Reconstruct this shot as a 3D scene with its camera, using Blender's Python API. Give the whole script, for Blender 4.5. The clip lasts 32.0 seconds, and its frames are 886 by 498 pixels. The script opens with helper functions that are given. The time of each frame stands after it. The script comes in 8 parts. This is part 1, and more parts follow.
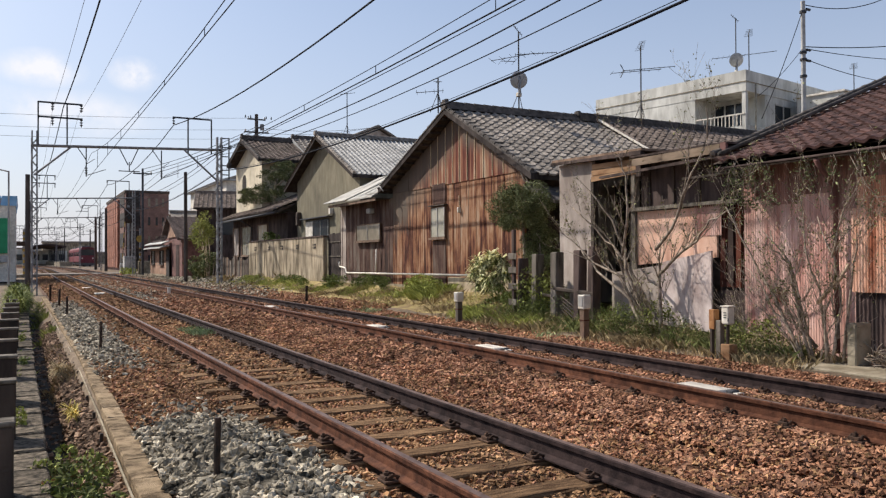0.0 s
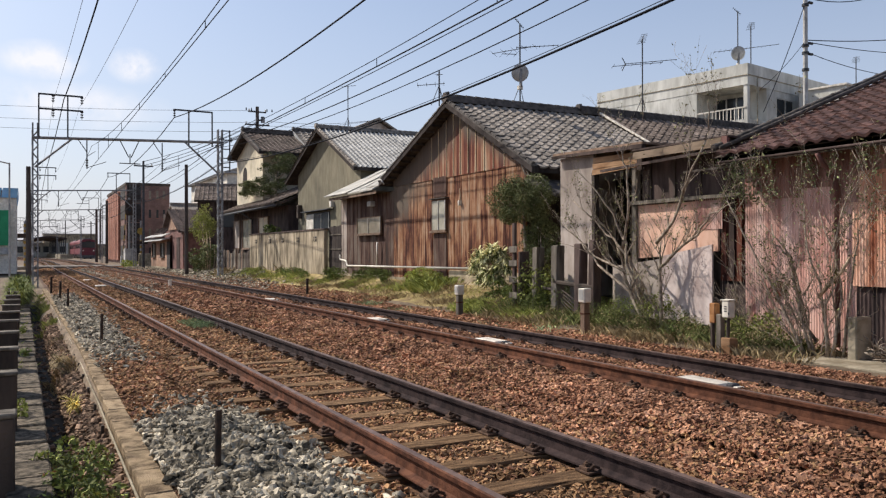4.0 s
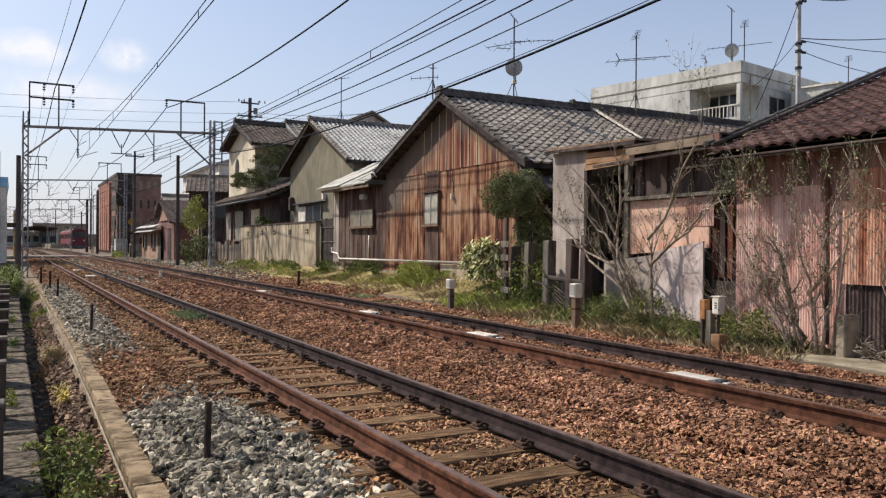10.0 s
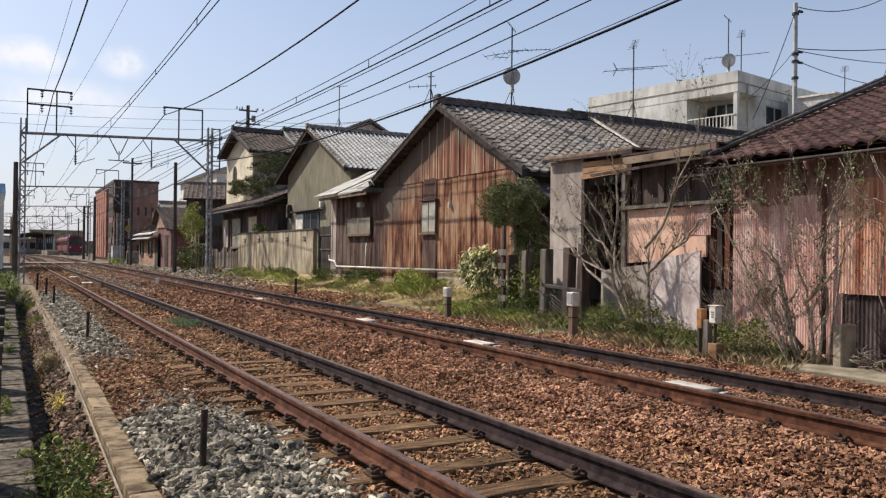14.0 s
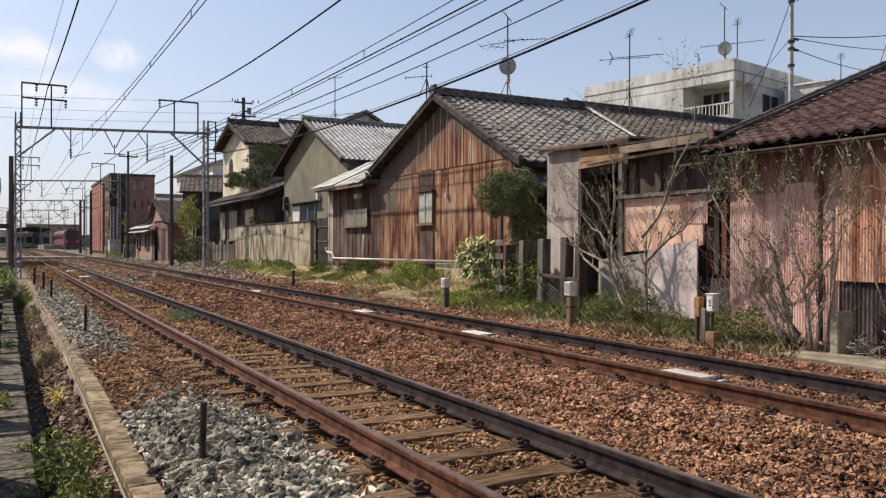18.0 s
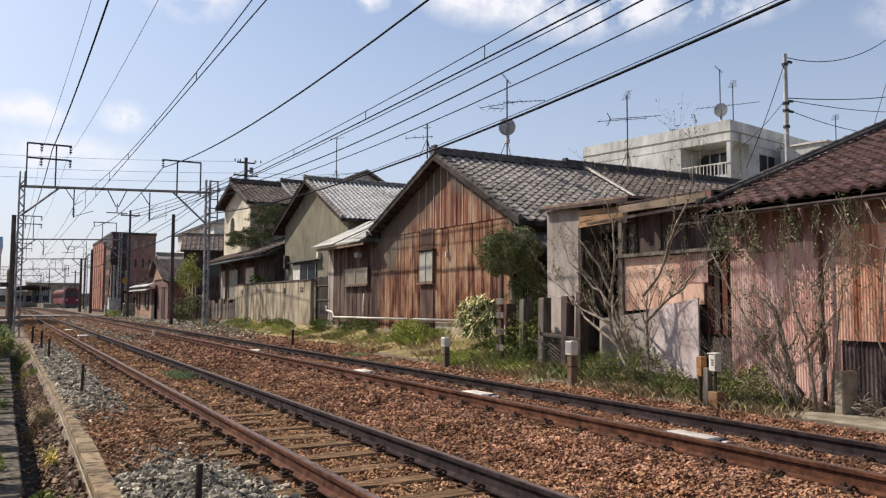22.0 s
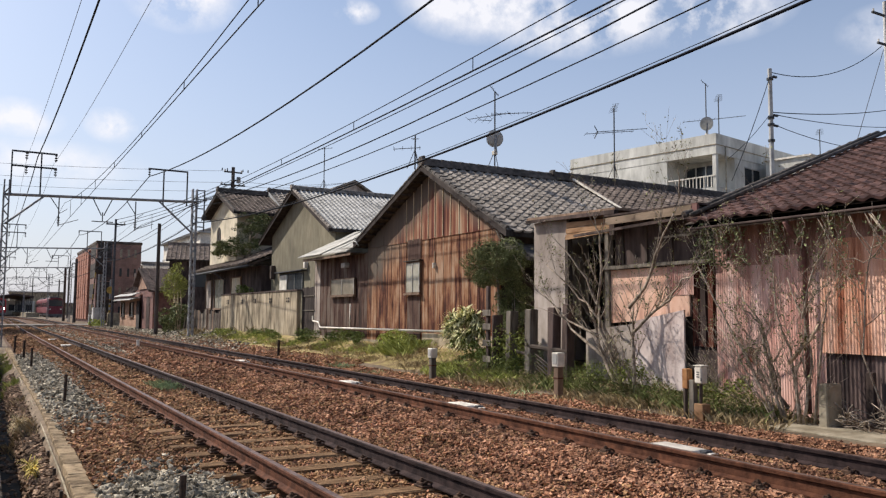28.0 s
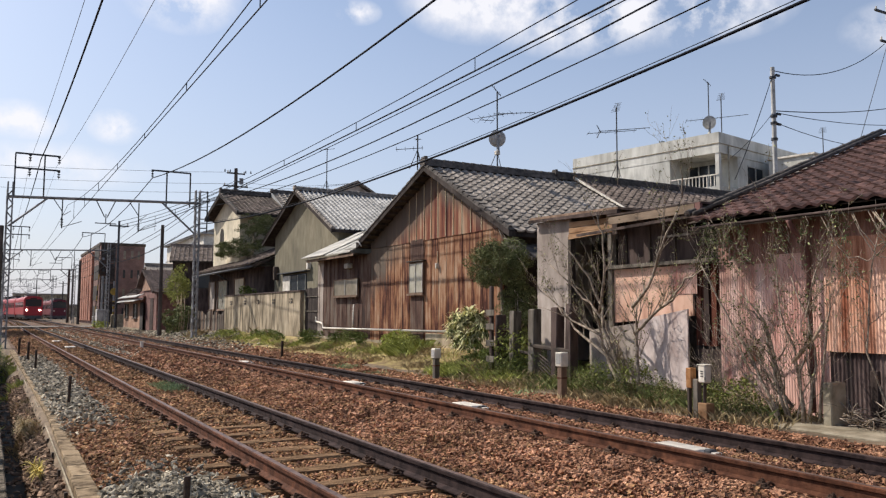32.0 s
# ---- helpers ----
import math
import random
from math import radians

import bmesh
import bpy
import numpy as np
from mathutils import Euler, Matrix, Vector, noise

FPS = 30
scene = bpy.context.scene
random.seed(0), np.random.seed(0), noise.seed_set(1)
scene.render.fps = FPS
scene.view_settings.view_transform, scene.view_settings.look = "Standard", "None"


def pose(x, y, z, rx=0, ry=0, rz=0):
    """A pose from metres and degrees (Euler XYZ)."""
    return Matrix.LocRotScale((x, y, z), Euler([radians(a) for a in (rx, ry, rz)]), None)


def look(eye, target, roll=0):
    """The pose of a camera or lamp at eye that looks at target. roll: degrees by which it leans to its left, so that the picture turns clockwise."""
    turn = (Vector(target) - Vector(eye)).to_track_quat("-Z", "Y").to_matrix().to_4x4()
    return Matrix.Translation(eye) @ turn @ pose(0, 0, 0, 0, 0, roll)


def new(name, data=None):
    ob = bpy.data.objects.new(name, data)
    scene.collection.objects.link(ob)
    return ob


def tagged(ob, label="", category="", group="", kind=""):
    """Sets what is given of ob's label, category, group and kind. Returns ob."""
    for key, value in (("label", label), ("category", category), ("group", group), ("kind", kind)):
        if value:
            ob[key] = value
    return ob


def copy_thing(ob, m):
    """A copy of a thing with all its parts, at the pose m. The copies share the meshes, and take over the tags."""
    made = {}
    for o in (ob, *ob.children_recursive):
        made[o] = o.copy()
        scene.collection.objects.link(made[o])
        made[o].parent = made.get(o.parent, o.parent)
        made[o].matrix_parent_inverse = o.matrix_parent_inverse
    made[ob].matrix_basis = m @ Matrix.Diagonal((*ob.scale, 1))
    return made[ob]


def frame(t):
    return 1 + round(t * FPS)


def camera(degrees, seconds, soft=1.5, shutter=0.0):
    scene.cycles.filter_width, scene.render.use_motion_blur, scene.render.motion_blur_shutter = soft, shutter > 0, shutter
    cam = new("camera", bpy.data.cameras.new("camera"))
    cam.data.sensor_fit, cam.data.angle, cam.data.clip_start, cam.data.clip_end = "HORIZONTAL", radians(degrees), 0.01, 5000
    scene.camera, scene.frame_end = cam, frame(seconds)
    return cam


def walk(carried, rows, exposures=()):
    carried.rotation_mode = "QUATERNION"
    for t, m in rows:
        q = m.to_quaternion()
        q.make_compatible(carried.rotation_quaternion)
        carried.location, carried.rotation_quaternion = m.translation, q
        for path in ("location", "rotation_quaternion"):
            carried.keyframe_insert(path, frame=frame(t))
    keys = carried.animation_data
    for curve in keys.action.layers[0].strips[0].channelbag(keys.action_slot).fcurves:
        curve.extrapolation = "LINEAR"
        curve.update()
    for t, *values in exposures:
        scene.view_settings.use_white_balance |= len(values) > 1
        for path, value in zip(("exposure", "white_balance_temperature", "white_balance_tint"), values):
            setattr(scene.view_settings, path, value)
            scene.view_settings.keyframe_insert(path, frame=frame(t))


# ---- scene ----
# Axes: y runs along the tracks towards the station, x across them to the houses, z up from the sleeper tops.
cam = camera(58.5, 32.0, 1.25)
walk(cam, [
    (0, pose(0, 0, 1.431, 90.657, 0.300, -28.055)),
    (0.5, pose(0, 0, 1.431, 90.629, 0.406, -28.136)),
    (1, pose(0, 0, 1.431, 90.584, 0.557, -28.336)),
    (1.5, pose(0, 0, 1.431, 90.573, 0.496, -28.413)),
    (2, pose(0, 0, 1.431, 90.458, 0.369, -28.505)),
    (2.5, pose(0, 0, 1.431, 90.310, 0.331, -28.287)),
    (3, pose(0, 0, 1.431, 90.322, 0.253, -28.080)),
    (3.5, pose(0, 0, 1.431, 90.262, 0.190, -27.989)),
    (5.5, pose(0, 0, 1.431, 89.962, 0.068, -28.167)),
    (6, pose(0, 0, 1.431, 90.022, -0.024, -28.204)),
    (6.5, pose(0, 0, 1.431, 90.051, -0.157, -28.225)),
    (7, pose(0, 0, 1.431, 90.051, -0.267, -28.190)),
    (7.5, pose(0, 0, 1.431, 89.974, -0.241, -28.357)),
    (8, pose(0, 0, 1.431, 89.875, -0.203, -28.546)),
    (8.5, pose(0, 0, 1.431, 89.842, -0.251, -28.628)),
    (9, pose(0, 0, 1.431, 89.792, -0.279, -28.631)),
    (9.5, pose(0, 0, 1.431, 89.697, -0.317, -28.565)),
    (10, pose(0, 0, 1.431, 89.712, -0.438, -28.586)),
    (10.5, pose(0, 0, 1.431, 89.815, -0.655, -28.730)),
    (11, pose(0, 0, 1.431, 90.005, -0.725, -28.723)),
    (11.5, pose(0, 0, 1.431, 90.187, -0.712, -28.624)),
    (12, pose(0, 0, 1.431, 90.165, -0.742, -28.646)),
    (12.5, pose(0, 0, 1.431, 90.006, -0.652, -28.710)),
    (13, pose(0, 0, 1.431, 89.990, -0.531, -28.736)),
    (13.5, pose(0, 0, 1.431, 90.151, -0.629, -28.660)),
    (14, pose(0, 0, 1.431, 90.304, -0.651, -28.782)),
    (14.5, pose(0, 0, 1.431, 90.149, -0.446, -28.994)),
    (16.5, pose(0, 0, 1.431, 89.701, -0.269, -28.932)),
    (17, pose(0, 0, 1.431, 89.715, -0.273, -28.911)),
    (17.5, pose(0, 0, 1.431, 89.661, -0.245, -28.954)),
    (18, pose(0, 0, 1.431, 89.637, -0.145, -28.975)),
    (18.5, pose(0, 0, 1.431, 89.676, -0.002, -28.977)),
    (19, pose(0, 0, 1.431, 89.790, -0.002, -29.002)),
    (19.5, pose(0, 0, 1.431, 90.254, -0.235, -29.064)),
    (20, pose(0, 0, 1.431, 91.298, -0.518, -29.150)),
    (20.5, pose(0, 0, 1.431, 92.537, -0.245, -29.085)),
    (21, pose(0, 0, 1.431, 93.403, 0.242, -29.073)),
    (21.5, pose(0, 0, 1.431, 93.568, 0.105, -29.013)),
    (22, pose(0, 0, 1.431, 93.889, -0.178, -28.954)),
    (22.5, pose(0, 0, 1.431, 94.940, -0.082, -29.147)),
    (23, pose(0, 0, 1.431, 95.344, 0.292, -29.286)),
    (23.5, pose(0, 0, 1.431, 95.200, 0.335, -29.499)),
    (24, pose(0, 0, 1.431, 95.209, 0.244, -29.342)),
    (24.5, pose(0, 0, 1.431, 95.403, -0.094, -29.172)),
    (25, pose(0, 0, 1.431, 95.459, -0.238, -29.124)),
    (25.5, pose(0, 0, 1.431, 95.303, -0.250, -29.206)),
    (27.5, pose(0, 0, 1.431, 94.806, -0.422, -29.794)),
    (28, pose(0, 0, 1.431, 94.690, -0.451, -29.904)),
    (28.5, pose(0, 0, 1.431, 94.663, -0.466, -29.926)),
    (29, pose(0, 0, 1.431, 94.733, -0.473, -29.902)),
    (29.5, pose(0, 0, 1.431, 94.693, -0.478, -29.972)),
    (30, pose(0, 0, 1.431, 94.521, -0.363, -30.023)),
    (30.5, pose(0, 0, 1.431, 94.443, -0.197, -29.825)),
    (31, pose(0, 0, 1.431, 94.471, -0.109, -29.778)),
    (31.5, pose(0, 0, 1.431, 94.553, -0.129, -29.728)),
    (32, pose(0, 0, 1.431, 94.702, -0.214, -29.671)),

])

# ---- world, sun ----
SUN_AZ, SUN_EL = 123.0, 42.0  # azimuth from +x towards +y, elevation
world = bpy.data.worlds.new("world")
scene.world = world
world.use_nodes = True


def build_sky():
    nt = world.node_tree
    nt.nodes.clear()
    n, l = nt.nodes.new, nt.links.new
    out, bg = n("ShaderNodeOutputWorld"), n("ShaderNodeBackground")
    sky = n("ShaderNodeTexSky")
    sky.sky_type, sky.sun_disc = "NISHITA", False
    sky.sun_elevation, sky.sun_rotation = radians(SUN_EL), radians(90 - SUN_AZ)
    sky.air_density, sky.dust_density, sky.ozone_density = 1.0, 1.6, 2.2
    # a few fair-weather clouds, each with a ragged outline, and haze towards the horizon
    tc, noi = n("ShaderNodeTexCoord"), n("ShaderNodeTexNoise")
    noi.inputs["Scale"].default_value, noi.inputs["Detail"].default_value, noi.inputs["Roughness"].default_value = 15.0, 8, 0.6
    l(tc.outputs["Generated"], noi.inputs["Vector"])

    def calc(op, a, b, clamp=False):
        q = n("ShaderNodeMath")
        q.operation, q.use_clamp = op, clamp
        for k, x in enumerate((a, b)):
            if isinstance(x, (int, float)):
                q.inputs[k].default_value = x
            else:
                l(x, q.inputs[k])
        return q.outputs["Value"]
    cover = None
    for (cx, cy, cz), wide, high, dense in CLOUDS:
        d, m, le, mr = n("ShaderNodeVectorMath"), n("ShaderNodeVectorMath"), n("ShaderNodeVectorMath"), n("ShaderNodeMapRange")
        d.operation, m.operation, le.operation = "SUBTRACT", "MULTIPLY", "LENGTH"
        d.inputs[1].default_value, m.inputs[1].default_value = (cx, cy, cz), (1 / wide, 1 / wide, 1 / high)
        mr.inputs["To Min"].default_value, mr.inputs["To Max"].default_value = dense, 0.0
        l(tc.outputs["Generated"], d.inputs[0])
        l(d.outputs["Vector"], m.inputs[0])
        l(m.outputs["Vector"], le.inputs[0])
        l(le.outputs["Value"], mr.inputs["Value"])
        v = calc("MULTIPLY", mr.outputs["Result"], calc("MULTIPLY", calc("SUBTRACT", noi.outputs["Fac"], 0.38), 9.0), True)
        cover = v if cover is None else calc("MAXIMUM", cover, v)
    sep, haze, mix = n("ShaderNodeSeparateXYZ"), n("ShaderNodeMapRange"), n("ShaderNodeMix")
    haze.inputs["From Min"].default_value, haze.inputs["From Max"].default_value = 0.0, 0.45
    haze.inputs["To Min"].default_value, haze.inputs["To Max"].default_value = 0.72, 0.06
    mix.data_type = "RGBA"
    mix.inputs["B"].default_value = (4.5, 4.7, 5.7, 1)
    l(tc.outputs["Generated"], sep.inputs["Vector"])
    l(sep.outputs["Z"], haze.inputs["Value"])
    l(haze.outputs["Result"], mix.inputs["Factor"])
    l(sky.outputs["Color"], mix.inputs["A"])
    white = n("ShaderNodeMix")
    white.data_type = "RGBA"
    white.inputs["B"].default_value = (6.9, 6.85, 7.2, 1)
    l(calc("MULTIPLY", cover, 0.92), white.inputs["Factor"])
    l(mix.outputs["Result"], white.inputs["A"])
    l(white.outputs["Result"], bg.inputs["Color"])
    bg.inputs["Strength"].default_value = SKY_STRENGTH
    l(bg.outputs["Background"], out.inputs["Surface"])


# direction, half width, half height, density
CLOUDS = (((0.176, 0.918, 0.365), 0.07, 0.045, 1.0), ((0.507, 0.779, 0.385), 0.12, 0.06, 1.0), ((0.609, 0.714, 0.356), 0.15, 0.05, 1.0), ((0.703, 0.625, 0.35), 0.11, 0.04, 1.0),
          ((0.369, 0.856, 0.362), 0.03, 0.016, 0.9), ((0.114, 0.970, 0.214), 0.032, 0.022, 1.0), ((0.02, 0.976, 0.212), 0.05, 0.024, 0.85), ((0.04, 0.985, 0.165), 0.13, 0.03, 0.6), ((0.83, 0.49, 0.31), 0.05, 0.03, 0.6),
          ((-0.5, 0.8, 0.3), 0.3, 0.07, 0.9), ((0.1, -0.9, 0.4), 0.35, 0.1, 0.9), ((-0.8, -0.4, 0.35), 0.3, 0.09, 0.9))
SKY_STRENGTH = 0.119
build_sky()
sun = new("sun", bpy.data.lights.new("sun", "SUN"))
sun.data.energy, sun.data.angle, sun.data.color = 4.9, radians(0.6), (1.0, 0.925, 0.83)
_a, _e = radians(SUN_AZ), radians(SUN_EL)
sun.matrix_world = look((math.cos(_a) * math.cos(_e) * 50, math.sin(_a) * math.cos(_e) * 50, math.sin(_e) * 50), (0, 0, 0))
scene.view_settings.exposure = 0.25

# ---- materials ----
def mat(name, a, b, scale=6.0, rough=0.8, metal=0.0, bump=0.25, bscale=45.0, stretch=(1, 1, 1), rand=0.0, island=0.0, third=None, big=0.25, spec=0.3, local=False):
    """Two (or three) tones mixed by noise at two scales, with fine relief."""
    m = bpy.data.materials.new(name)
    m.use_nodes = True
    nt = m.node_tree
    n, l = nt.nodes.new, nt.links.new
    p = nt.nodes["Principled BSDF"]
    p.inputs["Roughness"].default_value, p.inputs["Metallic"].default_value = rough, metal
    p.inputs["Specular IOR Level"].default_value = spec
    if local:
        src = n("ShaderNodeTexCoord").outputs["Object"]
    else:
        src = n("ShaderNodeNewGeometry").outputs["Position"]
    mp = n("ShaderNodeMapping")
    mp.inputs["Scale"].default_value = stretch
    l(src, mp.inputs["Vector"])
    n1 = n("ShaderNodeTexNoise")
    n1.inputs["Scale"].default_value, n1.inputs["Detail"].default_value, n1.inputs["Roughness"].default_value = scale, 6, 0.6
    l(mp.outputs["Vector"], n1.inputs["Vector"])
    ramp = n("ShaderNodeValToRGB")
    e = ramp.color_ramp.elements
    e[0].position, e[1].position = 0.36, 0.64
    e[0].color, e[1].color = (*a, 1), (*b, 1)
    if third:
        x = e.new(0.5)
        x.color = (*third, 1)
    l(n1.outputs["Fac"], ramp.inputs["Fac"])
    n2 = n("ShaderNodeTexNoise")
    n2.inputs["Scale"].default_value, n2.inputs["Detail"].default_value = scale * 0.17, 3
    l(src, n2.inputs["Vector"])
    v = n("ShaderNodeMapRange")
    v.inputs["From Min"].default_value, v.inputs["From Max"].default_value = 0.3, 0.7
    v.inputs["To Min"].default_value, v.inputs["To Max"].default_value = 1 - big, 1 + big
    l(n2.outputs["Fac"], v.inputs["Value"])
    value = v.outputs["Result"]
    for amount, node, sock in ((rand, "ShaderNodeObjectInfo", "Random"), (island, "ShaderNodeNewGeometry", "Random Per Island")):
        if amount:
            r = n(node)
            q = n("ShaderNodeMapRange")
            q.inputs["To Min"].default_value, q.inputs["To Max"].default_value = 1 - amount, 1 + amount
            l(r.outputs[sock], q.inputs["Value"])
            mu = n("ShaderNodeMath")
            mu.operation = "MULTIPLY"
            l(value, mu.inputs[0])
            l(q.outputs["Result"], mu.inputs[1])
            value = mu.outputs["Value"]
    sc = n("ShaderNodeVectorMath")
    sc.operation = "SCALE"
    l(ramp.outputs["Color"], sc.inputs[0])
    l(value, sc.inputs["Scale"])
    l(sc.outputs["Vector"], p.inputs["Base Color"])
    if bump:
        n3 = n("ShaderNodeTexNoise")
        n3.inputs["Scale"].default_value, n3.inputs["Detail"].default_value = bscale, 4
        l(src, n3.inputs["Vector"])
        bu = n("ShaderNodeBump")
        bu.inputs["Strength"].default_value, bu.inputs["Distance"].default_value = bump, 0.02
        l(n3.outputs["Fac"], bu.inputs["Height"])
        l(bu.outputs["Normal"], p.inputs["Normal"])
    return m


def glass(name, tint=(0.03, 0.035, 0.04), rough=0.06):
    m = bpy.data.materials.new(name)
    m.use_nodes = True
    p = m.node_tree.nodes["Principled BSDF"]
    p.inputs["Base Color"].default_value = (*tint, 1)
    p.inputs["Roughness"].default_value, p.inputs["Specular IOR Level"].default_value = rough, 0.35
    return m


def glow(name, colour, strength):
    m = bpy.data.materials.new(name)
    m.use_nodes = True
    p = m.node_tree.nodes["Principled BSDF"]
    p.inputs["Emission Color"].default_value, p.inputs["Emission Strength"].default_value = (*colour, 1), strength
    return m


def leafmat(name, a, b, rough=0.75):
    m = mat(name, a, b, 3.0, rough, bump=0, island=0.45, big=0.2, spec=0.12)
    p = m.node_tree.nodes["Principled BSDF"]
    p.inputs["Subsurface Weight"].default_value = 0.0
    return m


def rust_sheet(name, tones, scale=2.6, ribs=0.075, rough=0.8, mix_rand=0.45, kept_shade=None, gable=None):
    """Old painted metal: tones from dark rust to bare paint, in upright streaks, with fine pressed ribs."""
    m = bpy.data.materials.new(name)
    m.use_nodes = True
    nt = m.node_tree
    n, l = nt.nodes.new, nt.links.new
    p = nt.nodes["Principled BSDF"]
    p.inputs["Roughness"].default_value, p.inputs["Metallic"].default_value, p.inputs["Specular IOR Level"].default_value = rough, 0.0, 0.15
    src = n("ShaderNodeNewGeometry").outputs["Position"]

    def noise_of(stretch, sc, detail):
        mp, t = n("ShaderNodeMapping"), n("ShaderNodeTexNoise")
        mp.inputs["Scale"].default_value = stretch
        t.inputs["Scale"].default_value, t.inputs["Detail"].default_value, t.inputs["Roughness"].default_value = sc, detail, 0.62
        l(src, mp.inputs["Vector"])
        l(mp.outputs["Vector"], t.inputs["Vector"])
        return t.outputs["Fac"]

    def math_of(op, a, b):
        q = n("ShaderNodeMath")
        q.operation = op
        for i, x in enumerate((a, b)):
            if isinstance(x, float):
                q.inputs[i].default_value = x
            else:
                l(x, q.inputs[i])
        return q.outputs["Value"]
    streak, patch, fine = noise_of((1, 1, 0.055), scale * 2.2, 7), noise_of((1, 1, 0.42), scale * 0.45, 4), noise_of((1, 1, 0.03), scale * 9, 3)
    rnd = n("ShaderNodeObjectInfo").outputs["Random"]
    f = math_of("ADD", math_of("MULTIPLY", streak, 0.85), math_of("MULTIPLY", patch, 0.95))
    f = math_of("ADD", f, math_of("MULTIPLY", fine, 0.42))
    f = math_of("ADD", f, math_of("MULTIPLY", rnd, mix_rand))
    mr = n("ShaderNodeMapRange")
    mr.inputs["From Min"].default_value, mr.inputs["From Max"].default_value = 0.94 + mix_rand * 0.35, 1.28 + mix_rand * 0.65
    l(f, mr.inputs["Value"])
    ramp = n("ShaderNodeValToRGB")
    e = ramp.color_ramp.elements
    e[0].position, e[0].color = 0.0, (*tones[0], 1)
    e[1].position, e[1].color = 1.0, (*tones[-1], 1)
    for i, c in enumerate(tones[1:-1]):
        x = e.new((i + 1) / (len(tones) - 1))
        x.color = (*c, 1)
    l(mr.outputs["Result"], ramp.inputs["Fac"])
    colour = ramp.outputs["Color"]
    if kept_shade:
        # grey paint left under the rakes, toned dark as their shade: (ridge y, ridge z, slope, depth, depth on the far
        # half)
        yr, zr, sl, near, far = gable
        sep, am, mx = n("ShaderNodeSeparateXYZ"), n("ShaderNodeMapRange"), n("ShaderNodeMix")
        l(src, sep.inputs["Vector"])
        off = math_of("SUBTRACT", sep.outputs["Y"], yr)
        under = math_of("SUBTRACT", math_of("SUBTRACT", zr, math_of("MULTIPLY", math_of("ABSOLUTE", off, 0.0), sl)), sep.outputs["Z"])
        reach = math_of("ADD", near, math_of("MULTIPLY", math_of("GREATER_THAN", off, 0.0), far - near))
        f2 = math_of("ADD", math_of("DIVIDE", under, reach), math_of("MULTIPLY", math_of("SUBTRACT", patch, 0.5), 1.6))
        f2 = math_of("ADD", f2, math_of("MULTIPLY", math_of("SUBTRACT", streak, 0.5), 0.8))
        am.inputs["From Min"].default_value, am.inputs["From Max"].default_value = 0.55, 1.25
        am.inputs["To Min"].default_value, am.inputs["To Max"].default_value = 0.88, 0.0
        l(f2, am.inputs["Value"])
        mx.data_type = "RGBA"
        mx.inputs["B"].default_value = (*kept_shade, 1)
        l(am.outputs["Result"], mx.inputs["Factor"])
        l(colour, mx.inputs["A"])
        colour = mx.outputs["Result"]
    l(colour, p.inputs["Base Color"])
    w, bu = n("ShaderNodeTexWave"), n("ShaderNodeBump")
    w.bands_direction = "Y"
    w.inputs["Scale"].default_value, w.inputs["Distortion"].default_value = 0.314 / ribs, 0.0
    l(src, w.inputs["Vector"])
    h = math_of("ADD", math_of("MULTIPLY", w.outputs["Fac"], 0.5), math_of("MULTIPLY", fine, 0.7))
    l(h, bu.inputs["Height"])
    bu.inputs["Strength"].default_value, bu.inputs["Distance"].default_value = 0.35, 0.012
    l(bu.outputs["Normal"], p.inputs["Normal"])
    return m


M_EARTH = mat("earth", (0.085, 0.06, 0.038), (0.20, 0.145, 0.095), 3, 0.95, bump=0.6, bscale=22, third=(0.14, 0.10, 0.065))
M_BED = mat("ballast_bed", (0.035, 0.017, 0.009), (0.16, 0.083, 0.042), 24, 0.95, bump=1.0, bscale=26, third=(0.09, 0.045, 0.023))
M_STONE = mat("rusty_stone", (0.15, 0.070, 0.042), (0.45, 0.250, 0.158), 5, 0.95, bump=0.4, bscale=60, island=0.52, third=(0.29, 0.148, 0.086), big=0.3, spec=0.1)
M_GOLD_STONE = mat("ochre_stone", (0.16, 0.086, 0.042), (0.43, 0.262, 0.140), 5, 0.95, bump=0.4, bscale=60, island=0.5, third=(0.29, 0.165, 0.083), big=0.3, spec=0.12)
M_GREY_STONE = mat("grey_stone", (0.055, 0.048, 0.037), (0.52, 0.45, 0.337), 7, 0.95, bump=0.4, bscale=60, island=0.68, big=0.25, spec=0.06)
M_RAIL_RUST = mat("rail_rust", (0.048, 0.019, 0.011), (0.135, 0.056, 0.031), 9, 0.8, 0.0, 0.3, 60, third=(0.087, 0.035, 0.020), spec=0.12)
M_RAIL_DARK = mat("rail_dark", (0.017, 0.0115, 0.012), (0.048, 0.032, 0.030), 9, 0.85, 0.0, 0.3, 60, spec=0.1)
M_RAIL_HEAD = mat("rail_head", (0.10, 0.062, 0.048), (0.18, 0.118, 0.094), 12, 0.5, 0.3, 0.05, 60, spec=0.3)
M_SLEEPER = mat("sleeper_wood", (0.075, 0.041, 0.021), (0.25, 0.15, 0.08), 5, 0.95, 0, 0.6, 60, (1, 6, 1), rand=0.25, third=(0.14, 0.084, 0.046), spec=0.1)
M_CLIP = mat("rail_fixing", (0.02, 0.016, 0.014), (0.07, 0.045, 0.034), 20, 0.7, 0.4)
M_CONC = mat("concrete", (0.21, 0.175, 0.122), (0.40, 0.345, 0.258), 4, 0.95, bump=0.35, bscale=60, rand=0.1, third=(0.30, 0.258, 0.188), spec=0.12)
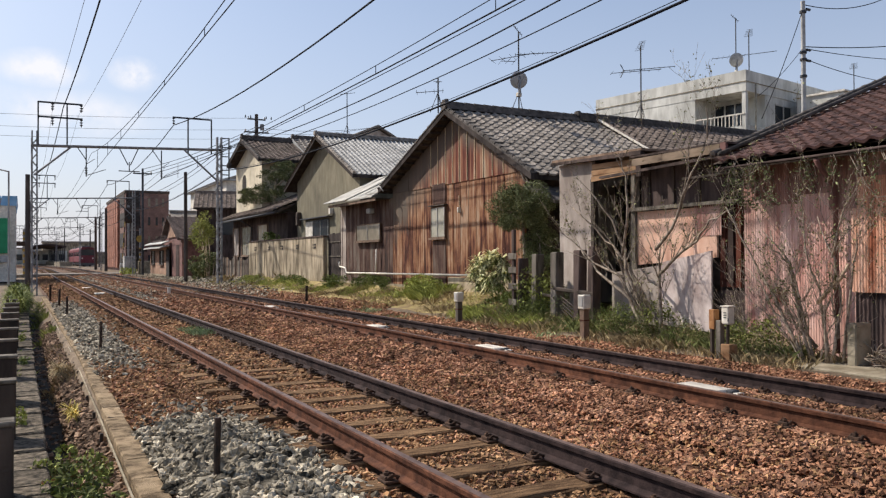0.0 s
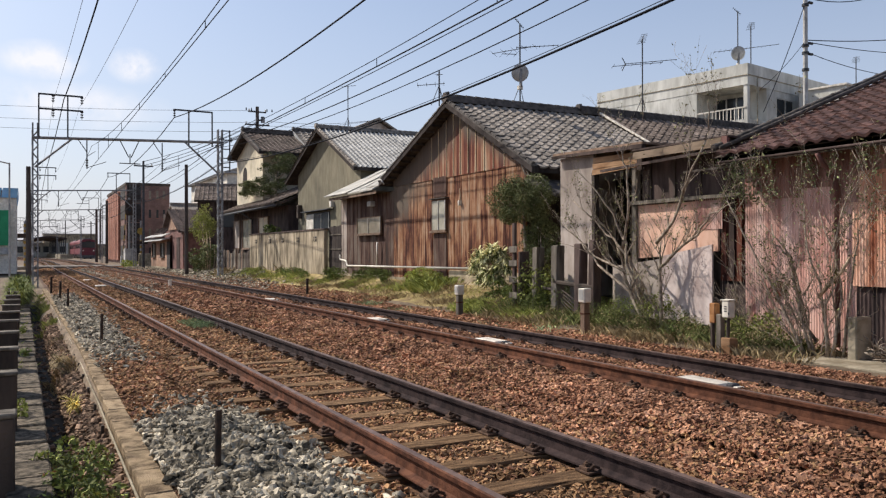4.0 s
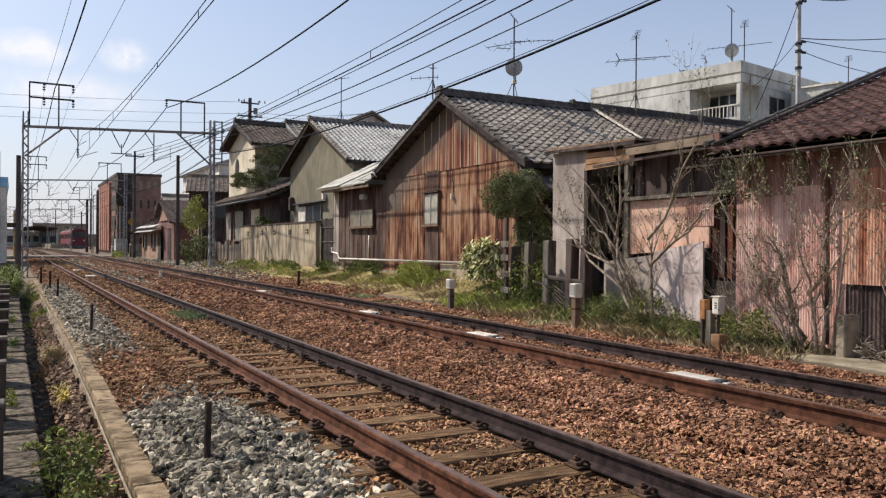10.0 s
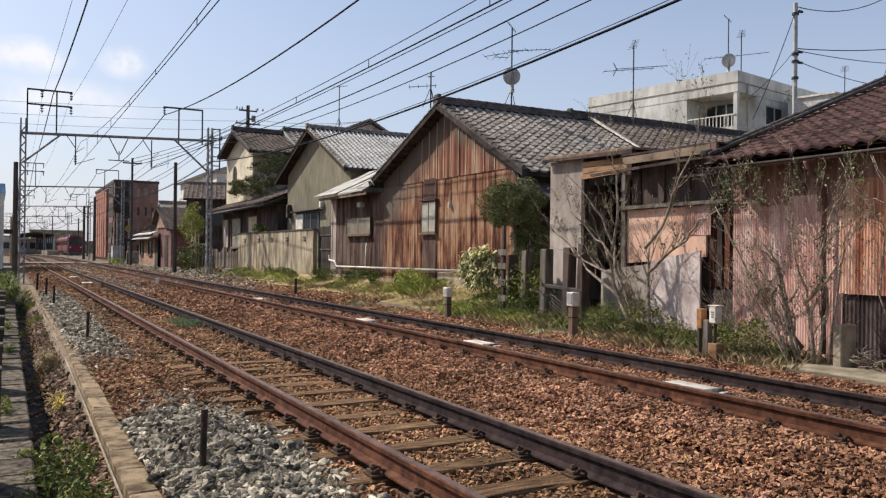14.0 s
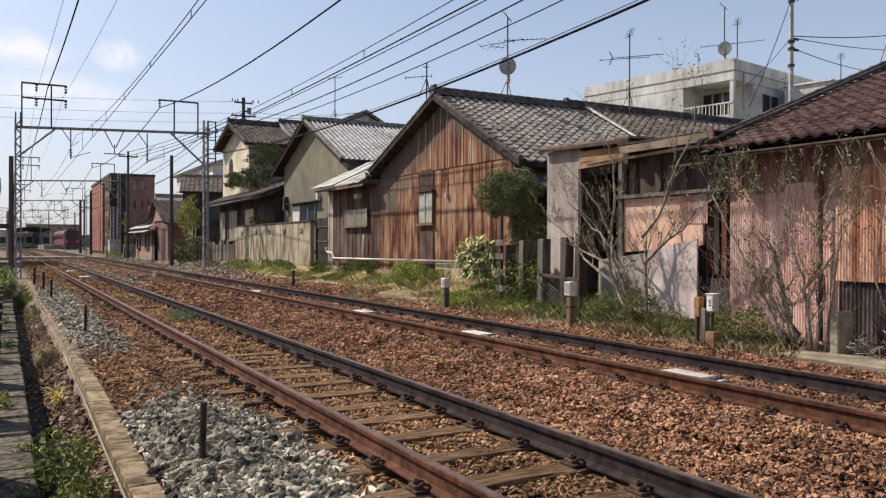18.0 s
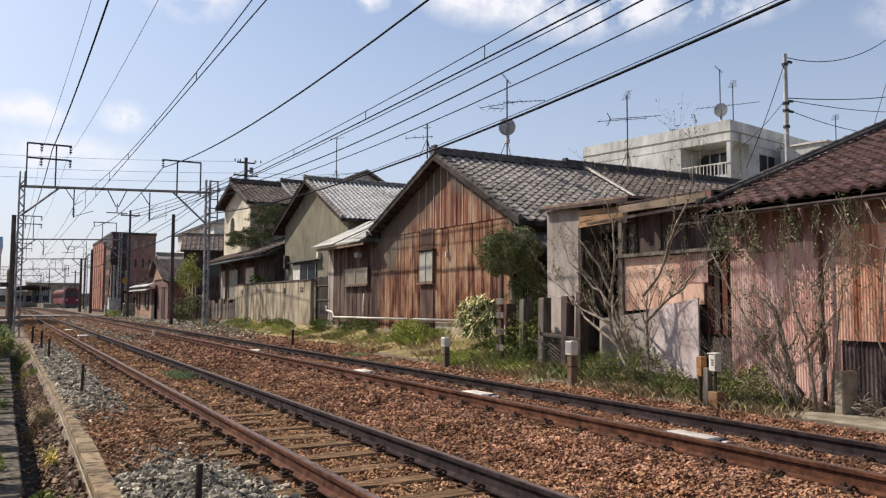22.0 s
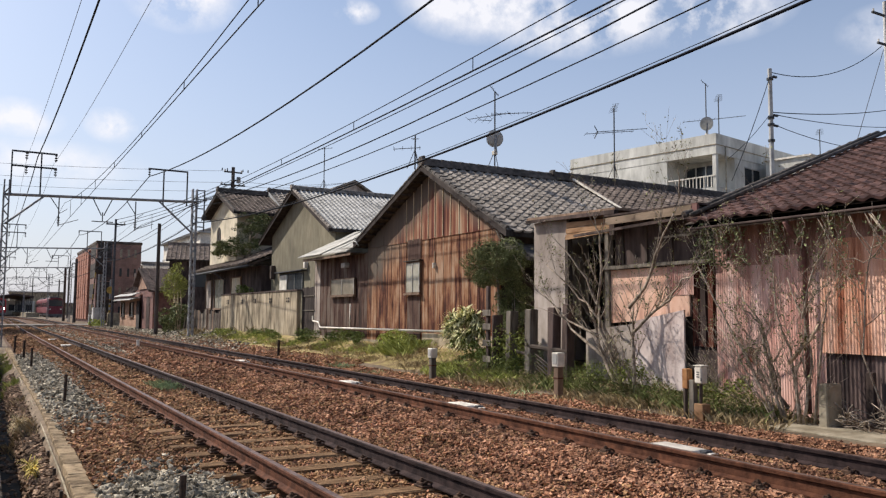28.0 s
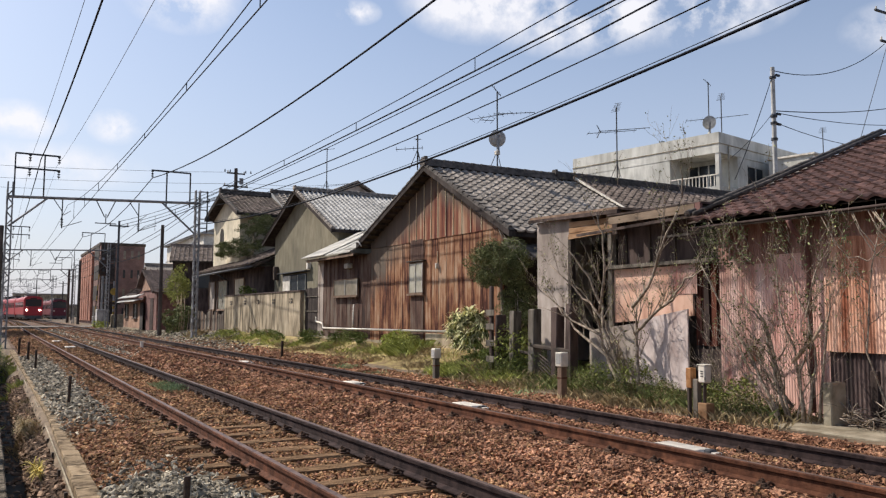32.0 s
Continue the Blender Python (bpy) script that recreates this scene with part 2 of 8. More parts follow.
M_KERB = mat("kerb_concrete", (0.105, 0.073, 0.044), (0.36, 0.268, 0.168), 7, 0.95, bump=0.8, bscale=90, rand=0.10, third=(0.265, 0.194, 0.12), spec=0.1)
M_WALLCONC = mat("stained_concrete", (0.10, 0.080, 0.055), (0.44, 0.370, 0.270), 3.6, 0.95, bump=0.35, bscale=50, stretch=(1, 1, 0.22), third=(0.30, 0.247, 0.175), big=0.4, spec=0.12)
# the grey under the rakes is darkened to paint in the eave's shade
M_RUSTWALL = rust_sheet("rusted_sheet", ((0.031, 0.009, 0.006), (0.066, 0.019, 0.012), (0.145, 0.058, 0.031), (0.235, 0.110, 0.056), (0.285, 0.158, 0.090), (0.34, 0.228, 0.155)), 5.2, ribs=0.11, mix_rand=0.13, kept_shade=(0.125, 0.102, 0.080), gable=(18.0, 5.15, 0.46, 0.5, 1.25))
M_RUSTTOP = rust_sheet("weathered_sheet", ((0.05, 0.011, 0.008), (0.085, 0.021, 0.014), (0.15, 0.045, 0.027), (0.25, 0.115, 0.065), (0.34, 0.23, 0.155), (0.38, 0.295, 0.215)), 1.25, ribs=0.23, mix_rand=0.12, kept_shade=(0.098, 0.081, 0.064), gable=(18.0, 5.15, 0.46, 0.55, 0.9))
M_RUSTLEAN = rust_sheet("maroon_rusted_sheet", ((0.028, 0.017, 0.014), (0.046, 0.023, 0.018), (0.068, 0.035, 0.026), (0.094, 0.054, 0.041), (0.118, 0.082, 0.064), (0.142, 0.112, 0.09)), 4.2, ribs=0.11, mix_rand=0.16)
M_DARKWOOD = mat("dark_wood", (0.030, 0.023, 0.019), (0.085, 0.062, 0.048), 5, 0.85, 0, 0.4, 40, (1, 1, 0.2), rand=0.25)
M_BROWNWOOD = mat("brown_wood", (0.10, 0.062, 0.042), (0.24, 0.16, 0.11), 5, 0.85, 0, 0.4, 40, (1, 1, 0.2), rand=0.25)
M_GREYWOOD = mat("grey_wood", (0.07, 0.06, 0.048), (0.24, 0.21, 0.175), 6, 0.9, 0, 0.5, 40, (1, 1, 0.15), rand=0.2, spec=0.1)
M_TILE = mat("grey_tile", (0.125, 0.110, 0.096), (0.31, 0.273, 0.238), 7, 0.8, 0, 0.25, 60, rand=0.12, island=0.12, third=(0.25, 0.217, 0.186), spec=0.15)
M_TILE_DARK = mat("dark_tile", (0.045, 0.040, 0.037), (0.12, 0.103, 0.092), 7, 0.8, 0, 0.25, 60, rand=0.25, island=0.22, spec=0.15)
M_TILE_OLD = mat("brownish_tile", (0.085, 0.066, 0.056), (0.22, 0.175, 0.147), 7, 0.85, 0, 0.3, 60, rand=0.18, island=0.18, spec=0.1)
M_TILE_RED = mat("red_brown_tile", (0.050, 0.031, 0.028), (0.155, 0.088, 0.074), 6, 0.8, 0, 0.25, 60, rand=0.2, island=0.2, spec=0.12)
M_TILE_LIGHT = mat("silver_tile", (0.19, 0.186, 0.178), (0.35, 0.344, 0.332), 6, 0.6, 0, 0.2, 60, rand=0.10, island=0.15, spec=0.2)
M_BEIGE = mat("beige_plaster", (0.135, 0.119, 0.080), (0.20, 0.178, 0.124), 3, 0.95, bump=0.3, bscale=90, stretch=(1, 1, 0.4))
M_CREAM = mat("cream_plaster", (0.50, 0.435, 0.315), (0.63, 0.56, 0.43), 3, 0.95, bump=0.25, bscale=80)
M_PINK = mat("pink_sheet", (0.39, 0.185, 0.15), (0.77, 0.54, 0.475), 4, 0.85, 0.0, 0.1, 40, (1, 1, 0.12), third=(0.645, 0.40, 0.335), big=0.3, spec=0.12)
M_RUSTSHEET = mat("orange_rust_sheet", (0.26, 0.09, 0.05), (0.74, 0.47, 0.36), 5, 0.85, 0.0, 0.15, 40, (1, 1, 0.07), third=(0.60, 0.31, 0.205), big=0.3, spec=0.12)
M_PALEPINK = mat("pale_pink_board", (0.52, 0.29, 0.21), (0.74, 0.50, 0.385), 3, 0.85, 0, 0.2, 40, (1, 1, 0.3), third=(0.65, 0.40, 0.295), spec=0.15)
M_LAVENDER = mat("faded_white_board", (0.40, 0.31, 0.285), (0.72, 0.615, 0.575), 3.2, 0.85, 0, 0.2, 40, (1, 1, 0.5), spec=0.15)
M_GREYBOARD = mat("grey_board", (0.25, 0.205, 0.175), (0.44, 0.38, 0.335), 2.6, 0.9, 0, 0.25, 40, (1, 1, 0.35), spec=0.15)
M_ORANGEWOOD = mat("orange_board", (0.20, 0.11, 0.058), (0.40, 0.255, 0.15), 5, 0.9, 0, 0.3, 40, (1, 0.3, 1), spec=0.1)
# near-black, stands in for the shade inside openings and recesses
M_DARK = mat("void_shade", (0.024, 0.020, 0.019), (0.052, 0.045, 0.042), 4, 0.95, bump=0)
M_STEEL = mat("grey_steel", (0.15, 0.15, 0.155), (0.29, 0.29, 0.295), 12, 0.7, 0.1, 0.1, spec=0.2)
M_STEELDARK = mat("dark_steel", (0.04, 0.042, 0.047), (0.095, 0.098, 0.105), 12, 0.7, 0.1, 0.1, spec=0.15)
M_POLE = mat("pole_concrete", (0.33, 0.325, 0.31), (0.47, 0.46, 0.44), 6, 0.85, bump=0.2)
M_DARKPOLE = mat("tarred_pole", (0.045, 0.036, 0.032), (0.10, 0.08, 0.07), 6, 0.8, bump=0.3, stretch=(1, 1, 0.2))
M_WIRE = mat("black_cable", (0.010, 0.012, 0.018), (0.022, 0.025, 0.034), 20, 0.7, bump=0, spec=0.04)
M_THINWIRE = mat("grey_wire", (0.07, 0.075, 0.09), (0.13, 0.135, 0.15), 20, 0.6, 0.0, bump=0, spec=0.1)
M_WHITE = mat("white_paint", (0.56, 0.51, 0.43), (0.78, 0.73, 0.64), 6, 0.7, bump=0.1, spec=0.2)
M_BEACON = mat("cream_beacon_paint", (0.62, 0.55, 0.46), (0.78, 0.72, 0.62), 6, 0.6, bump=0.1, spec=0.2)
M_PIPE = mat("cream_pipe", (0.62, 0.56, 0.47), (0.78, 0.72, 0.62), 6, 0.45, bump=0.05)
M_BLOCKLIGHT = mat("pale_render", (0.47, 0.455, 0.40), (0.66, 0.645, 0.585), 2.5, 0.92, bump=0.2, stretch=(1, 1, 0.3), big=0.2)
M_BRICK = mat("red_brick", (0.165, 0.102, 0.088), (0.25, 0.158, 0.136), 10, 0.9, bump=0.25, bscale=60, spec=0.15)
M_BRICK_PALE = mat("brick_panel", (0.25, 0.10, 0.066), (0.37, 0.17, 0.115), 8, 0.85, bump=0.25)
M_GLASS = glass("dark_glass", rough=0.12)
M_GLASS_MILK = mat("frosted_glass", (0.25, 0.235, 0.185), (0.38, 0.355, 0.29), 4, 0.25, bump=0.02, spec=0.4)
M_GLASS_DULL = mat("dusty_frosted_glass", (0.15, 0.125, 0.09), (0.25, 0.215, 0.16), 4, 0.3, bump=0.02, spec=0.35)
M_ALU = mat("window_aluminium", (0.46, 0.44, 0.40), (0.62, 0.60, 0.55), 9, 0.4, 0.5, 0.05)
M_GREENSHEET = mat("pale_grey_sheet", (0.29, 0.275, 0.24), (0.44, 0.42, 0.375), 3, 0.7, 0.0, 0.1, big=0.2)
M_HUT = mat("pink_hut_wall", (0.25, 0.145, 0.095), (0.40, 0.25, 0.175), 4, 0.85, bump=0.2)
M_HUTDARK = mat("maroon_hut_wall", (0.115, 0.055, 0.048), (0.195, 0.096, 0.082), 4, 0.8, bump=0.2)
M_HUTROOF = mat("brown_metal_roof", (0.042, 0.030, 0.028), (0.094, 0.068, 0.062), 4, 0.85, 0.0, 0.1, spec=0.1)
M_RED = mat("train_red", (0.33, 0.026, 0.036), (0.40, 0.036, 0.046), 2, 0.4, 0, 0, local=True, big=0.05)
M_TRAINGREY = mat("train_grey", (0.09, 0.085, 0.085), (0.16, 0.15, 0.15), 3, 0.7, 0.2, 0.1, local=True)
M_LIGHT = glow("headlight_glow", (1.0, 0.93, 0.8), 14.0)
M_GREEN = mat("green_panel", (0.02, 0.24, 0.10), (0.03, 0.29, 0.13), 2, 0.5, bump=0)
M_BLUE = mat("blue_sheet", (0.20, 0.42, 0.66), (0.30, 0.53, 0.75), 2, 0.5, bump=0)
M_WATER = mat("ditch_water", (0.010, 0.009, 0.007), (0.026, 0.022, 0.017), 3, 0.6, bump=0.3, bscale=12, spec=0.02)
M_LINING = mat("mossy_stone", (0.03, 0.026, 0.019), (0.185, 0.150, 0.112), 14, 0.95, bump=1.0, bscale=40, rand=0.3, spec=0.1)
M_BARK = mat("grey_bark", (0.14, 0.11, 0.084), (0.42, 0.35, 0.275), 14, 0.9, bump=0.5, bscale=50, spec=0.1)
M_PALEBARK = mat("pale_barkless_wood", (0.36, 0.26, 0.17), (0.60, 0.47, 0.33), 9, 0.85, bump=0.3, bscale=50, spec=0.1)
M_LEAF_DARK = leafmat("dark_leaf", (0.072, 0.086, 0.034), (0.23, 0.245, 0.108))
M_PINE = leafmat("pine_needle", (0.048, 0.062, 0.022), (0.15, 0.165, 0.065))
M_LEAF = leafmat("green_leaf", (0.065, 0.095, 0.022), (0.16, 0.19, 0.052))
M_LEAF_YOUNG = leafmat("young_leaf", (0.14, 0.165, 0.035), (0.30, 0.32, 0.095))
M_LEAF_OLIVE = leafmat("olive_leaf", (0.11, 0.115, 0.042), (0.27, 0.265, 0.125))
M_LEAF_PALE = leafmat("pale_leaf", (0.42, 0.40, 0.17), (0.76, 0.71, 0.44))
M_GRASS = leafmat("grass_green", (0.20, 0.225, 0.05), (0.46, 0.47, 0.15))
M_STRAW = leafmat("dry_grass", (0.20, 0.145, 0.075), (0.42, 0.33, 0.18))

M_LEAF_IVY = leafmat("ivy_leaf", (0.09, 0.11, 0.045), (0.26, 0.28, 0.14))
M_LEAF_YELLOW = leafmat("yellowing_leaf", (0.30, 0.22, 0.05), (0.62, 0.48, 0.13))
M_WEED_FRESH = leafmat("fresh_weed", (0.085, 0.115, 0.032), (0.22, 0.25, 0.085))
M_TRACKWEED = leafmat("blue_green_weed", (0.16, 0.21, 0.10), (0.40, 0.47, 0.26))
M_LEAF_RED = leafmat("reddish_leaf", (0.16, 0.06, 0.028), (0.34, 0.16, 0.06))
M_REDSHEET = mat("dark_red_sheet", (0.045, 0.016, 0.012), (0.24, 0.085, 0.05), 4, 0.85, 0, 0.2, 40, (1, 1, 0.08), third=(0.12, 0.04, 0.026), spec=0.15)
M_OLDSHEET = mat("dark_weathered_sheet", (0.035, 0.026, 0.026), (0.16, 0.115, 0.105), 5, 0.8, 0, 0.2, 40, (1, 1, 0.12), third=(0.075, 0.052, 0.05), spec=0.15)
M_SOOT = mat("dark_stained_board", (0.038, 0.028, 0.025), (0.115, 0.084, 0.074), 4, 0.9, 0, 0.3, 40, (1, 1, 0.25), spec=0.1)
M_PLANK = mat("tan_plank", (0.115, 0.084, 0.062), (0.28, 0.213, 0.155), 5, 0.9, 0, 0.3, 40, (1, 0.25, 1), third=(0.20, 0.15, 0.108), spec=0.1)
M_RUSTBOX = mat("rusted_enamel", (0.20, 0.085, 0.03), (0.40, 0.21, 0.09), 9, 0.8, 0, 0.2, 60, third=(0.32, 0.15, 0.06), spec=0.2)
# brown tone that paints the eave's shade onto the shed wall
M_EAVESHADE = mat("eave_shade_sheet", (0.13, 0.062, 0.048), (0.40, 0.24, 0.20), 5, 0.85, 0, 0.15, 40, (1, 1, 0.1), third=(0.26, 0.14, 0.112), big=0.35, spec=0.12)
M_BATTEN = mat("pale_batten", (0.34, 0.27, 0.18), (0.58, 0.48, 0.34), 4, 0.85, 0, 0.2, 40, (1, 1, 0.3), spec=0.15)
M_TURF = mat("thin_turf", (0.17, 0.118, 0.066), (0.40, 0.30, 0.15), 2.0, 0.95, bump=0.6, bscale=22, third=(0.30, 0.24, 0.105), spec=0.1)
M_OCHRE = mat("faded_ochre_paint", (0.20, 0.13, 0.03), (0.34, 0.22, 0.05), 5, 0.8, bump=0)
M_DEBRIS = mat("ditch_debris", (0.09, 0.058, 0.039), (0.38, 0.26, 0.178), 9, 0.95, bump=0.4, bscale=60, island=0.6, third=(0.17, 0.112, 0.075), spec=0.1)
M_ROAD = mat("worn_asphalt", (0.10, 0.088, 0.075), (0.24, 0.21, 0.178), 3, 0.9, bump=0.3, third=(0.17, 0.148, 0.125), spec=0.15)
M_EAVE = mat("dark_eave_wood", (0.026, 0.021, 0.020), (0.068, 0.056, 0.051), 5, 0.9, 0, 0.4, 40, (1, 1, 0.2), rand=0.2, spec=0.08)
M_FIXING = mat("brown_iron_fixing", (0.04, 0.025, 0.019), (0.11, 0.066, 0.045), 20, 0.85, spec=0.12)
M_WEED = leafmat("weed_leaf", (0.07, 0.085, 0.028), (0.19, 0.20, 0.07))
M_LEAF_BRIGHT = leafmat("fresh_leaf", (0.24, 0.27, 0.06), (0.48, 0.50, 0.15))
M_RED_DULL = mat("dull_red_paint", (0.125, 0.026, 0.034), (0.185, 0.042, 0.052), 2, 0.6, 0, 0, local=True, big=0.1, spec=0.2)
# ---- mesh tools ----
HOME = {}


def thing(name, x, y, z, label, category, group="", kind=""):
    ob = new(name)
    ob.location = (x, y, z)
    ob.empty_display_size = 0.1
    HOME[ob.name] = (x, y, z)
    return tagged(ob, label, category, group, kind)


def mesh_of(verts, faces, material, smooth=False, name="mesh"):
    me = bpy.data.meshes.new(name)
    me.from_pydata(verts, [], faces)
    me.materials.append(material)
    if smooth:
        me.polygons.foreach_set("use_smooth", [True] * len(me.polygons))
    me.update()
    return me


def put(name, me, parent=None, label="", at=(0, 0, 0), kind=""):
    ob = new(name, me)
    ob.location = at
    if parent is not None:
        ob.parent = parent
        HOME[ob.name] = HOME.get(parent.name, (0, 0, 0))
    return tagged(ob, label, kind=kind)


def part(name, bm, material, parent=None, label="", smooth=False, kind=""):
    """Links a bmesh, given in world places, as ONE mesh object under a thing or a part."""
    hx, hy, hz = HOME[parent.name] if parent is not None else (0, 0, 0)
    bmesh.ops.translate(bm, verts=bm.verts, vec=(-hx, -hy, -hz))
    me = bpy.data.meshes.new(name)
    bm.to_mesh(me)
    bm.free()
    me.materials.append(material)
    if smooth:
        me.polygons.foreach_set("use_smooth", [True] * len(me.polygons))
    return put(name, me, parent, label, kind=kind)


def raw(name, verts, faces, material, parent=None, label="", smooth=False, kind=""):
    """The same from lists of world places and faces."""
    hx, hy, hz = HOME[parent.name] if parent is not None else (0, 0, 0)
    v = np.asarray(verts, float) - (hx, hy, hz)
    return put(name, mesh_of(v.tolist(), faces, material, smooth, name), parent, label, kind=kind)


def solo(name, bm, material, label, category, group="", kind="", smooth=False):
    ob = part(name, bm, material, smooth=smooth)
    return tagged(ob, label, category, group, kind)


def box(x0, x1, y0, y1, z0, z1, bm=None, bevel=0.0):
    own = bmesh.new()
    bmesh.ops.create_cube(own, size=1)
    bmesh.ops.transform(own, matrix=Matrix.LocRotScale(((x0 + x1) / 2, (y0 + y1) / 2, (z0 + z1) / 2), None, (x1 - x0, y1 - y0, z1 - z0)), verts=own.verts)
    if bevel:
        bmesh.ops.bevel(own, geom=own.edges[:], offset=bevel, segments=1, affect="EDGES")
    return joined(own, bm)


def joined(own, bm):
    if bm is None:
        return own
    me = bpy.data.meshes.new("tmp")
    own.to_mesh(me)
    own.free()
    bm.from_mesh(me)
    bpy.data.meshes.remove(me)
    return bm


def prism(poly, axis, a, b, bm=None):
    """A flat outline pushed along an axis. poly: the other two coordinates, in the order x, y, z."""
    own = bmesh.new()
    k = "xyz".index(axis)

    def at(p, d):
        c = list(p)
        c.insert(k, d)
        return own.verts.new(c)
    lo, hi = [at(p, a) for p in poly], [at(p, b) for p in poly]
    own.faces.new(lo)
    own.faces.new(hi)
    for i in range(len(poly)):
        j = (i + 1) % len(poly)
        own.faces.new((lo[i], lo[j], hi[j], hi[i]))
    bmesh.ops.recalc_face_normals(own, faces=own.faces)
    return joined(own, bm)


def rod(p, q, r, n=8, r2=None, bm=None):
    own = bmesh.new()
    p, q = Vector(p), Vector(q)
    bmesh.ops.create_cone(own, cap_ends=True, segments=n, radius1=r, radius2=r if r2 is None else r2, depth=(q - p).length)
    turn = (q - p).to_track_quat("Z", "Y").to_matrix().to_4x4()
    bmesh.ops.transform(own, matrix=Matrix.Translation((p + q) / 2) @ turn, verts=own.verts)
    return joined(own, bm)


def tube(points, r, n=6):
    """Verts and faces of a tube along points; r a number or one for each point."""
    pts = [Vector(p) for p in points]
    rs = [r] * len(pts) if isinstance(r, (int, float)) else r
    verts, faces = [], []
    for i, p in enumerate(pts):
        d = (pts[min(i + 1, len(pts) - 1)] - pts[max(i - 1, 0)]).normalized()
        u = d.cross(Vector((0, 0, 1)) if abs(d.z) < 0.95 else Vector((1, 0, 0))).normalized()
        w = d.cross(u)
        for k in range(n):
            a = 2 * math.pi * k / n
            verts.append(p + (u * math.cos(a) + w * math.sin(a)) * rs[i])
    for i in range(len(pts) - 1):
        for k in range(n):
            j = (k + 1) % n
            faces.append((i * n + k, i * n + j, (i + 1) * n + j, (i + 1) * n + k))
    faces.append(tuple(range(n - 1, -1, -1)))
    faces.append(tuple(range((len(pts) - 1) * n, len(pts) * n)))
    return verts, faces


def tubes(name, lines, material, parent=None, label="", n=6, smooth=True, kind=""):
    verts, faces = [], []
    for pts, r in lines:
        v, f = tube(pts, r, n)
        o = len(verts)
        verts += v
        faces += [tuple(i + o for i in g) for g in f]
    return raw(name, [tuple(v) for v in verts], faces, material, parent, label, smooth, kind)


def waved(name, plane_x, y0, y1, ztop, z0, pitch, amp, material, parent, label="", axis="x", steps=6):
    """A corrugated upright sheet across x (or y); ztop is a number or a function of the run."""
    n = max(2, int((y1 - y0) / pitch * steps))
    verts, faces = [], []
    for i in range(n + 1):
        s = y0 + (y1 - y0) * i / n
        w = plane_x + amp * math.sin(2 * math.pi * s / pitch)
        top = ztop(s) if callable(ztop) else ztop
        for z in (z0, top):
            verts.append((w, s, z) if axis == "x" else (s, w, z))
    faces = [(2 * i, 2 * i + 1, 2 * i + 3, 2 * i + 2) for i in range(n)]
    return raw(name, verts, faces, material, parent, label, True)




def tile_mesh(w, h, material, u, v, amp=0.035, thick=0.026, wavy=False):
    """A curved roof tile, w along the eave and h up the slope, with its front lip."""
    u, v = Vector(u).normalized(), Vector(v).normalized()
    up = u.cross(v)
    if up.z < 0:
        up = -up
    verts, faces = [], []
    k = 8
    for i in range(k + 1):
        s = (0, 0.25, 0.5, 0.68, 0.76, 0.85, 0.94, 1.0, 1.02)[i]
        lift = amp * (0.5 - 0.5 * math.cos(2 * math.pi * min(1, max(0, (s - 0.70) / 0.30)))) + 0.012 * (s - 0.31) ** 2 * 4
        if wavy:
            s = i * 0.1275
            lift = amp * (0.5 + 0.5 * math.sin(2 * math.pi * s + 0.6))
        for d, e in ((0, lift + thick * 1.75), (1.08 * h, lift + thick * 0.3), (0, lift + thick * 1.75), (0, lift - 0.006)):
            verts.append(u * (s * w) + v * d + up * e)
    for i in range(k):
        a = 4 * i
        faces += [(a, a + 4, a + 5, a + 1), (a + 3, a + 7, a + 6, a + 2)]
    return verts, faces


def tile_roof(parent, origin, u, v, nu, nv, w, h, material, singles=300, name="roof_tile", keep=None, near=None, amp=0.035, lip=0.026, wavy=False):
    """Rows of tiles from origin along u and up v. The first ones by near() are parts; the rest is joined."""
    u, v, o = Vector(u).normalized(), Vector(v).normalized(), Vector(origin)
    tv, tf = tile_mesh(w, h, material, u, v, amp, lip, wavy)
    cells = [(i, j) for j in range(nv) for i in range(nu)]
    if keep:
        cells = [c for c in cells if keep(o + u * (c[0] + 0.5) * w + v * (c[1] + 0.5) * h)]
    if near:
        cells.sort(key=lambda c: near(o + u * c[0] * w + v * c[1] * h))
    me = mesh_of([tuple(x) for x in tv], tf, material, True, name) if singles else None
    base = Vector(HOME[parent.name])
    for i, j in cells[:singles]:
        put(name, me, parent, at=tuple(o + u * i * w + v * j * h - base + Vector((0, 0, random.uniform(-0.004, 0.006)))))
    rest = cells[singles:]
    if rest:
        tvn = np.array([tuple(x) for x in tv])
        offs = np.array([tuple(o + u * i * w + v * j * h + Vector((0, 0, random.uniform(-0.004, 0.006)))) for i, j in rest])
        verts = (offs[:, None, :] + tvn[None]).reshape(-1, 3)
        n = len(tv)
        faces = [tuple(a + n * r for a in f) for r in range(len(rest)) for f in tf]
        raw(name + "_field", verts, faces, material, parent, "", True, "stuff")


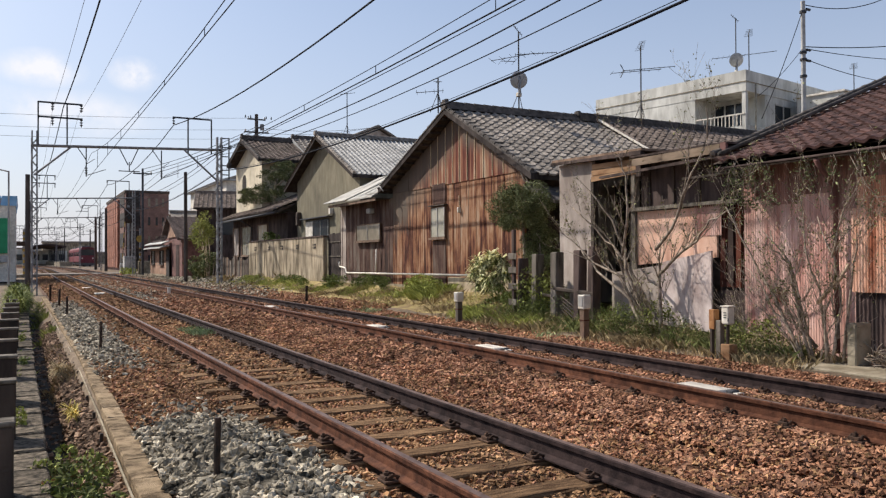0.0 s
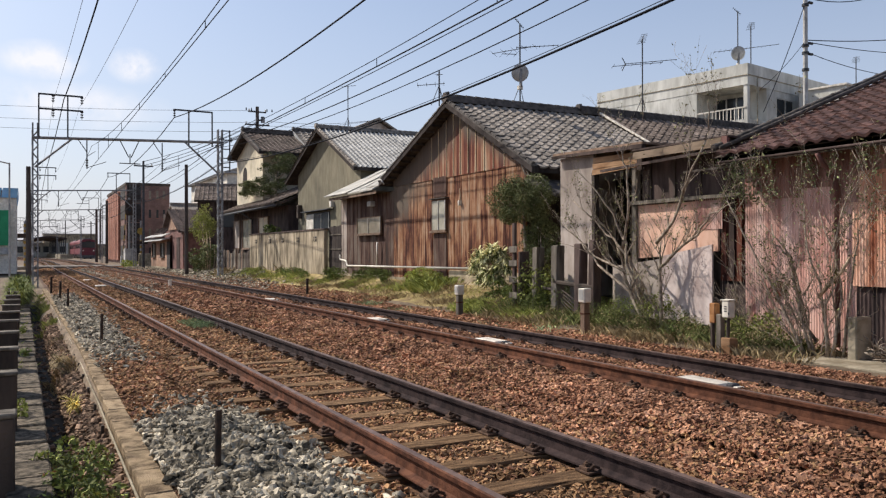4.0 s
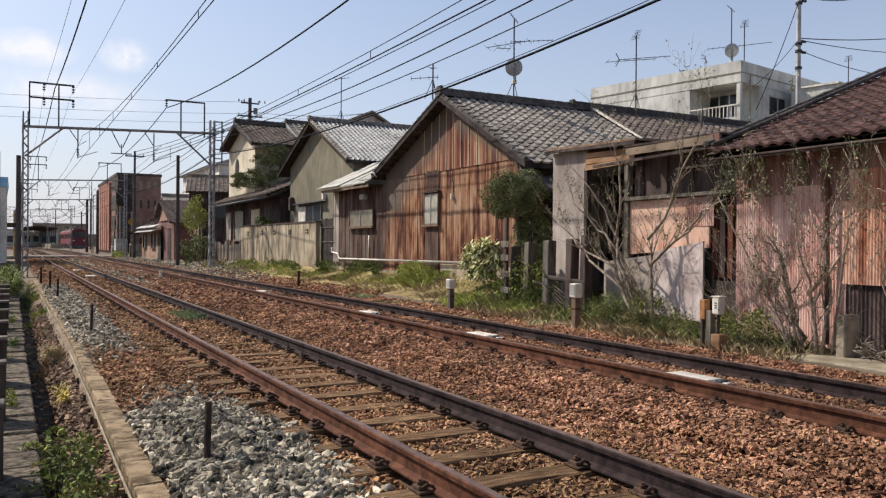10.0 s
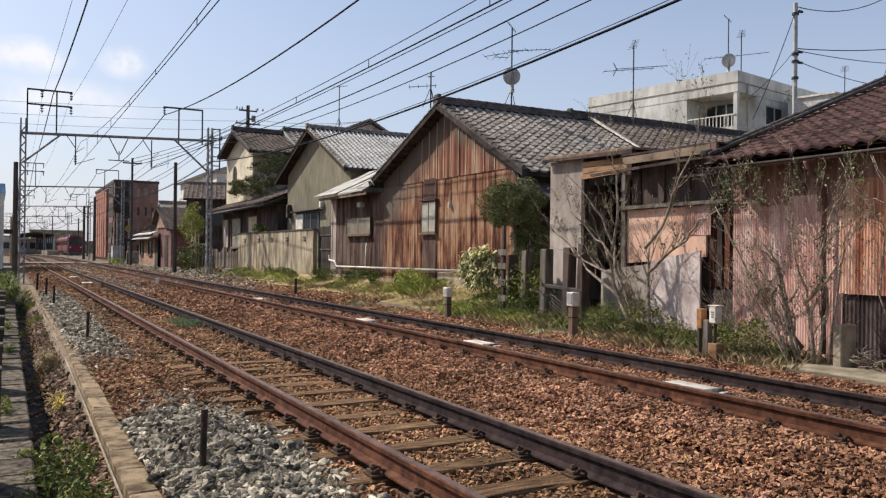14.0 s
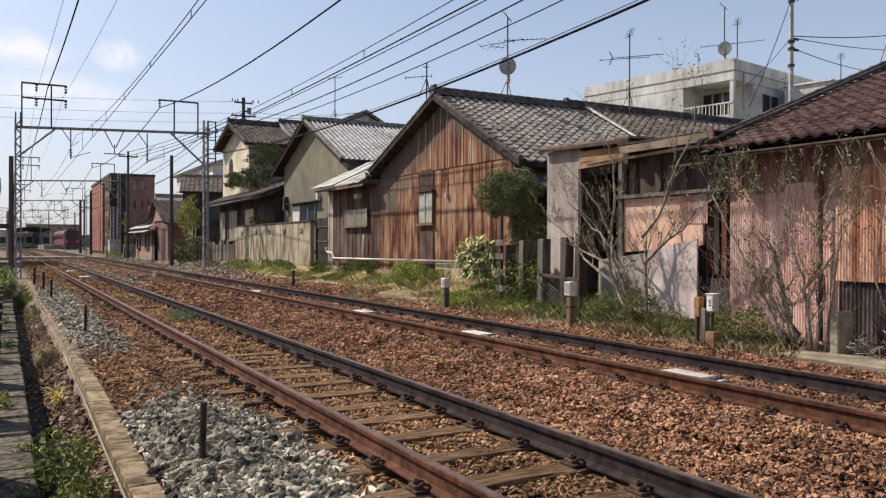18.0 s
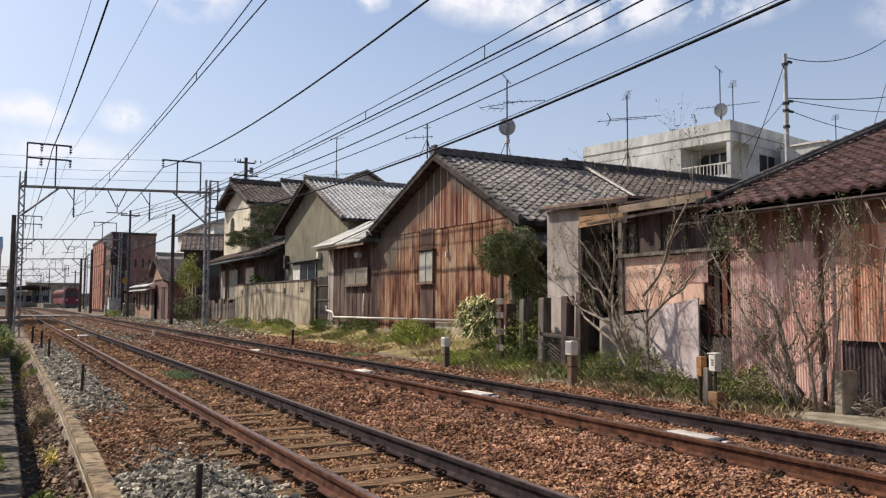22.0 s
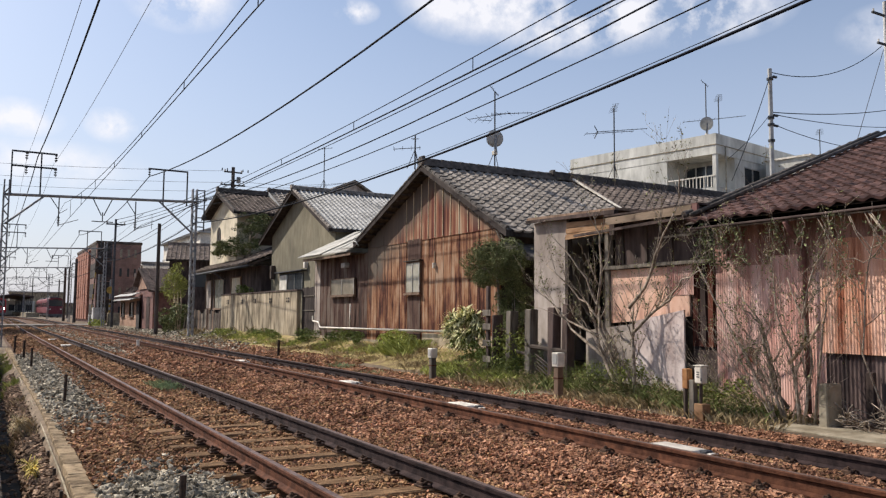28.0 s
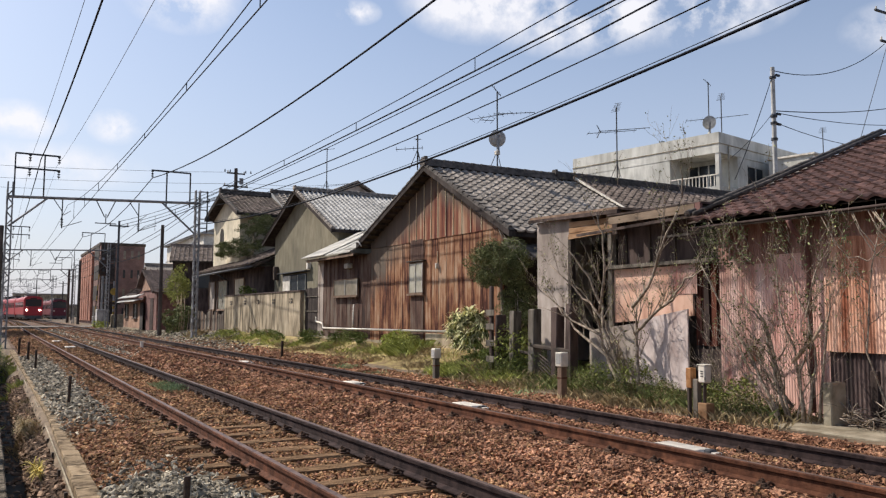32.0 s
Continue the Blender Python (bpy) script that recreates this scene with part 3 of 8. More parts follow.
def scatter(centers, sizes, normals_jit, shape_v, shape_f, seed, flat=1.0):
    """Copies of a small shape at centres, turned at random: verts and faces."""
    g = np.random.default_rng(seed)
    n = len(centers)
    q = g.normal(size=(n, 4))
    q /= np.linalg.norm(q, axis=1)[:, None]
    a, b, c, d = q.T
    R = np.array([[1 - 2 * (c * c + d * d), 2 * (b * c - a * d), 2 * (b * d + a * c)],
                  [2 * (b * c + a * d), 1 - 2 * (b * b + d * d), 2 * (c * d - a * b)],
                  [2 * (b * d - a * c), 2 * (c * d + a * b), 1 - 2 * (b * b + c * c)]]).transpose(2, 0, 1)
    sv = np.array(shape_v, float)
    v = sv[None] * (1 + g.uniform(-normals_jit, normals_jit, (n, len(sv), 3)))
    v = np.einsum("nij,nkj->nki", R, v) * np.asarray(sizes)[:, None, None]
    v[:, :, 2] *= flat
    v += np.asarray(centers)[:, None, :]
    k = len(sv)
    faces = (np.arange(n)[:, None, None] * k + np.array(shape_f)[None]).reshape(-1, len(shape_f[0]))
    return v.reshape(-1, 3), faces


CUBE_V = [(-1, -1, -0.7), (1, -0.9, -0.7), (0.9, 1, -0.7), (-1, 0.8, -0.7), (-0.8, -0.7, 0.7), (0.7, -0.8, 0.7), (0.8, 0.7, 0.7), (-0.7, 0.9, 0.7)]
SHARD_V = [(-1.4, -0.7, -0.35), (1.2, -0.9, -0.5), (1.5, 0.6, -0.3), (-1.0, 0.9, -0.5), (-1.0, -0.5, 0.45), (0.8, -0.7, 0.6), (0.9, 0.5, 0.35), (-0.8, 0.6, 0.7)]
CUBE_F = [(0, 3, 2, 1), (4, 5, 6, 7), (0, 1, 5, 4), (1, 2, 6, 5), (2, 3, 7, 6), (3, 0, 4, 7)]
_P = 1.618
ICO_V = [(1.2 * a / 1.7, 0.95 * b / 1.7, 0.72 * c / 1.7) for a, b, c in ((-1, _P, 0), (1, _P, 0), (-1, -_P, 0), (1, -_P, 0), (0, -1, _P), (0, 1, _P), (0, -1, -_P), (0, 1, -_P), (_P, 0, -1), (_P, 0, 1), (-_P, 0, -1), (-_P, 0, 1))]
GRIT_V = [(1.25 * x, 0.9 * y, 0.75 * z) for x, y, z in ICO_V]
ICO_F = [(0, 11, 5), (0, 5, 1), (0, 1, 7), (0, 7, 10), (0, 10, 11), (1, 5, 9), (5, 11, 4), (11, 10, 2), (10, 7, 6), (7, 1, 8), (3, 9, 4), (3, 4, 2), (3, 2, 6), (3, 6, 8), (3, 8, 9), (4, 9, 5), (2, 4, 11), (6, 2, 10), (8, 6, 7), (9, 8, 1)]
LEAF_V = [(-0.5, 0, 0), (0, -0.24, 0.05), (0.6, 0, 0), (0, 0.24, 0.05)]
NARROW_V = [(-0.7, 0, 0), (0, -0.13, 0.05), (0.9, 0, 0), (0, 0.13, 0.05)]
LEAF_F = [(0, 1, 2, 3)]


def big_mesh(name, verts, faces, material, parent=None, label="", kind="", smooth=False):
    """Fast path for many faces with the same number of corners."""
    v = np.asarray(verts, np.float32)
    if parent is not None:
        v = v - np.array(HOME[parent.name], np.float32)
    f = np.asarray(faces, np.int32)
    me = bpy.data.meshes.new(name)
    me.vertices.add(len(v))
    me.vertices.foreach_set("co", v.ravel())
    me.loops.add(f.size)
    me.loops.foreach_set("vertex_index", f.ravel())
    me.polygons.add(len(f))
    me.polygons.foreach_set("loop_start", np.arange(0, f.size, f.shape[1], dtype=np.int32))
    me.update(calc_edges=True)
    me.polygons.foreach_set("use_smooth", [smooth] * len(f))
    me.validate()
    me.materials.append(material)
    return put(name, me, parent, label, kind=kind)

# ---- ground, tracks ----
RAILS = (2.194, 3.326, 5.385, 6.517)
FAR_LIFT = 0.10


def bend(y):
    """The tracks swing to the left before the station."""
    return 0.006 * max(0.0, y - 60.0) - max(0.0, y - 115.0) ** 2 / 1400.0


def ground_z(x, y):
    xs = x - bend(y)
    k = min(1, max(0, (y - 8.0) / 5.0)) * min(1, max(0, (60 - y) / 22.0))
    far = 0.16 + 0.42 * k
    table = [(-60, -0.30), (-0.3, -0.25), (0.0, -0.30), (0.12, -0.34), (0.18, -0.62), (0.42, -0.62), (0.49, -0.39), (0.55, -0.31), (0.64, -0.26), (0.69, -0.24), (0.74, -0.14), (0.84, -0.12), (1.3, -0.06),
             (4.1, -0.04), (4.7, 0.05), (7.3, 0.06), (7.7, 0.10), (8.1, 0.13 + 0.06 * k), (8.8, 0.15 + 0.17 * k), (9.6, far), (80, far * 0.4)]
    if y > 36 and xs < 1.3:
        table = [(-60, -0.1), (1.0, -0.1), (1.3, -0.06)] + table[12:]
    for (xa, za), (xb, zb) in zip(table, table[1:]):
        if xs <= xb:
            t = max(0, (xs - xa) / (xb - xa))
            return za + (zb - za) * t
    return table[-1][1]


def build_ground():
    xs = [-2500, -600, -150, -60, -25, -12, -6, -3, -1.5, -0.8, -0.3, 0.0, 0.06, 0.12, 0.15, 0.18, 0.25, 0.35, 0.42, 0.46, 0.5, 0.56, 0.63, 0.69, 0.74, 0.84]
    x = 1.0
    while x < 11:
        xs.append(x)
        x += 0.14
    xs += [11.5, 12.5, 14, 17, 22, 30, 45, 70, 120, 300, 900, 2500]
    ys = [-900, -200, -60, -25, -10, -5, -2]
    y = 0.0
    while y < 45:
        ys.append(y)
        y += 0.22 + y * 0.012
    while y < 300:
        ys.append(y)
        y += 6
    ys += [340, 420, 600, 1000, 1800, 3500]
    verts = []
    for yy in ys:
        for xx in xs:
            fine = 0.016 if (0.9 < xx < 8 and yy < 60) else (0.03 if 7.5 < xx < 11 else 0)
            nz = noise.noise(Vector((xx * 3, yy * 3, 0))) * fine + noise.noise(Vector((xx * 0.7, yy * 0.7, 5))) * fine * 1.6
            b = bend(yy) if 0 < yy < 400 and -40 < xx < 60 else 0
            verts.append((xx + b, yy, ground_z(xx + b, yy) + nz))
    w = len(xs)
    faces, slots = [], []
    for j in range(len(ys) - 1):
        for i in range(w - 1):
            faces.append((j * w + i, j * w + i + 1, (j + 1) * w + i + 1, (j + 1) * w + i))
            slots.append(1 if 0.84 <= xs[i] < 7.75 else (2 if 8.0 <= xs[i] < 10 and 11 < ys[j] < 40 else 0))
    me = mesh_of(verts, faces, M_EARTH, True, "ground")
    me.materials.append(M_BED)
    me.materials.append(M_TURF)
    me.polygons.foreach_set("material_index", slots)
    ob = new("ground", me)
    tagged(ob, "earth and rusty ballast ground along the railway", "ground", kind="structure")


build_ground()

RAIL_PROFILE = [(-0.060, 0.0), (0.060, 0.0), (0.060, 0.012), (0.012, 0.030), (0.009, 0.105), (0.030, 0.115), (0.032, 0.142), (0.024, 0.150), (-0.024, 0.150), (-0.032, 0.142), (-0.030, 0.115), (-0.009, 0.105), (-0.012, 0.030), (-0.060, 0.012)]


def build_rail(x, z, dark, label):
    ys = [-14, 0, 20, 40, 60, 80, 100, 115] + list(range(120, 360, 6))
    n = len(RAIL_PROFILE)
    verts = [(x + bend(y) + px, y, z + pz) for y in ys for px, pz in RAIL_PROFILE]
    faces, slots = [], []
    for j in range(len(ys) - 1):
        for k in range(n):
            m = (k + 1) % n
            faces.append((j * n + k, j * n + m, (j + 1) * n + m, (j + 1) * n + k))
            slots.append(1 if k in (7,) else 0)
    me = mesh_of(verts, faces, M_RAIL_DARK if dark else M_RAIL_RUST, False, "rail")
    me.materials.append(M_RAIL_HEAD)
    me.polygons.foreach_set("material_index", slots)
    ob = new("rail", me)
    tagged(ob, label, "rail", "rails of the double track", "structure")


for i, x in enumerate(RAILS):
    build_rail(x, (FAR_LIFT if i > 1 else 0.0), i % 2 == 1, "rusty steel rail on wooden sleepers" if i % 2 == 0 else "steel rail with a dark greasy side on wooden sleepers")


def sleeper_mesh(seed):
    random.seed(seed)
    bm = box(-0.98, 0.98, -0.105, 0.105, -0.14, 0.0, bevel=0.014)
    bmesh.ops.subdivide_edges(bm, edges=[e for e in bm.edges if abs(e.verts[0].co.x - e.verts[1].co.x) > 1], cuts=5)
    for v in bm.verts:
        v.co.y += random.uniform(-0.008, 0.008)
        v.co.z += random.uniform(-0.008, 0.004)
    me = bpy.data.meshes.new("sleeper")
    bm.to_mesh(me)
    bm.free()
    me.materials.append(M_SLEEPER)
    return me


def clip_mesh():
    bm = box(0.055, 0.150, -0.075, 0.075, 0.0, 0.016, bevel=0.003)
    rod((0.112, 0, 0.01), (0.112, 0, 0.072), 0.011, 6, bm=bm)
    rod((0.112, 0, 0.046), (0.112, 0, 0.060), 0.022, 6, bm=bm)
    for yy in (-0.04, 0.04):
        rod((0.135, yy, 0.022), (0.090, yy, 0.048), 0.010, 5, bm=bm)
        rod((0.090, yy, 0.048), (0.038, yy, 0.026), 0.010, 5, bm=bm)
    box(0.080, 0.140, -0.045, 0.045, 0.016, 0.040, bm, bevel=0.004)
    me = bpy.data.meshes.new("rail_fixing")
    bm.to_mesh(me)
    bm.free()
    me.materials.append(M_FIXING)
    return me


def build_sleepers():
    kinds = [sleeper_mesh(s) for s in range(5)]
    clip = clip_mesh()
    random.seed(4)
    for centre, lift, first in (((RAILS[0] + RAILS[1]) / 2, 0.0, 1.62), ((RAILS[2] + RAILS[3]) / 2, FAR_LIFT, 1.3)):
        y = first - 15.0
        while y < 75:
            s = new("railway_sleeper", random.choice(kinds))
            s.location = (centre + random.uniform(-0.04, 0.04), y, lift + random.uniform(-0.012, 0.0))
            s.rotation_euler = (0, 0, random.uniform(-0.015, 0.015))
            tagged(s, "weathered brown wooden railway sleeper bedded in ballast", "sleeper", "sleepers of the double track")
            if 0 < y < 34:
                for dx in (-0.566, 0.566):
                    for turn in (0, math.pi):
                        c = put("rail_fixing", clip, s, "dark iron rail fixing", at=(dx + centre - s.location.x, 0, 0.001))
                        c.rotation_euler = (0, 0, turn)
            y += 0.60 + random.uniform(-0.02, 0.02)
    # far stretches and the bend
    for centre, lift in (((RAILS[0] + RAILS[1]) / 2, 0.0), ((RAILS[2] + RAILS[3]) / 2, FAR_LIFT)):
        bm = bmesh.new()
        y = 76.0
        while y < 220:
            box(centre + bend(y) - 0.98, centre + bend(y) + 0.98, y - 0.11, y + 0.11, lift - 0.14, lift - 0.004, bm)
            y += 0.8
        solo("far_sleepers", bm, M_SLEEPER, "brown wooden sleepers of the distant track", "sleepers", kind="stuff")


build_sleepers()


def build_ballast():
    g = np.random.default_rng(3)
    # rusty stones, dense near the camera and thinner with distance
    blocks = [(-7, 2.2, 1.0, 7.8, 22000, 0.034), (2.2, 9, 0.885, 7.8, 98000, 0.0175), (9, 18, 0.9, 7.9, 62000, 0.0235), (18, 42, 1.0, 8.0, 30000, 0.036), (42, 78, 1.0, 8.0, 15000, 0.062), (18, 42, 7.8, 8.35, 2600, 0.034)]
    cs, ss, cg, sg = [], [], [], []
    for y0, y1, x0, x1, n, size in blocks:
        x, y = g.uniform(x0, x1, n), g.uniform(y0, y1, n)
        z = np.array([ground_z(a, b) for a, b in zip(x, y)]) + g.uniform(-0.014, 0.028, n)
        x = x + np.array([bend(b) for b in y])
        on_rail = np.min(np.abs(x[:, None] - np.array(RAILS)), axis=1) < 0.085
        grey = (x < 1.95) & (g.uniform(0, 1, n) < grey_share(x, y))
        ok = ~on_rail & ~grey
        # on the sleepers only a few stones lie
        between = ((x > 1.8) & (x < 3.75)) | ((x > 4.97) & (x < 6.93))
        z = z - np.where(between, 0.003, 0.0) + np.where((x > 1.6) & (x < 3.9), 0.026 * np.clip((y - 8.5) / 5, 0, 1), 0.0) + np.where((x > 4.4) & (x < 7.4), 0.03, 0.0)
        gold = ((x > 1.75) & (x < 3.85) & (g.uniform(0, 1, n) < 0.75)) | ((x < 1.75) & (g.uniform(0, 1, n) < 0.65)) | ((x > 3.85) & (g.uniform(0, 1, n) < 0.16 + 0.2 * np.sin(x * 2.1 + y * 0.7) * np.sin(y * 0.9)))
        sizes = size * g.uniform(0.55, 1.25, n)
        cs.append(np.stack([x, y, z], 1)[ok & ~gold])
        ss.append(sizes[ok & ~gold])
        cg.append(np.stack([x, y, z], 1)[ok & gold])
        sg.append(sizes[ok & gold])
    v, f = scatter(np.concatenate(cg), np.concatenate(sg), 0.35, SHARD_V, CUBE_F, 15, 0.72)
    ob = big_mesh("ochre_ballast", v, f, M_GOLD_STONE)
    tagged(ob, "ochre and brown ballast stones within the near track", "ballast", kind="stuff")
    v, f = scatter(np.concatenate(cs), np.concatenate(ss), 0.35, SHARD_V, CUBE_F, 5, 0.72)
    ob = big_mesh("rusty_ballast", v, f, M_STONE)
    tagged(ob, "loose reddish-brown ballast stones between the sleepers", "ballast", kind="stuff")
    n = 20000
    x, y = g.uniform(3.9, 9.5, n), 26 + 46 * g.uniform(0, 1, n) ** 1.3
    keep = g.uniform(0, 1, n) < np.clip((y - 27) / 9, 0, 0.7) * np.where((x > 5.2) & (x < 6.7), 0.4, 1.0) * np.where((x > 8.6) & (y < 34), 0.0, 1.0)
    x, y = x[keep], y[keep]
    z = np.array([ground_z(a, b) for a, b in zip(x, y)]) + g.uniform(0.0, 0.03, len(x))
    v, f = scatter(np.stack([x, y, z], 1), g.uniform(0.025, 0.05, len(x)) * (0.6 + y / 60), 0.35, CUBE_V, CUBE_F, 26, 0.85)
    ob = big_mesh("far_grey_ballast", v, f, M_GREY_STONE)
    tagged(ob, "grey gravel mixed into the distant ballast", "ballast", kind="stuff")
    n = 6400
    x, y = g.uniform(0.44, 0.68, n), g.uniform(2.6, 24, n)
    z = np.array([ground_z(a, b) for a, b in zip(x, y)]) + g.uniform(-0.012, 0.02, n)
    v, f = scatter(np.stack([x, y, z], 1), g.uniform(0.010, 0.034, n), 0.4, CUBE_V, CUBE_F, 16, 0.7)
    n = 420
    w, f2 = scatter(np.stack([g.uniform(0.2, 0.43, n), 3 + 22 * g.uniform(0, 1, n), np.full(n, -0.57)], 1), g.uniform(0.012, 0.05, n), 0.4, CUBE_V, CUBE_F, 17, 0.6)
    f = np.concatenate([np.asarray(f), np.asarray(f2) + len(v)])
    v = np.concatenate([np.asarray(v), np.asarray(w)])
    ob = big_mesh("ditch_debris", v, f, M_DEBRIS)
    tagged(ob, "brown stones, dry leaves and debris between kerb and ditch", "debris", kind="stuff")
    n = 72000
    y = g.uniform(2.4, 36, n)
    x = g.uniform(0.86, 2.0, n)
    keep = g.uniform(0, 1, n) < grey_share(x, y)
    x, y = x[keep], y[keep]
    z = np.array([ground_z(a, b) + heap(a, b) for a, b in zip(x, y)]) + g.uniform(-0.01, 0.025, len(x))
    v, f = scatter(np.stack([x, y, z], 1), (0.0185 + 0.022 * g.uniform(0, 1, len(x)) ** 1.5) * (1 + 0.02 * (y - 4)), 0.4, GRIT_V, ICO_F, 6, 0.85)
    ob = big_mesh("grey_ballast", v, f, M_GREY_STONE)
    tagged(ob, "fresh grey crushed stone heaped beside the track", "ballast", kind="stuff")


def grey_share(x, y):
    """Fresh grey stone lies in a heap by the first stake and in a strip further on."""
    a = np.exp(-(((x - 1.36) / 0.47) ** 2 + ((y - 5.75) / 1.55) ** 2) * 1.1) * 2.2
    b = np.exp(-((x - 1.2) / 0.45) ** 2) * np.clip((y - 10.8) / 3.2, 0, 1) * np.clip((32 - y) / 8, 0, 1) * 0.80
    return np.clip(np.maximum(a, b), 0, 1) ** 1.3


def heap(x, y):
    return 0.13 * math.exp(-(((x - 1.3) / 0.4) ** 2 + ((y - 5.7) / 1.2) ** 2))


build_ballast()

# ---- the rust-clad house ----
GX = 10.0  # the gable walls' line
RH_RIDGE_Y, RH_RIDGE_Z, RH_SLOPE, RH_REAR_SLOPE = 18.0, 5.28, 0.52, 0.40


def rh_top(y):
    return RH_RIDGE_Z - 0.14 - abs(y - RH_RIDGE_Y) * (RH_SLOPE if y < RH_RIDGE_Y else RH_REAR_SLOPE)


def gable_roof(th, x0, x1, yr, zr, yl, yh, slopes, thick=0.12, material=M_EAVE):
    """Two roof slabs, ridge along x at (yr, zr), eaves at yl and yh, a slope for each half."""
    for ye, slope in zip((yl, yh), slopes):
        ze = zr - abs(ye - yr) * slope
        part("roof_slab", prism([(yr, zr), (ye, ze), (ye, ze - thick), (yr, zr - thick)], "x", x0, x1), material, th, "dark boarded roof slab")


def ridge_cap(th, x0, x1, y, z, material, h=0.17, drop=0.04):
    """A low bank of flat ridge tiles under a row of round ones, with an end tile."""
    cap = part("ridge", prism([(y - 0.12, z - drop), (y + 0.12, z - drop), (y + 0.10, z + h * 0.35), (y + 0.075, z + h * 0.38), (y + 0.06, z + h * 0.72), (y - 0.06, z + h * 0.72), (y - 0.075, z + h * 0.38), (y - 0.10, z + h * 0.35)], "x", x0, x1), material, th, "stacked ridge tiles")
    n = int((x1 - x0) / 0.28)
    for i in range(n):
        a = x0 + i * (x1 - x0) / n
        part("ridge_tile", rod((a + 0.01, y, z + h * 0.66), (a + (x1 - x0) / n - 0.012, y, z + h * 0.66), 0.34 * h + 0.012, 8, 0.34 * h), material, cap)
    bm = rod((x0 - 0.05, y, z + h * 0.4), (x0 + 0.06, y, z + h * 0.4), 0.6 * h + 0.03, 12)
    rod((x0 - 0.03, y - 0.4 * h, z + h * 0.95), (x0 + 0.05, y - 0.4 * h, z + h * 1.05), 0.26 * h, 8, bm=bm)
    rod((x0 - 0.03, y + 0.4 * h, z + h * 0.95), (x0 + 0.05, y + 0.4 * h, z + h * 1.05), 0.26 * h, 8, bm=bm)
    part("ridge_end", bm, material, cap, "round ridge-end tile")


def verge(th, x, yr, zr, yl, yh, slopes, thick, tiles):
    """Boards and a row of edge tiles down the two rakes of a gable."""
    for ye, sl in zip((yl, yh), slopes):
        ze = zr - abs(ye - yr) * sl
        part("verge_board", prism([(yr, zr + 0.01), (ye, ze + 0.01), (ye, ze - thick), (yr, zr - thick)], "x", x - 0.02, x), M_EAVE, th, "dark verge board")
        run = math.hypot(ye - yr, ze - zr)
        k = int(run / 0.26)
        edge = part("verge_edge", prism([(yr, zr + 0.045), (ye, ze + 0.045), (ye, ze + 0.012), (yr, zr + 0.012)], "x", x - 0.035, x + 0.14), tiles, th, "verge tiles")
        for i in range(k):
            a, b = i / k, (i + 0.94) / k
            p = (x + 0.03, yr + (ye - yr) * a, zr + (ze - zr) * a + 0.05)
            q = (x + 0.03, yr + (ye - yr) * b, zr + (ze - zr) * b + 0.062)
            part("verge_tile", rod(p, q, 0.042, 7, 0.05), tiles, edge)


def window_unit(th, y0, y1, z0, z1, x, frame_mat, pane_mat, panes=2, deep=0.07, name="window", fw=0.05, alt=None):
    """A sliding window in a wall that faces the tracks."""
    bm = box(x - deep, x + 0.02, y0, y1, z1 - fw, z1)
    box(x - deep, x + 0.02, y0, y1, z0, z0 + fw, bm)
    box(x - deep, x + 0.02, y0, y0 + fw, z0 + fw, z1 - fw, bm)
    box(x - deep, x + 0.02, y1 - fw, y1, z0 + fw, z1 - fw, bm)
    w = part(name, bm, frame_mat, th)
    st = (y1 - y0 - 2 * fw) / panes
    for i in range(panes):
        a = y0 + fw + i * st
        part("pane", box(x - 0.032 + 0.012 * (i % 2), x - 0.022 + 0.012 * (i % 2), a, a + st, z0 + fw, z1 - fw), pane_mat if not (alt and i == 0) else alt, w)
        b = box(x - 0.05, x - 0.012, a - 0.014, a + 0.014, z0 + fw, z1 - fw)
        part("sash_bar", b, M_ALU, w)
    part("sill", box(x - deep - 0.05, x, y0 - 0.04, y1 + 0.04, z0 - 0.05, z0), frame_mat, w)
    return w


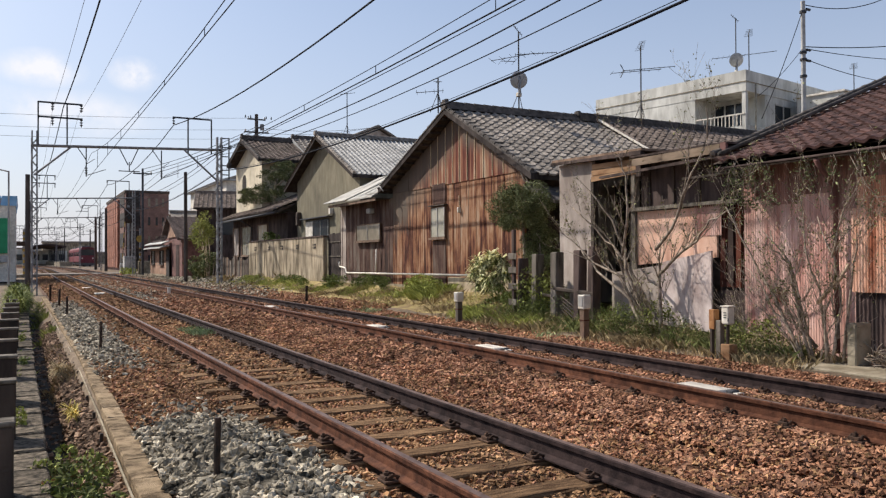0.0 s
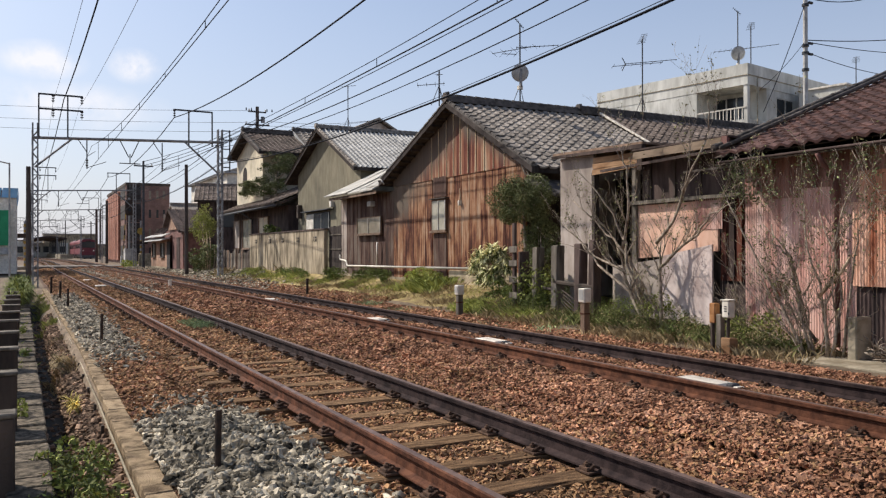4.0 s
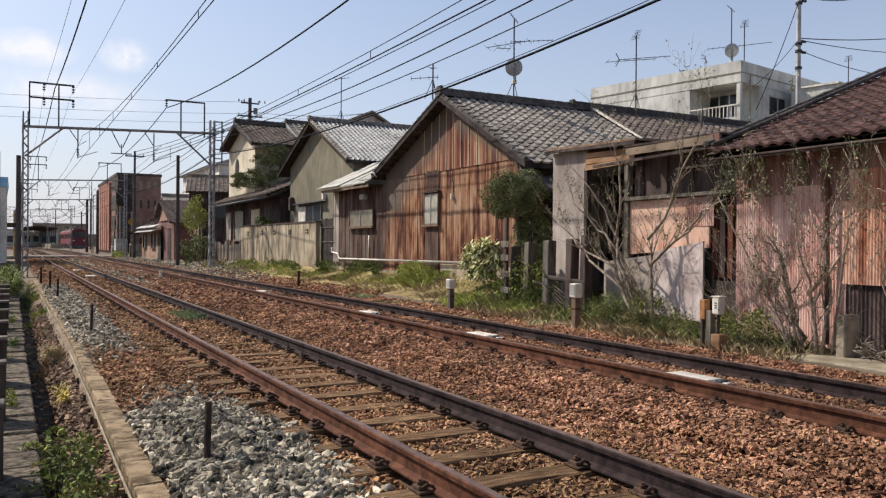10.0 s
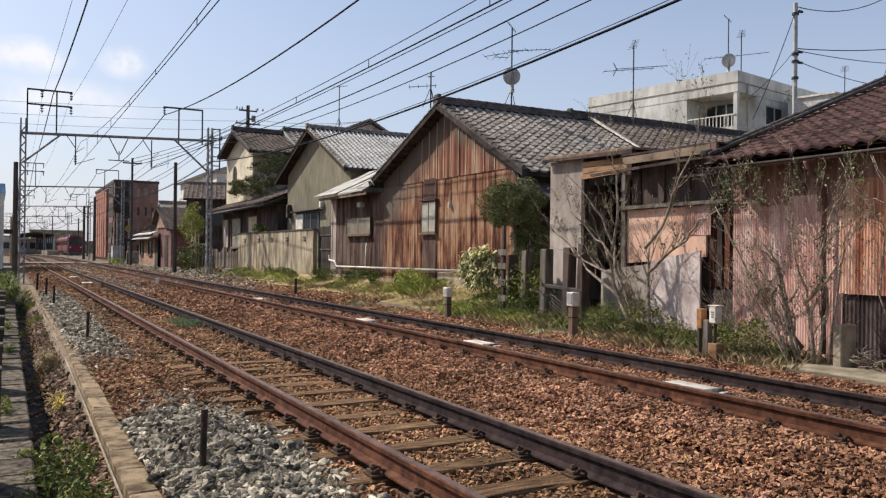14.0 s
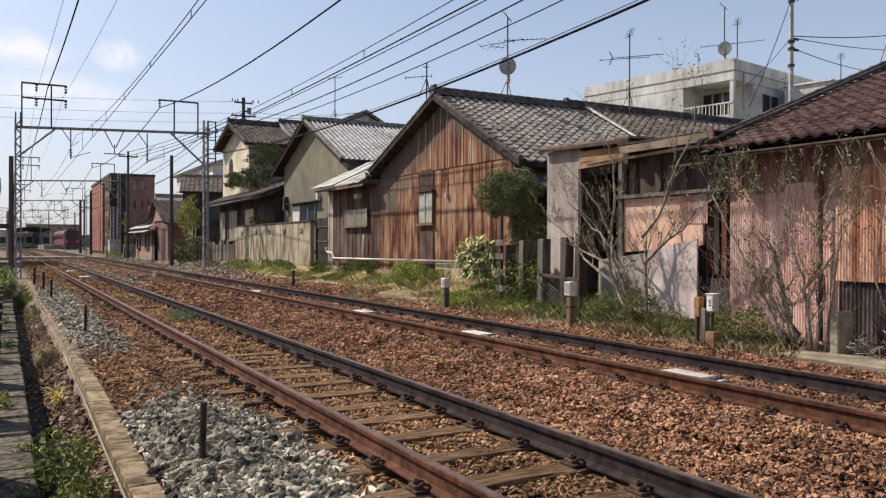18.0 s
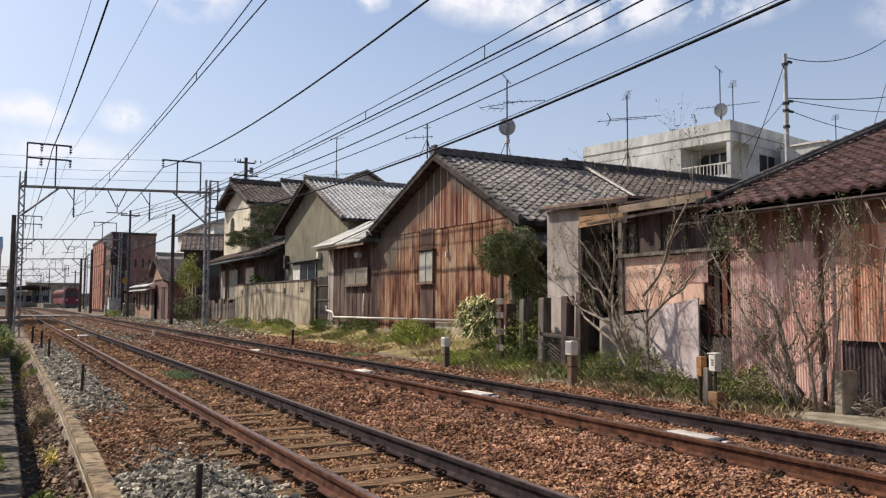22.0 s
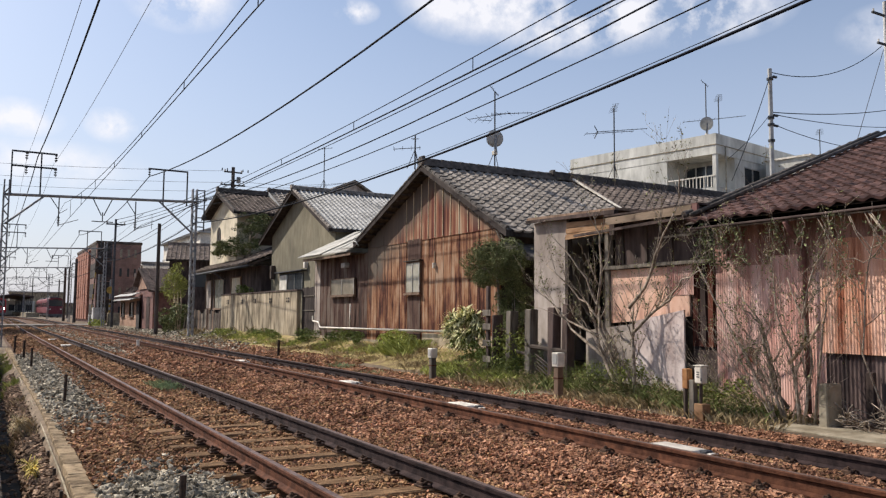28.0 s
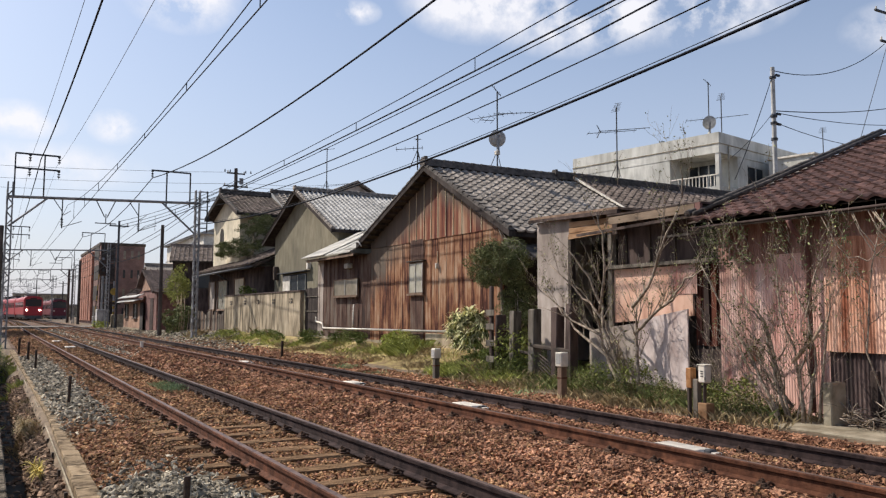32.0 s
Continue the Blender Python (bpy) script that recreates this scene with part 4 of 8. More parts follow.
def build_rust_house():
    th = thing("rust_clad_house", GX, 18.7, 0.4, "old house clad in rust-streaked metal sheets with grey tiled roof", "house")
    yl, yh = 14.08, 22.34
    # carcass a little behind the sheets
    part("wall_core", prism([(14.8, 0.3), (21.95, 0.3), (21.95, rh_top(21.95) - 0.05), (RH_RIDGE_Y, RH_RIDGE_Z - 0.2), (14.8, rh_top(14.8) - 0.05)], "x", GX + 0.06, 24.5), M_DARKWOOD, th, "dark wooden wall")
    part("footing", box(GX - 0.02, GX + 0.3, 14.8, 26.5, 0.1, 0.66), M_CONC, th, "low concrete footing")
    # vertical sheets: a lower row and an upper row that follows the gable
    random.seed(8)
    seam = 3.44
    y = 14.8
    while y < 21.9:
        w = random.uniform(0.36, 0.5)
        y2 = min(y + w, 21.95)
        bottom = 0.60 + random.uniform(-0.02, 0.03)
        x = GX + random.uniform(-0.012, 0.006)
        ta, tb = min(seam, rh_top(y)), min(seam, rh_top(y2))
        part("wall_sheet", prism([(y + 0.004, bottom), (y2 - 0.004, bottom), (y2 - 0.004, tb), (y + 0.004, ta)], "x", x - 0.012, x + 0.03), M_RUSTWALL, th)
        part("seam", prism([(y2 - 0.012, bottom), (y2 + 0.006, bottom), (y2 + 0.006, tb - 0.006), (y2 - 0.012, tb)], "x", x - 0.019, x - 0.012), M_RUSTWALL, th)
        if rh_top(y) > seam or rh_top(y2) > seam:
            x2 = x - 0.02
            a, b = max(seam - 0.05, rh_top(y)), max(seam - 0.05, rh_top(y2))
            poly = [(y + 0.004, seam - 0.05), (y2 - 0.004, seam - 0.05), (y2 - 0.004, b), (y + 0.004, a)]
            if y < RH_RIDGE_Y < y2:
                poly.insert(3, (RH_RIDGE_Y, RH_RIDGE_Z - 0.14))
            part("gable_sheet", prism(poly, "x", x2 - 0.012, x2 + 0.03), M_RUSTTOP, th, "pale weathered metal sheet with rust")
            zc = rh_top(y2) - 0.02
            # battens left out where the rake's shade would hide them
            if zc > seam + 0.25 and y2 < 19.7:
                part("batten", box(x2 - 0.028, x2 - 0.012, y2 - 0.009, y2 + 0.009, seam - 0.03, zc), M_BATTEN, th, "pale wooden batten")
        y = y2
    window_unit(th, 18.50, 19.34, 1.98, 2.82, GX - 0.045, M_BROWNWOOD, M_GLASS_MILK, 2, 0.03, fw=0.028, alt=M_GLASS_MILK)
    part("window_hood", box(GX - 0.13, GX, 18.44, 19.40, 2.84, 2.87), M_DARKWOOD, th)
    part("window_ledge", box(GX - 0.12, GX - 0.085, 18.46, 19.36, 1.93, 1.96), M_ALU, th)
    for z0, z1 in ((0.62, 1.9), (2.9, 3.44)):
        part("patch_sheet", box(GX - 0.034, GX - 0.021, 18.56, 19.30, z0, z1), M_RUSTLEAN, th, "dark maroon patched sheet")
    # roof
    slopes = (RH_SLOPE, RH_REAR_SLOPE)
    gable_roof(th, GX - 0.33, 24.6, RH_RIDGE_Y, RH_RIDGE_Z, yl, yh, slopes)
    verge(th, GX - 0.33, RH_RIDGE_Y, RH_RIDGE_Z, yl, yh, slopes, 0.13, M_TILE_DARK)
    for k in range(13):
        for ye, sl in ((yl, RH_SLOPE), (yh, RH_REAR_SLOPE)):
            yy = RH_RIDGE_Y + (ye - RH_RIDGE_Y) * (k + 0.6) / 13.5
            zz = RH_RIDGE_Z - abs(yy - RH_RIDGE_Y) * sl - 0.125
            part("purlin_end", box(GX - 0.31, GX + 0.1, yy - 0.03, yy + 0.03, zz - 0.05, zz + 0.002), M_EAVE, th)
    h = 0.245
    s = math.hypot(1, RH_SLOPE)
    nv = int((RH_RIDGE_Y - yl) * s / h)
    tile_roof(th, (GX - 0.18, yl - 0.06, RH_RIDGE_Z - (RH_RIDGE_Y - yl + 0.06) * RH_SLOPE), (1, 0, 0), (0, 1, RH_SLOPE), 18, nv, 0.264, h, M_TILE, 300, near=lambda p: p.x, amp=0.034, lip=0.02)
    tile_roof(th, (GX - 0.18 + 18 * 0.264, yl - 0.06, RH_RIDGE_Z - (RH_RIDGE_Y - yl + 0.06) * RH_SLOPE + 0.07), (1, 0, 0), (0, 1, RH_SLOPE), 36, nv, 0.264, h, M_TILE_OLD, 0, "old_roof_tile", amp=0.034, lip=0.02)
    tile_roof(th, (GX - 0.18, yh, RH_RIDGE_Z - (yh - RH_RIDGE_Y) * RH_REAR_SLOPE), (1, 0, 0), (0, -1, RH_REAR_SLOPE), 52, nv, 0.272, h, M_TILE_DARK, 0, "rear_roof_tile")
    ridge_cap(th, GX - 0.33, 14.0, RH_RIDGE_Y, RH_RIDGE_Z + 0.05, M_TILE_DARK)
    ridge_cap(th, 13.95, 24.5, RH_RIDGE_Y, RH_RIDGE_Z + 0.15, M_TILE_DARK, h=0.13, drop=0.12)
    a, b = Vector((14.6, RH_RIDGE_Y - 0.12, RH_RIDGE_Z + 0.12)), Vector((14.6, yl + 0.1, RH_RIDGE_Z - (RH_RIDGE_Y - yl - 0.1) * RH_SLOPE + 0.11))
    part("valley_flashing", prism([(a.y, a.z), (b.y, b.z), (b.y, b.z - 0.06), (a.y, a.z - 0.06)], "x", 14.59, 14.625), M_WHITE, th, "pale metal flashing between the two roofs")
    tubes("verge_roll", [([a + Vector((0.07, 0, -0.03)), b + Vector((0.07, 0, -0.03))], 0.03)], M_TILE_OLD, th, "", 8)
    # lean-to on the far side
    part("lean_to_core", prism([(21.95, 0.3), (26.45, 0.3), (26.45, 3.25), (21.95, 3.25)], "x", GX + 0.12, 12), M_DARKWOOD, th)
    y = 21.95
    while y < 26.4:
        y2 = min(y + random.uniform(0.3, 0.42), 26.5)
        t1 = t2 = 3.28
        x = GX + 0.02 + random.uniform(-0.006, 0.006)
        for lo, hi in [(0.6, None)]:
            pa, pb = (t1, t2) if hi is None else (hi, hi)
            part("wall_sheet", prism([(y + 0.004, lo), (y2 - 0.004, lo), (y2 - 0.004, pb), (y + 0.004, pa)], "x", x - 0.012, x + 0.03), M_RUSTLEAN if y < 25.95 else M_GREYBOARD, th)
            part("seam", prism([(y2 - 0.012, lo), (y2 + 0.006, lo), (y2 + 0.006, pb - 0.006), (y2 - 0.012, pb)], "x", x - 0.019, x - 0.012), M_RUSTLEAN, th)
        y = y2
    window_unit(th, 22.85, 24.86, 2.0, 2.55, GX - 0.03, M_BROWNWOOD, M_GLASS_DULL, 2, 0.04, fw=0.03)
    part("lean_to_roof", prism([(GX - 0.50, 3.36), (11.6, 4.36), (11.6, 4.32), (GX - 0.50, 3.32)], "y", 22.5, 26.2), M_GREENSHEET, th, "pale grey metal lean-to roof")
    part("lean_to_sheet", prism([(GX - 0.56, 3.372), (11.6, 4.405), (11.6, 4.385), (GX - 0.56, 3.352)], "y", 24.6, 26.75), M_GREENSHEET, th, "overlapping grey roof sheet")
    part("lean_to_sheet", prism([(GX - 0.36, 3.47), (11.0, 4.23), (11.0, 4.20), (GX - 0.36, 3.44)], "y", 22.35, 23.3), M_GREENSHEET, th)
    # dark board added below the overhang to paint its underside's shade
    part("lean_to_soffit", box(GX - 0.47, GX + 0.05, 22.2, 26.5, 3.262, 3.28), M_EAVE, th, "dark board added as the shade under the lean-to overhang")
    part("lean_to_fascia", box(GX - 0.47, GX - 0.44, 22.3, 26.4, 3.20, 3.29), M_BROWNWOOD, th)
    for k in range(4):
        part("roof_seam", prism([(GX - 0.5, 3.36), (11.5, 4.40), (11.5, 4.37), (GX - 0.5, 3.34)], "y", 22.9 + k * 0.95, 22.94 + k * 0.95), M_GREENSHEET, th)
    part("vent_hood", box(GX - 0.16, GX + 0.02, 23.45, 23.75, 2.88, 3.04, bevel=0.02), M_POLE, th)
    part("meter", box(GX - 0.10, GX - 0.01, 17.74, 17.81, 2.60, 2.74, bevel=0.01), M_WHITE, th, "small white electric fitting")
    part("conduit", rod((GX - 0.04, 17.775, 2.74), (GX - 0.04, 17.79, 3.05), 0.012, 6), M_BATTEN, th)
    part("base_board", box(GX - 0.045, GX - 0.022, 14.8, 18.4, 0.58, 0.93), M_BATTEN, th, "faded beige base board")
    # drain pipe along the foot
    tubes("drain_pipe", [([(GX - 0.12, 16.3, 1.0), (GX - 0.12, 25.52, 0.94), (GX - 0.12, 25.62, 0.96), (GX - 0.12, 25.68, 1.07), (GX - 0.12, 25.78, 1.12), (GX - 0.12, 26.25, 1.15), (GX - 0.12, 26.31, 1.18), (GX - 0.12, 26.31, 1.32)], 0.029)], M_PIPE, th, "cream plastic drain pipe", 8)
    tubes("down_pipe", [([(GX - 0.10, 23.1, 0.96), (GX - 0.10, 23.05, 1.72)], 0.022)], M_PIPE, th)
    tubes("loose_cable", [([(9.8, 14.75, 3.42), (9.72, 14.45, 3.12), (9.7, 14.1, 3.03), (9.7, 13.8, 3.0), (9.75, 13.5, 2.72)], 0.014), ([(9.8, 14.5, 3.2), (9.74, 14.2, 2.92), (9.74, 13.7, 2.86), (9.78, 13.3, 2.6)], 0.012)], M_GREYWOOD, th, "loose grey cable under the eave", 6)
    tubes("loose_cable", [([(9.66, 22.3, 3.62), (9.58, 22.0, 3.60), (9.6, 21.82, 3.45)], 0.02)], M_POLE, th, "pale cable end at the eave", 6)
    # small eave on the near flank
    part("side_eave", prism([(13.3, 2.62), (14.4, 3.02), (14.4, 2.95), (13.3, 2.55)], "x", GX - 0.3, 14), M_TILE_DARK, th)
    return th


build_rust_house()


# ---- the sheds by the track ----
SX = 9.2


def build_pink_shed():
    th = thing("pink_corrugated_shed", SX, 6.0, 0.1, "dilapidated pink and rusty corrugated shed with brown tiled roof", "shed")
    part("shed_core", box(SX + 0.1, 13.5, -1.0, 8.05, 0.0, 2.75), M_DARK, th, "near-black block standing in for the shed's inner shade")
    waved("corrugated_wall", SX, 6.30, 8.02, 2.80, 0.12, 0.040, 0.0038, M_PINK, th, "faded pink corrugated sheet")
    waved("rusty_wall", SX - 0.03, 4.4, 6.34, 2.80, 0.98, 0.040, 0.0038, M_RUSTSHEET, th, "orange rusted corrugated sheet")
    waved("rusty_wall", SX - 0.02, 1.5, 4.42, 2.80, 0.98, 0.040, 0.0038, M_RUSTSHEET, th, "orange rusted corrugated sheet")
    part("low_wall", box(SX + 0.05, SX + 0.09, 1.5, 6.32, 0.1, 1.0), M_DARK, th, "dark lower wall behind the sheet")
    waved("low_sheet", SX + 0.02, 1.5, 6.31, 0.985, 0.1, 0.055, 0.006, M_OLDSHEET, th, "dark weathered corrugated sheet")
    part("loose_post", box(SX - 0.12, SX - 0.05, 5.62, 5.72, 0.1, 0.78, bevel=0.01), M_SOOT, th)
    # brown strips overlap the wall top, coloured as the shade below the eave
    random.seed(47)
    y = 4.4
    while y < 8.0:
        w = random.uniform(0.38, 0.62)
        waved("shade_sheet", SX - 0.042 if y < 6.3 else SX - 0.012, y, min(y + w, 8.02), 2.80, (2.42 if y < 6.0 else 2.12) + random.uniform(-0.12, 0.14), 0.040, 0.0038, M_EAVESHADE, th, "streaked brown corrugated sheet painted dark as the eave's shade")
        y += w
    part("wall_patch", box(SX - 0.03, SX - 0.012, 7.34, 7.50, 0.80, 1.0), M_REDSHEET, th, "dark rust patch")
    # roof facing the track
    ex, ez, slope = SX - 0.42, 2.764, 0.375
    part("roof_slab", prism([(ex, ez), (13.6, ez + (13.6 - ex) * slope), (13.6, ez + (13.6 - ex) * slope - 0.12), (ex, ez - 0.12)], "y", -1, 8.2), M_DARKWOOD, th)
    part("fascia", box(ex - 0.0, ex + 0.02, -1, 8.2, ez - 0.10, ez - 0.01), M_DARKWOOD, th)
    tile_roof(th, (ex - 0.06, 8.1, ez + 0.0), (0, -1, 0), (1, 0, slope), 43, 23, 0.21, 0.222, M_TILE_RED, 300, near=lambda p: -p.y + p.x * 0.3, amp=0.036, lip=0.017, wavy=True)
    a, b = Vector((ex - 0.05, 8.17, ez + 0.1)), Vector((13.6, 8.17, ez + (13.6 - ex) * slope + 0.1))
    tubes("verge_roll", [([a + Vector((0, 0, 0.03)), b + Vector((0, 0, 0.03))], 0.045)], M_TILE_DARK, th, "dark rounded verge tiles", 8)
    tubes("verge_roll", [([a + Vector((0, -0.13, 0.02)), b + Vector((0, -0.13, 0.02))], 0.032)], M_TILE_DARK, th, "", 8)
    for k in range(17):
        p = a.lerp(b, k / 17)
        part("verge_collar", rod(p + Vector((0, 0, 0.03)), p + Vector((0.07, 0, 0.03 + 0.07 * slope)), 0.053, 8), M_TILE_DARK, th)
    tubes("gutter", [([(ex - 0.05, -1, ez - 0.075), (ex - 0.05, 8.1, ez - 0.085)], 0.017)], M_HUTROOF, th, "old dark gutter", 8)
    tubes("down_pipe", [([(ex - 0.04, 6.5, ez - 0.13), (ex + 0.08, 6.52, 2.52), (SX - 0.1, 6.5, 2.3), (SX - 0.08, 6.5, 0.2)], 0.033)], M_HUTDARK, th, "maroon down pipe", 8)


def build_grey_shed():
    th = thing("open_grey_shed", SX, 10.4, 0.3, "ramshackle shed with grey, pink and white boards and a dark opening", "shed")
    # near-black block painted as the shade inside the open shed
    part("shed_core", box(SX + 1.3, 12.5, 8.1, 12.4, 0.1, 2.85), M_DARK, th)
    part("end_wall", box(SX, 12.5, 12.36, 12.42, 0.2, 3.2), M_GREYBOARD, th)
    part("front_board", box(SX - 0.02, SX + 0.04, 11.42, 12.42, 0.3, 3.2), M_GREYBOARD, th, "tall grey board beside the white one")
    part("roof_board", prism([(10.0, 3.20), (12.5, 3.25), (12.5, 3.30), (10.0, 3.24)], "x", SX - 0.14, 12.6), M_BROWNWOOD, th, "thin board roof over the opening")
    part("roof_edge", prism([(10.0, 3.13), (12.52, 3.20), (12.52, 3.25), (10.0, 3.20)], "x", SX - 0.16, SX - 0.12), M_SOOT, th, "dark roof edge")
    part("low_roof", prism([(8.05, 3.05), (10.08, 3.07), (10.08, 3.10), (8.05, 3.08)], "x", SX - 0.30, 12.6), M_SOOT, th, "dark flat roof")
    part("roof_post", box(SX - 0.12, SX - 0.03, 10.04, 10.16, 2.78, 3.24), M_SOOT, th)
    for k in range(3):
        part("eave_board", prism([(10.18, 2.84 + k * 0.085), (11.40, 2.80 + k * 0.11), (11.40, 2.895 + k * 0.11), (10.18, 2.92 + k * 0.085)], "x", SX - 0.07 + 0.012 * k, SX - 0.035 + 0.012 * k), M_ORANGEWOOD, th, "orange weathered boards over the opening")
    part("eave_board", prism([(8.18, 2.93), (10.04, 2.93), (10.04, 3.045), (8.18, 3.06)], "x", SX - 0.31, SX - 0.28), M_PLANK, th, "pale tan eave board")
    part("eave_end", box(SX - 0.32, SX - 0.27, 8.06, 8.16, 2.92, 3.07), M_HUTDARK, th)
    part("door_post", box(SX - 0.05, SX + 0.06, 10.27, 10.36, 0.3, 2.85), M_GREYWOOD, th, "grey weathered door post")
    part("door_post", box(SX - 0.05, SX + 0.06, 11.36, 11.44, 0.3, 2.85), M_DARKWOOD, th)
    part("dark_band", box(SX + 0.12, SX + 0.16, 8.05, 10.28, 2.2, 3.05), M_SOOT, th, "dark recessed boarding under the eave")
    part("band_soffit", box(SX - 0.02, SX + 0.14, 8.05, 10.28, 2.19, 2.215), M_SOOT, th)
    for yy in (8.35, 8.95, 9.5, 10.05):
        part("band_stud", box(SX + 0.09, SX + 0.12, yy, yy + 0.04, 2.215, 3.04), M_DARKWOOD, th)
    part("band_rail", box(SX + 0.07, SX + 0.10, 8.36, 9.3, 2.66, 2.69), M_GREYWOOD, th)
    part("lintel", prism([(8.05, 2.215), (10.36, 2.20), (10.36, 2.26), (8.05, 2.265)], "x", SX - 0.10, SX + 0.03), M_GREYWOOD, th, "weathered lintel")
    part("lintel", prism([(8.05, 2.87), (10.9, 2.80), (10.9, 2.84), (8.05, 2.92)], "x", SX - 0.29, SX - 0.24), M_SOOT, th, "dark eave batten")
    for k in range(7):
        part("interior_stud", box(SX + 0.9 + 0.04 * (k % 3), SX + 0.96 + 0.04 * (k % 3), 10.3 + k * 0.24, 10.36 + k * 0.24, 0.3, 2.85), M_BROWNWOOD if k % 2 else M_DARKWOOD, th)
    part("pink_board", prism([(8.52, 1.42), (10.25, 1.30), (10.25, 2.22), (8.52, 2.22)], "x", SX - 0.01, SX + 0.03), M_PALEPINK, th, "pale pink board")
    part("white_board", prism([(8.56, 0.3), (9.62, 0.34), (9.62, 1.34), (8.56, 1.52)], "x", SX - 0.09, SX - 0.06), M_LAVENDER, th, "faded white board leaning on the wall")
    part("grey_board", prism([(9.64, 0.3), (10.85, 0.38), (10.85, 1.16), (9.64, 1.30)], "x", SX - 0.06, SX - 0.035), M_GREYBOARD, th, "grey board beside the white one")
    part("red_board", box(SX + 0.03, SX + 0.06, 8.05, 8.5, 0.98, 2.2), M_REDSHEET, th, "dark red rusted sheet")
    waved("corrugated_scrap", SX - 0.02, 8.42, 8.95, 2.22, 1.75, 0.040, 0.0038, M_PINK, th, "scrap of pink corrugated sheet")
    for k in range(3):
        part("hanging_strip", box(SX - 0.005 + 0.008 * k, SX + 0.015 + 0.008 * k, 8.08 + k * 0.15, 8.17 + k * 0.15, 0.98 + 0.06 * k, 2.2), M_REDSHEET if k != 1 else M_SOOT, th)
    # near-black panel as the shade in the slot beside the boards
    part("shed_gap_shade", box(SX + 0.1, SX + 0.2, 8.0, 8.55, 0.2, 2.3), M_DARK, th)
    part("low_panel", box(SX + 0.02, SX + 0.06, 8.03, 8.5, 0.25, 0.93), M_SOOT, th)


build_pink_shed()
build_grey_shed()


# ---- walls and houses further along ----
def build_garden_wall():
    th = thing("garden_wall", 9.8, 33, 0.1, "stained grey concrete garden wall with small square holes", "wall", kind="structure")
    y0, y1 = 27.75, 38.5
    part("wall_body", box(9.8, 9.95, y0, y1, 0.0, 2.24), M_WALLCONC, th)
    part("coping", box(9.77, 9.98, y0 - 0.02, y1 + 0.02, 2.24, 2.29), M_SOOT, th, "thin dark coping")
    for yy in (28.75, 30.85, 33.0, 34.95, 37.3):
        # no opening is cut: a near-black panel paints the hole's shade
        h = part("wall_hole", box(9.785, 9.803, yy - 0.16, yy + 0.16, 1.82, 2.0), M_DARK, th, "small near-black panel standing in for a shaded pierced block")
        part("grille_bar", box(9.776, 9.79, yy - 0.02, yy + 0.02, 1.82, 2.0), M_WALLCONC, h)
        part("grille_bar", box(9.777, 9.789, yy - 0.16, yy + 0.16, 1.895, 1.925), M_WALLCONC, h)
    fence = thing("dark_board_gate", 10.0, 27.1, 0.3, "dark weathered board gate between the wall and the house", "gate")
    for i in range(6):
        part("board", box(10.0, 10.03, 26.5 + i * 0.21, 26.7 + i * 0.21, 0.4, 2.36 - 0.015 * (i % 3)), M_EAVE, fence)
    for z in (0.62, 1.5, 2.02):
        part("rail_bar", box(9.975, 10.0, 26.45, 27.74, z, z + 0.035), M_GREYWOOD, fence)


def build_beige_house():
    X = 11.0
    th = thing("beige_gable_house", X, 32, 0.4, "two-storey house with olive beige plaster gable and silver tiled roof", "house")
    yr, zr, slopes = 31.05, 6.48, (0.475, 0.425)
    yl, yh = 26.9, 35.45

    def top(y):
        return zr - 0.14 - abs(y - yr) * (slopes[0] if y < yr else slopes[1])
    part("wall", prism([(27.1, 0.2), (34.6, 0.2), (34.6, top(34.6)), (yr, zr - 0.14), (27.1, top(27.1))], "x", X, 20.5), M_BEIGE, th, "olive beige plaster wall")
    gable_roof(th, X - 0.34, 21, yr, zr, yl, yh, slopes)
    verge(th, X - 0.34, yr, zr, yl, yh, slopes, 0.15, M_TILE)
    sl = slopes[0]
    nv = int((yr - yl) * math.hypot(1, sl) / 0.27)
    tile_roof(th, (X - 0.22, yl, zr - (yr - yl) * sl), (1, 0, 0), (0, 1, sl), 54, int(nv * 1.2), 0.20, 0.225, M_TILE_LIGHT, 300, near=lambda p: p.x, amp=0.055, lip=0.007)
    tile_roof(th, (X - 0.4, yh, zr - (yh - yr) * slopes[1]), (1, 0, 0), (0, -1, slopes[1]), 36, nv, 0.30, 0.27, M_TILE_DARK, 0, "rear_roof_tile")
    ridge_cap(th, X - 0.36, 20.8, yr, zr + 0.05, M_TILE, 0.13)
    window_unit(th, 30.4, 33.3, 2.36, 3.05, X - 0.005, M_STEELDARK, M_GLASS, 3, 0.04, fw=0.035)
    part("white_shutter", box(X - 0.06, X - 0.045, 32.35, 33.25, 2.38, 3.02), M_WHITE, th, "white window shutter")
    part("window_hood", box(X - 0.25, X, 30.0, 33.5, 3.12, 3.16), M_STEELDARK, th)
    part("wall_lamp", box(X - 0.15, X, 29.9, 30.1, 3.2, 3.45, bevel=0.02), M_WHITE, th, "small white wall fitting")
    part("wall_fitting", box(X - 0.2, X, 34.0, 34.25, 2.9, 3.5, bevel=0.03), M_DARKWOOD, th)


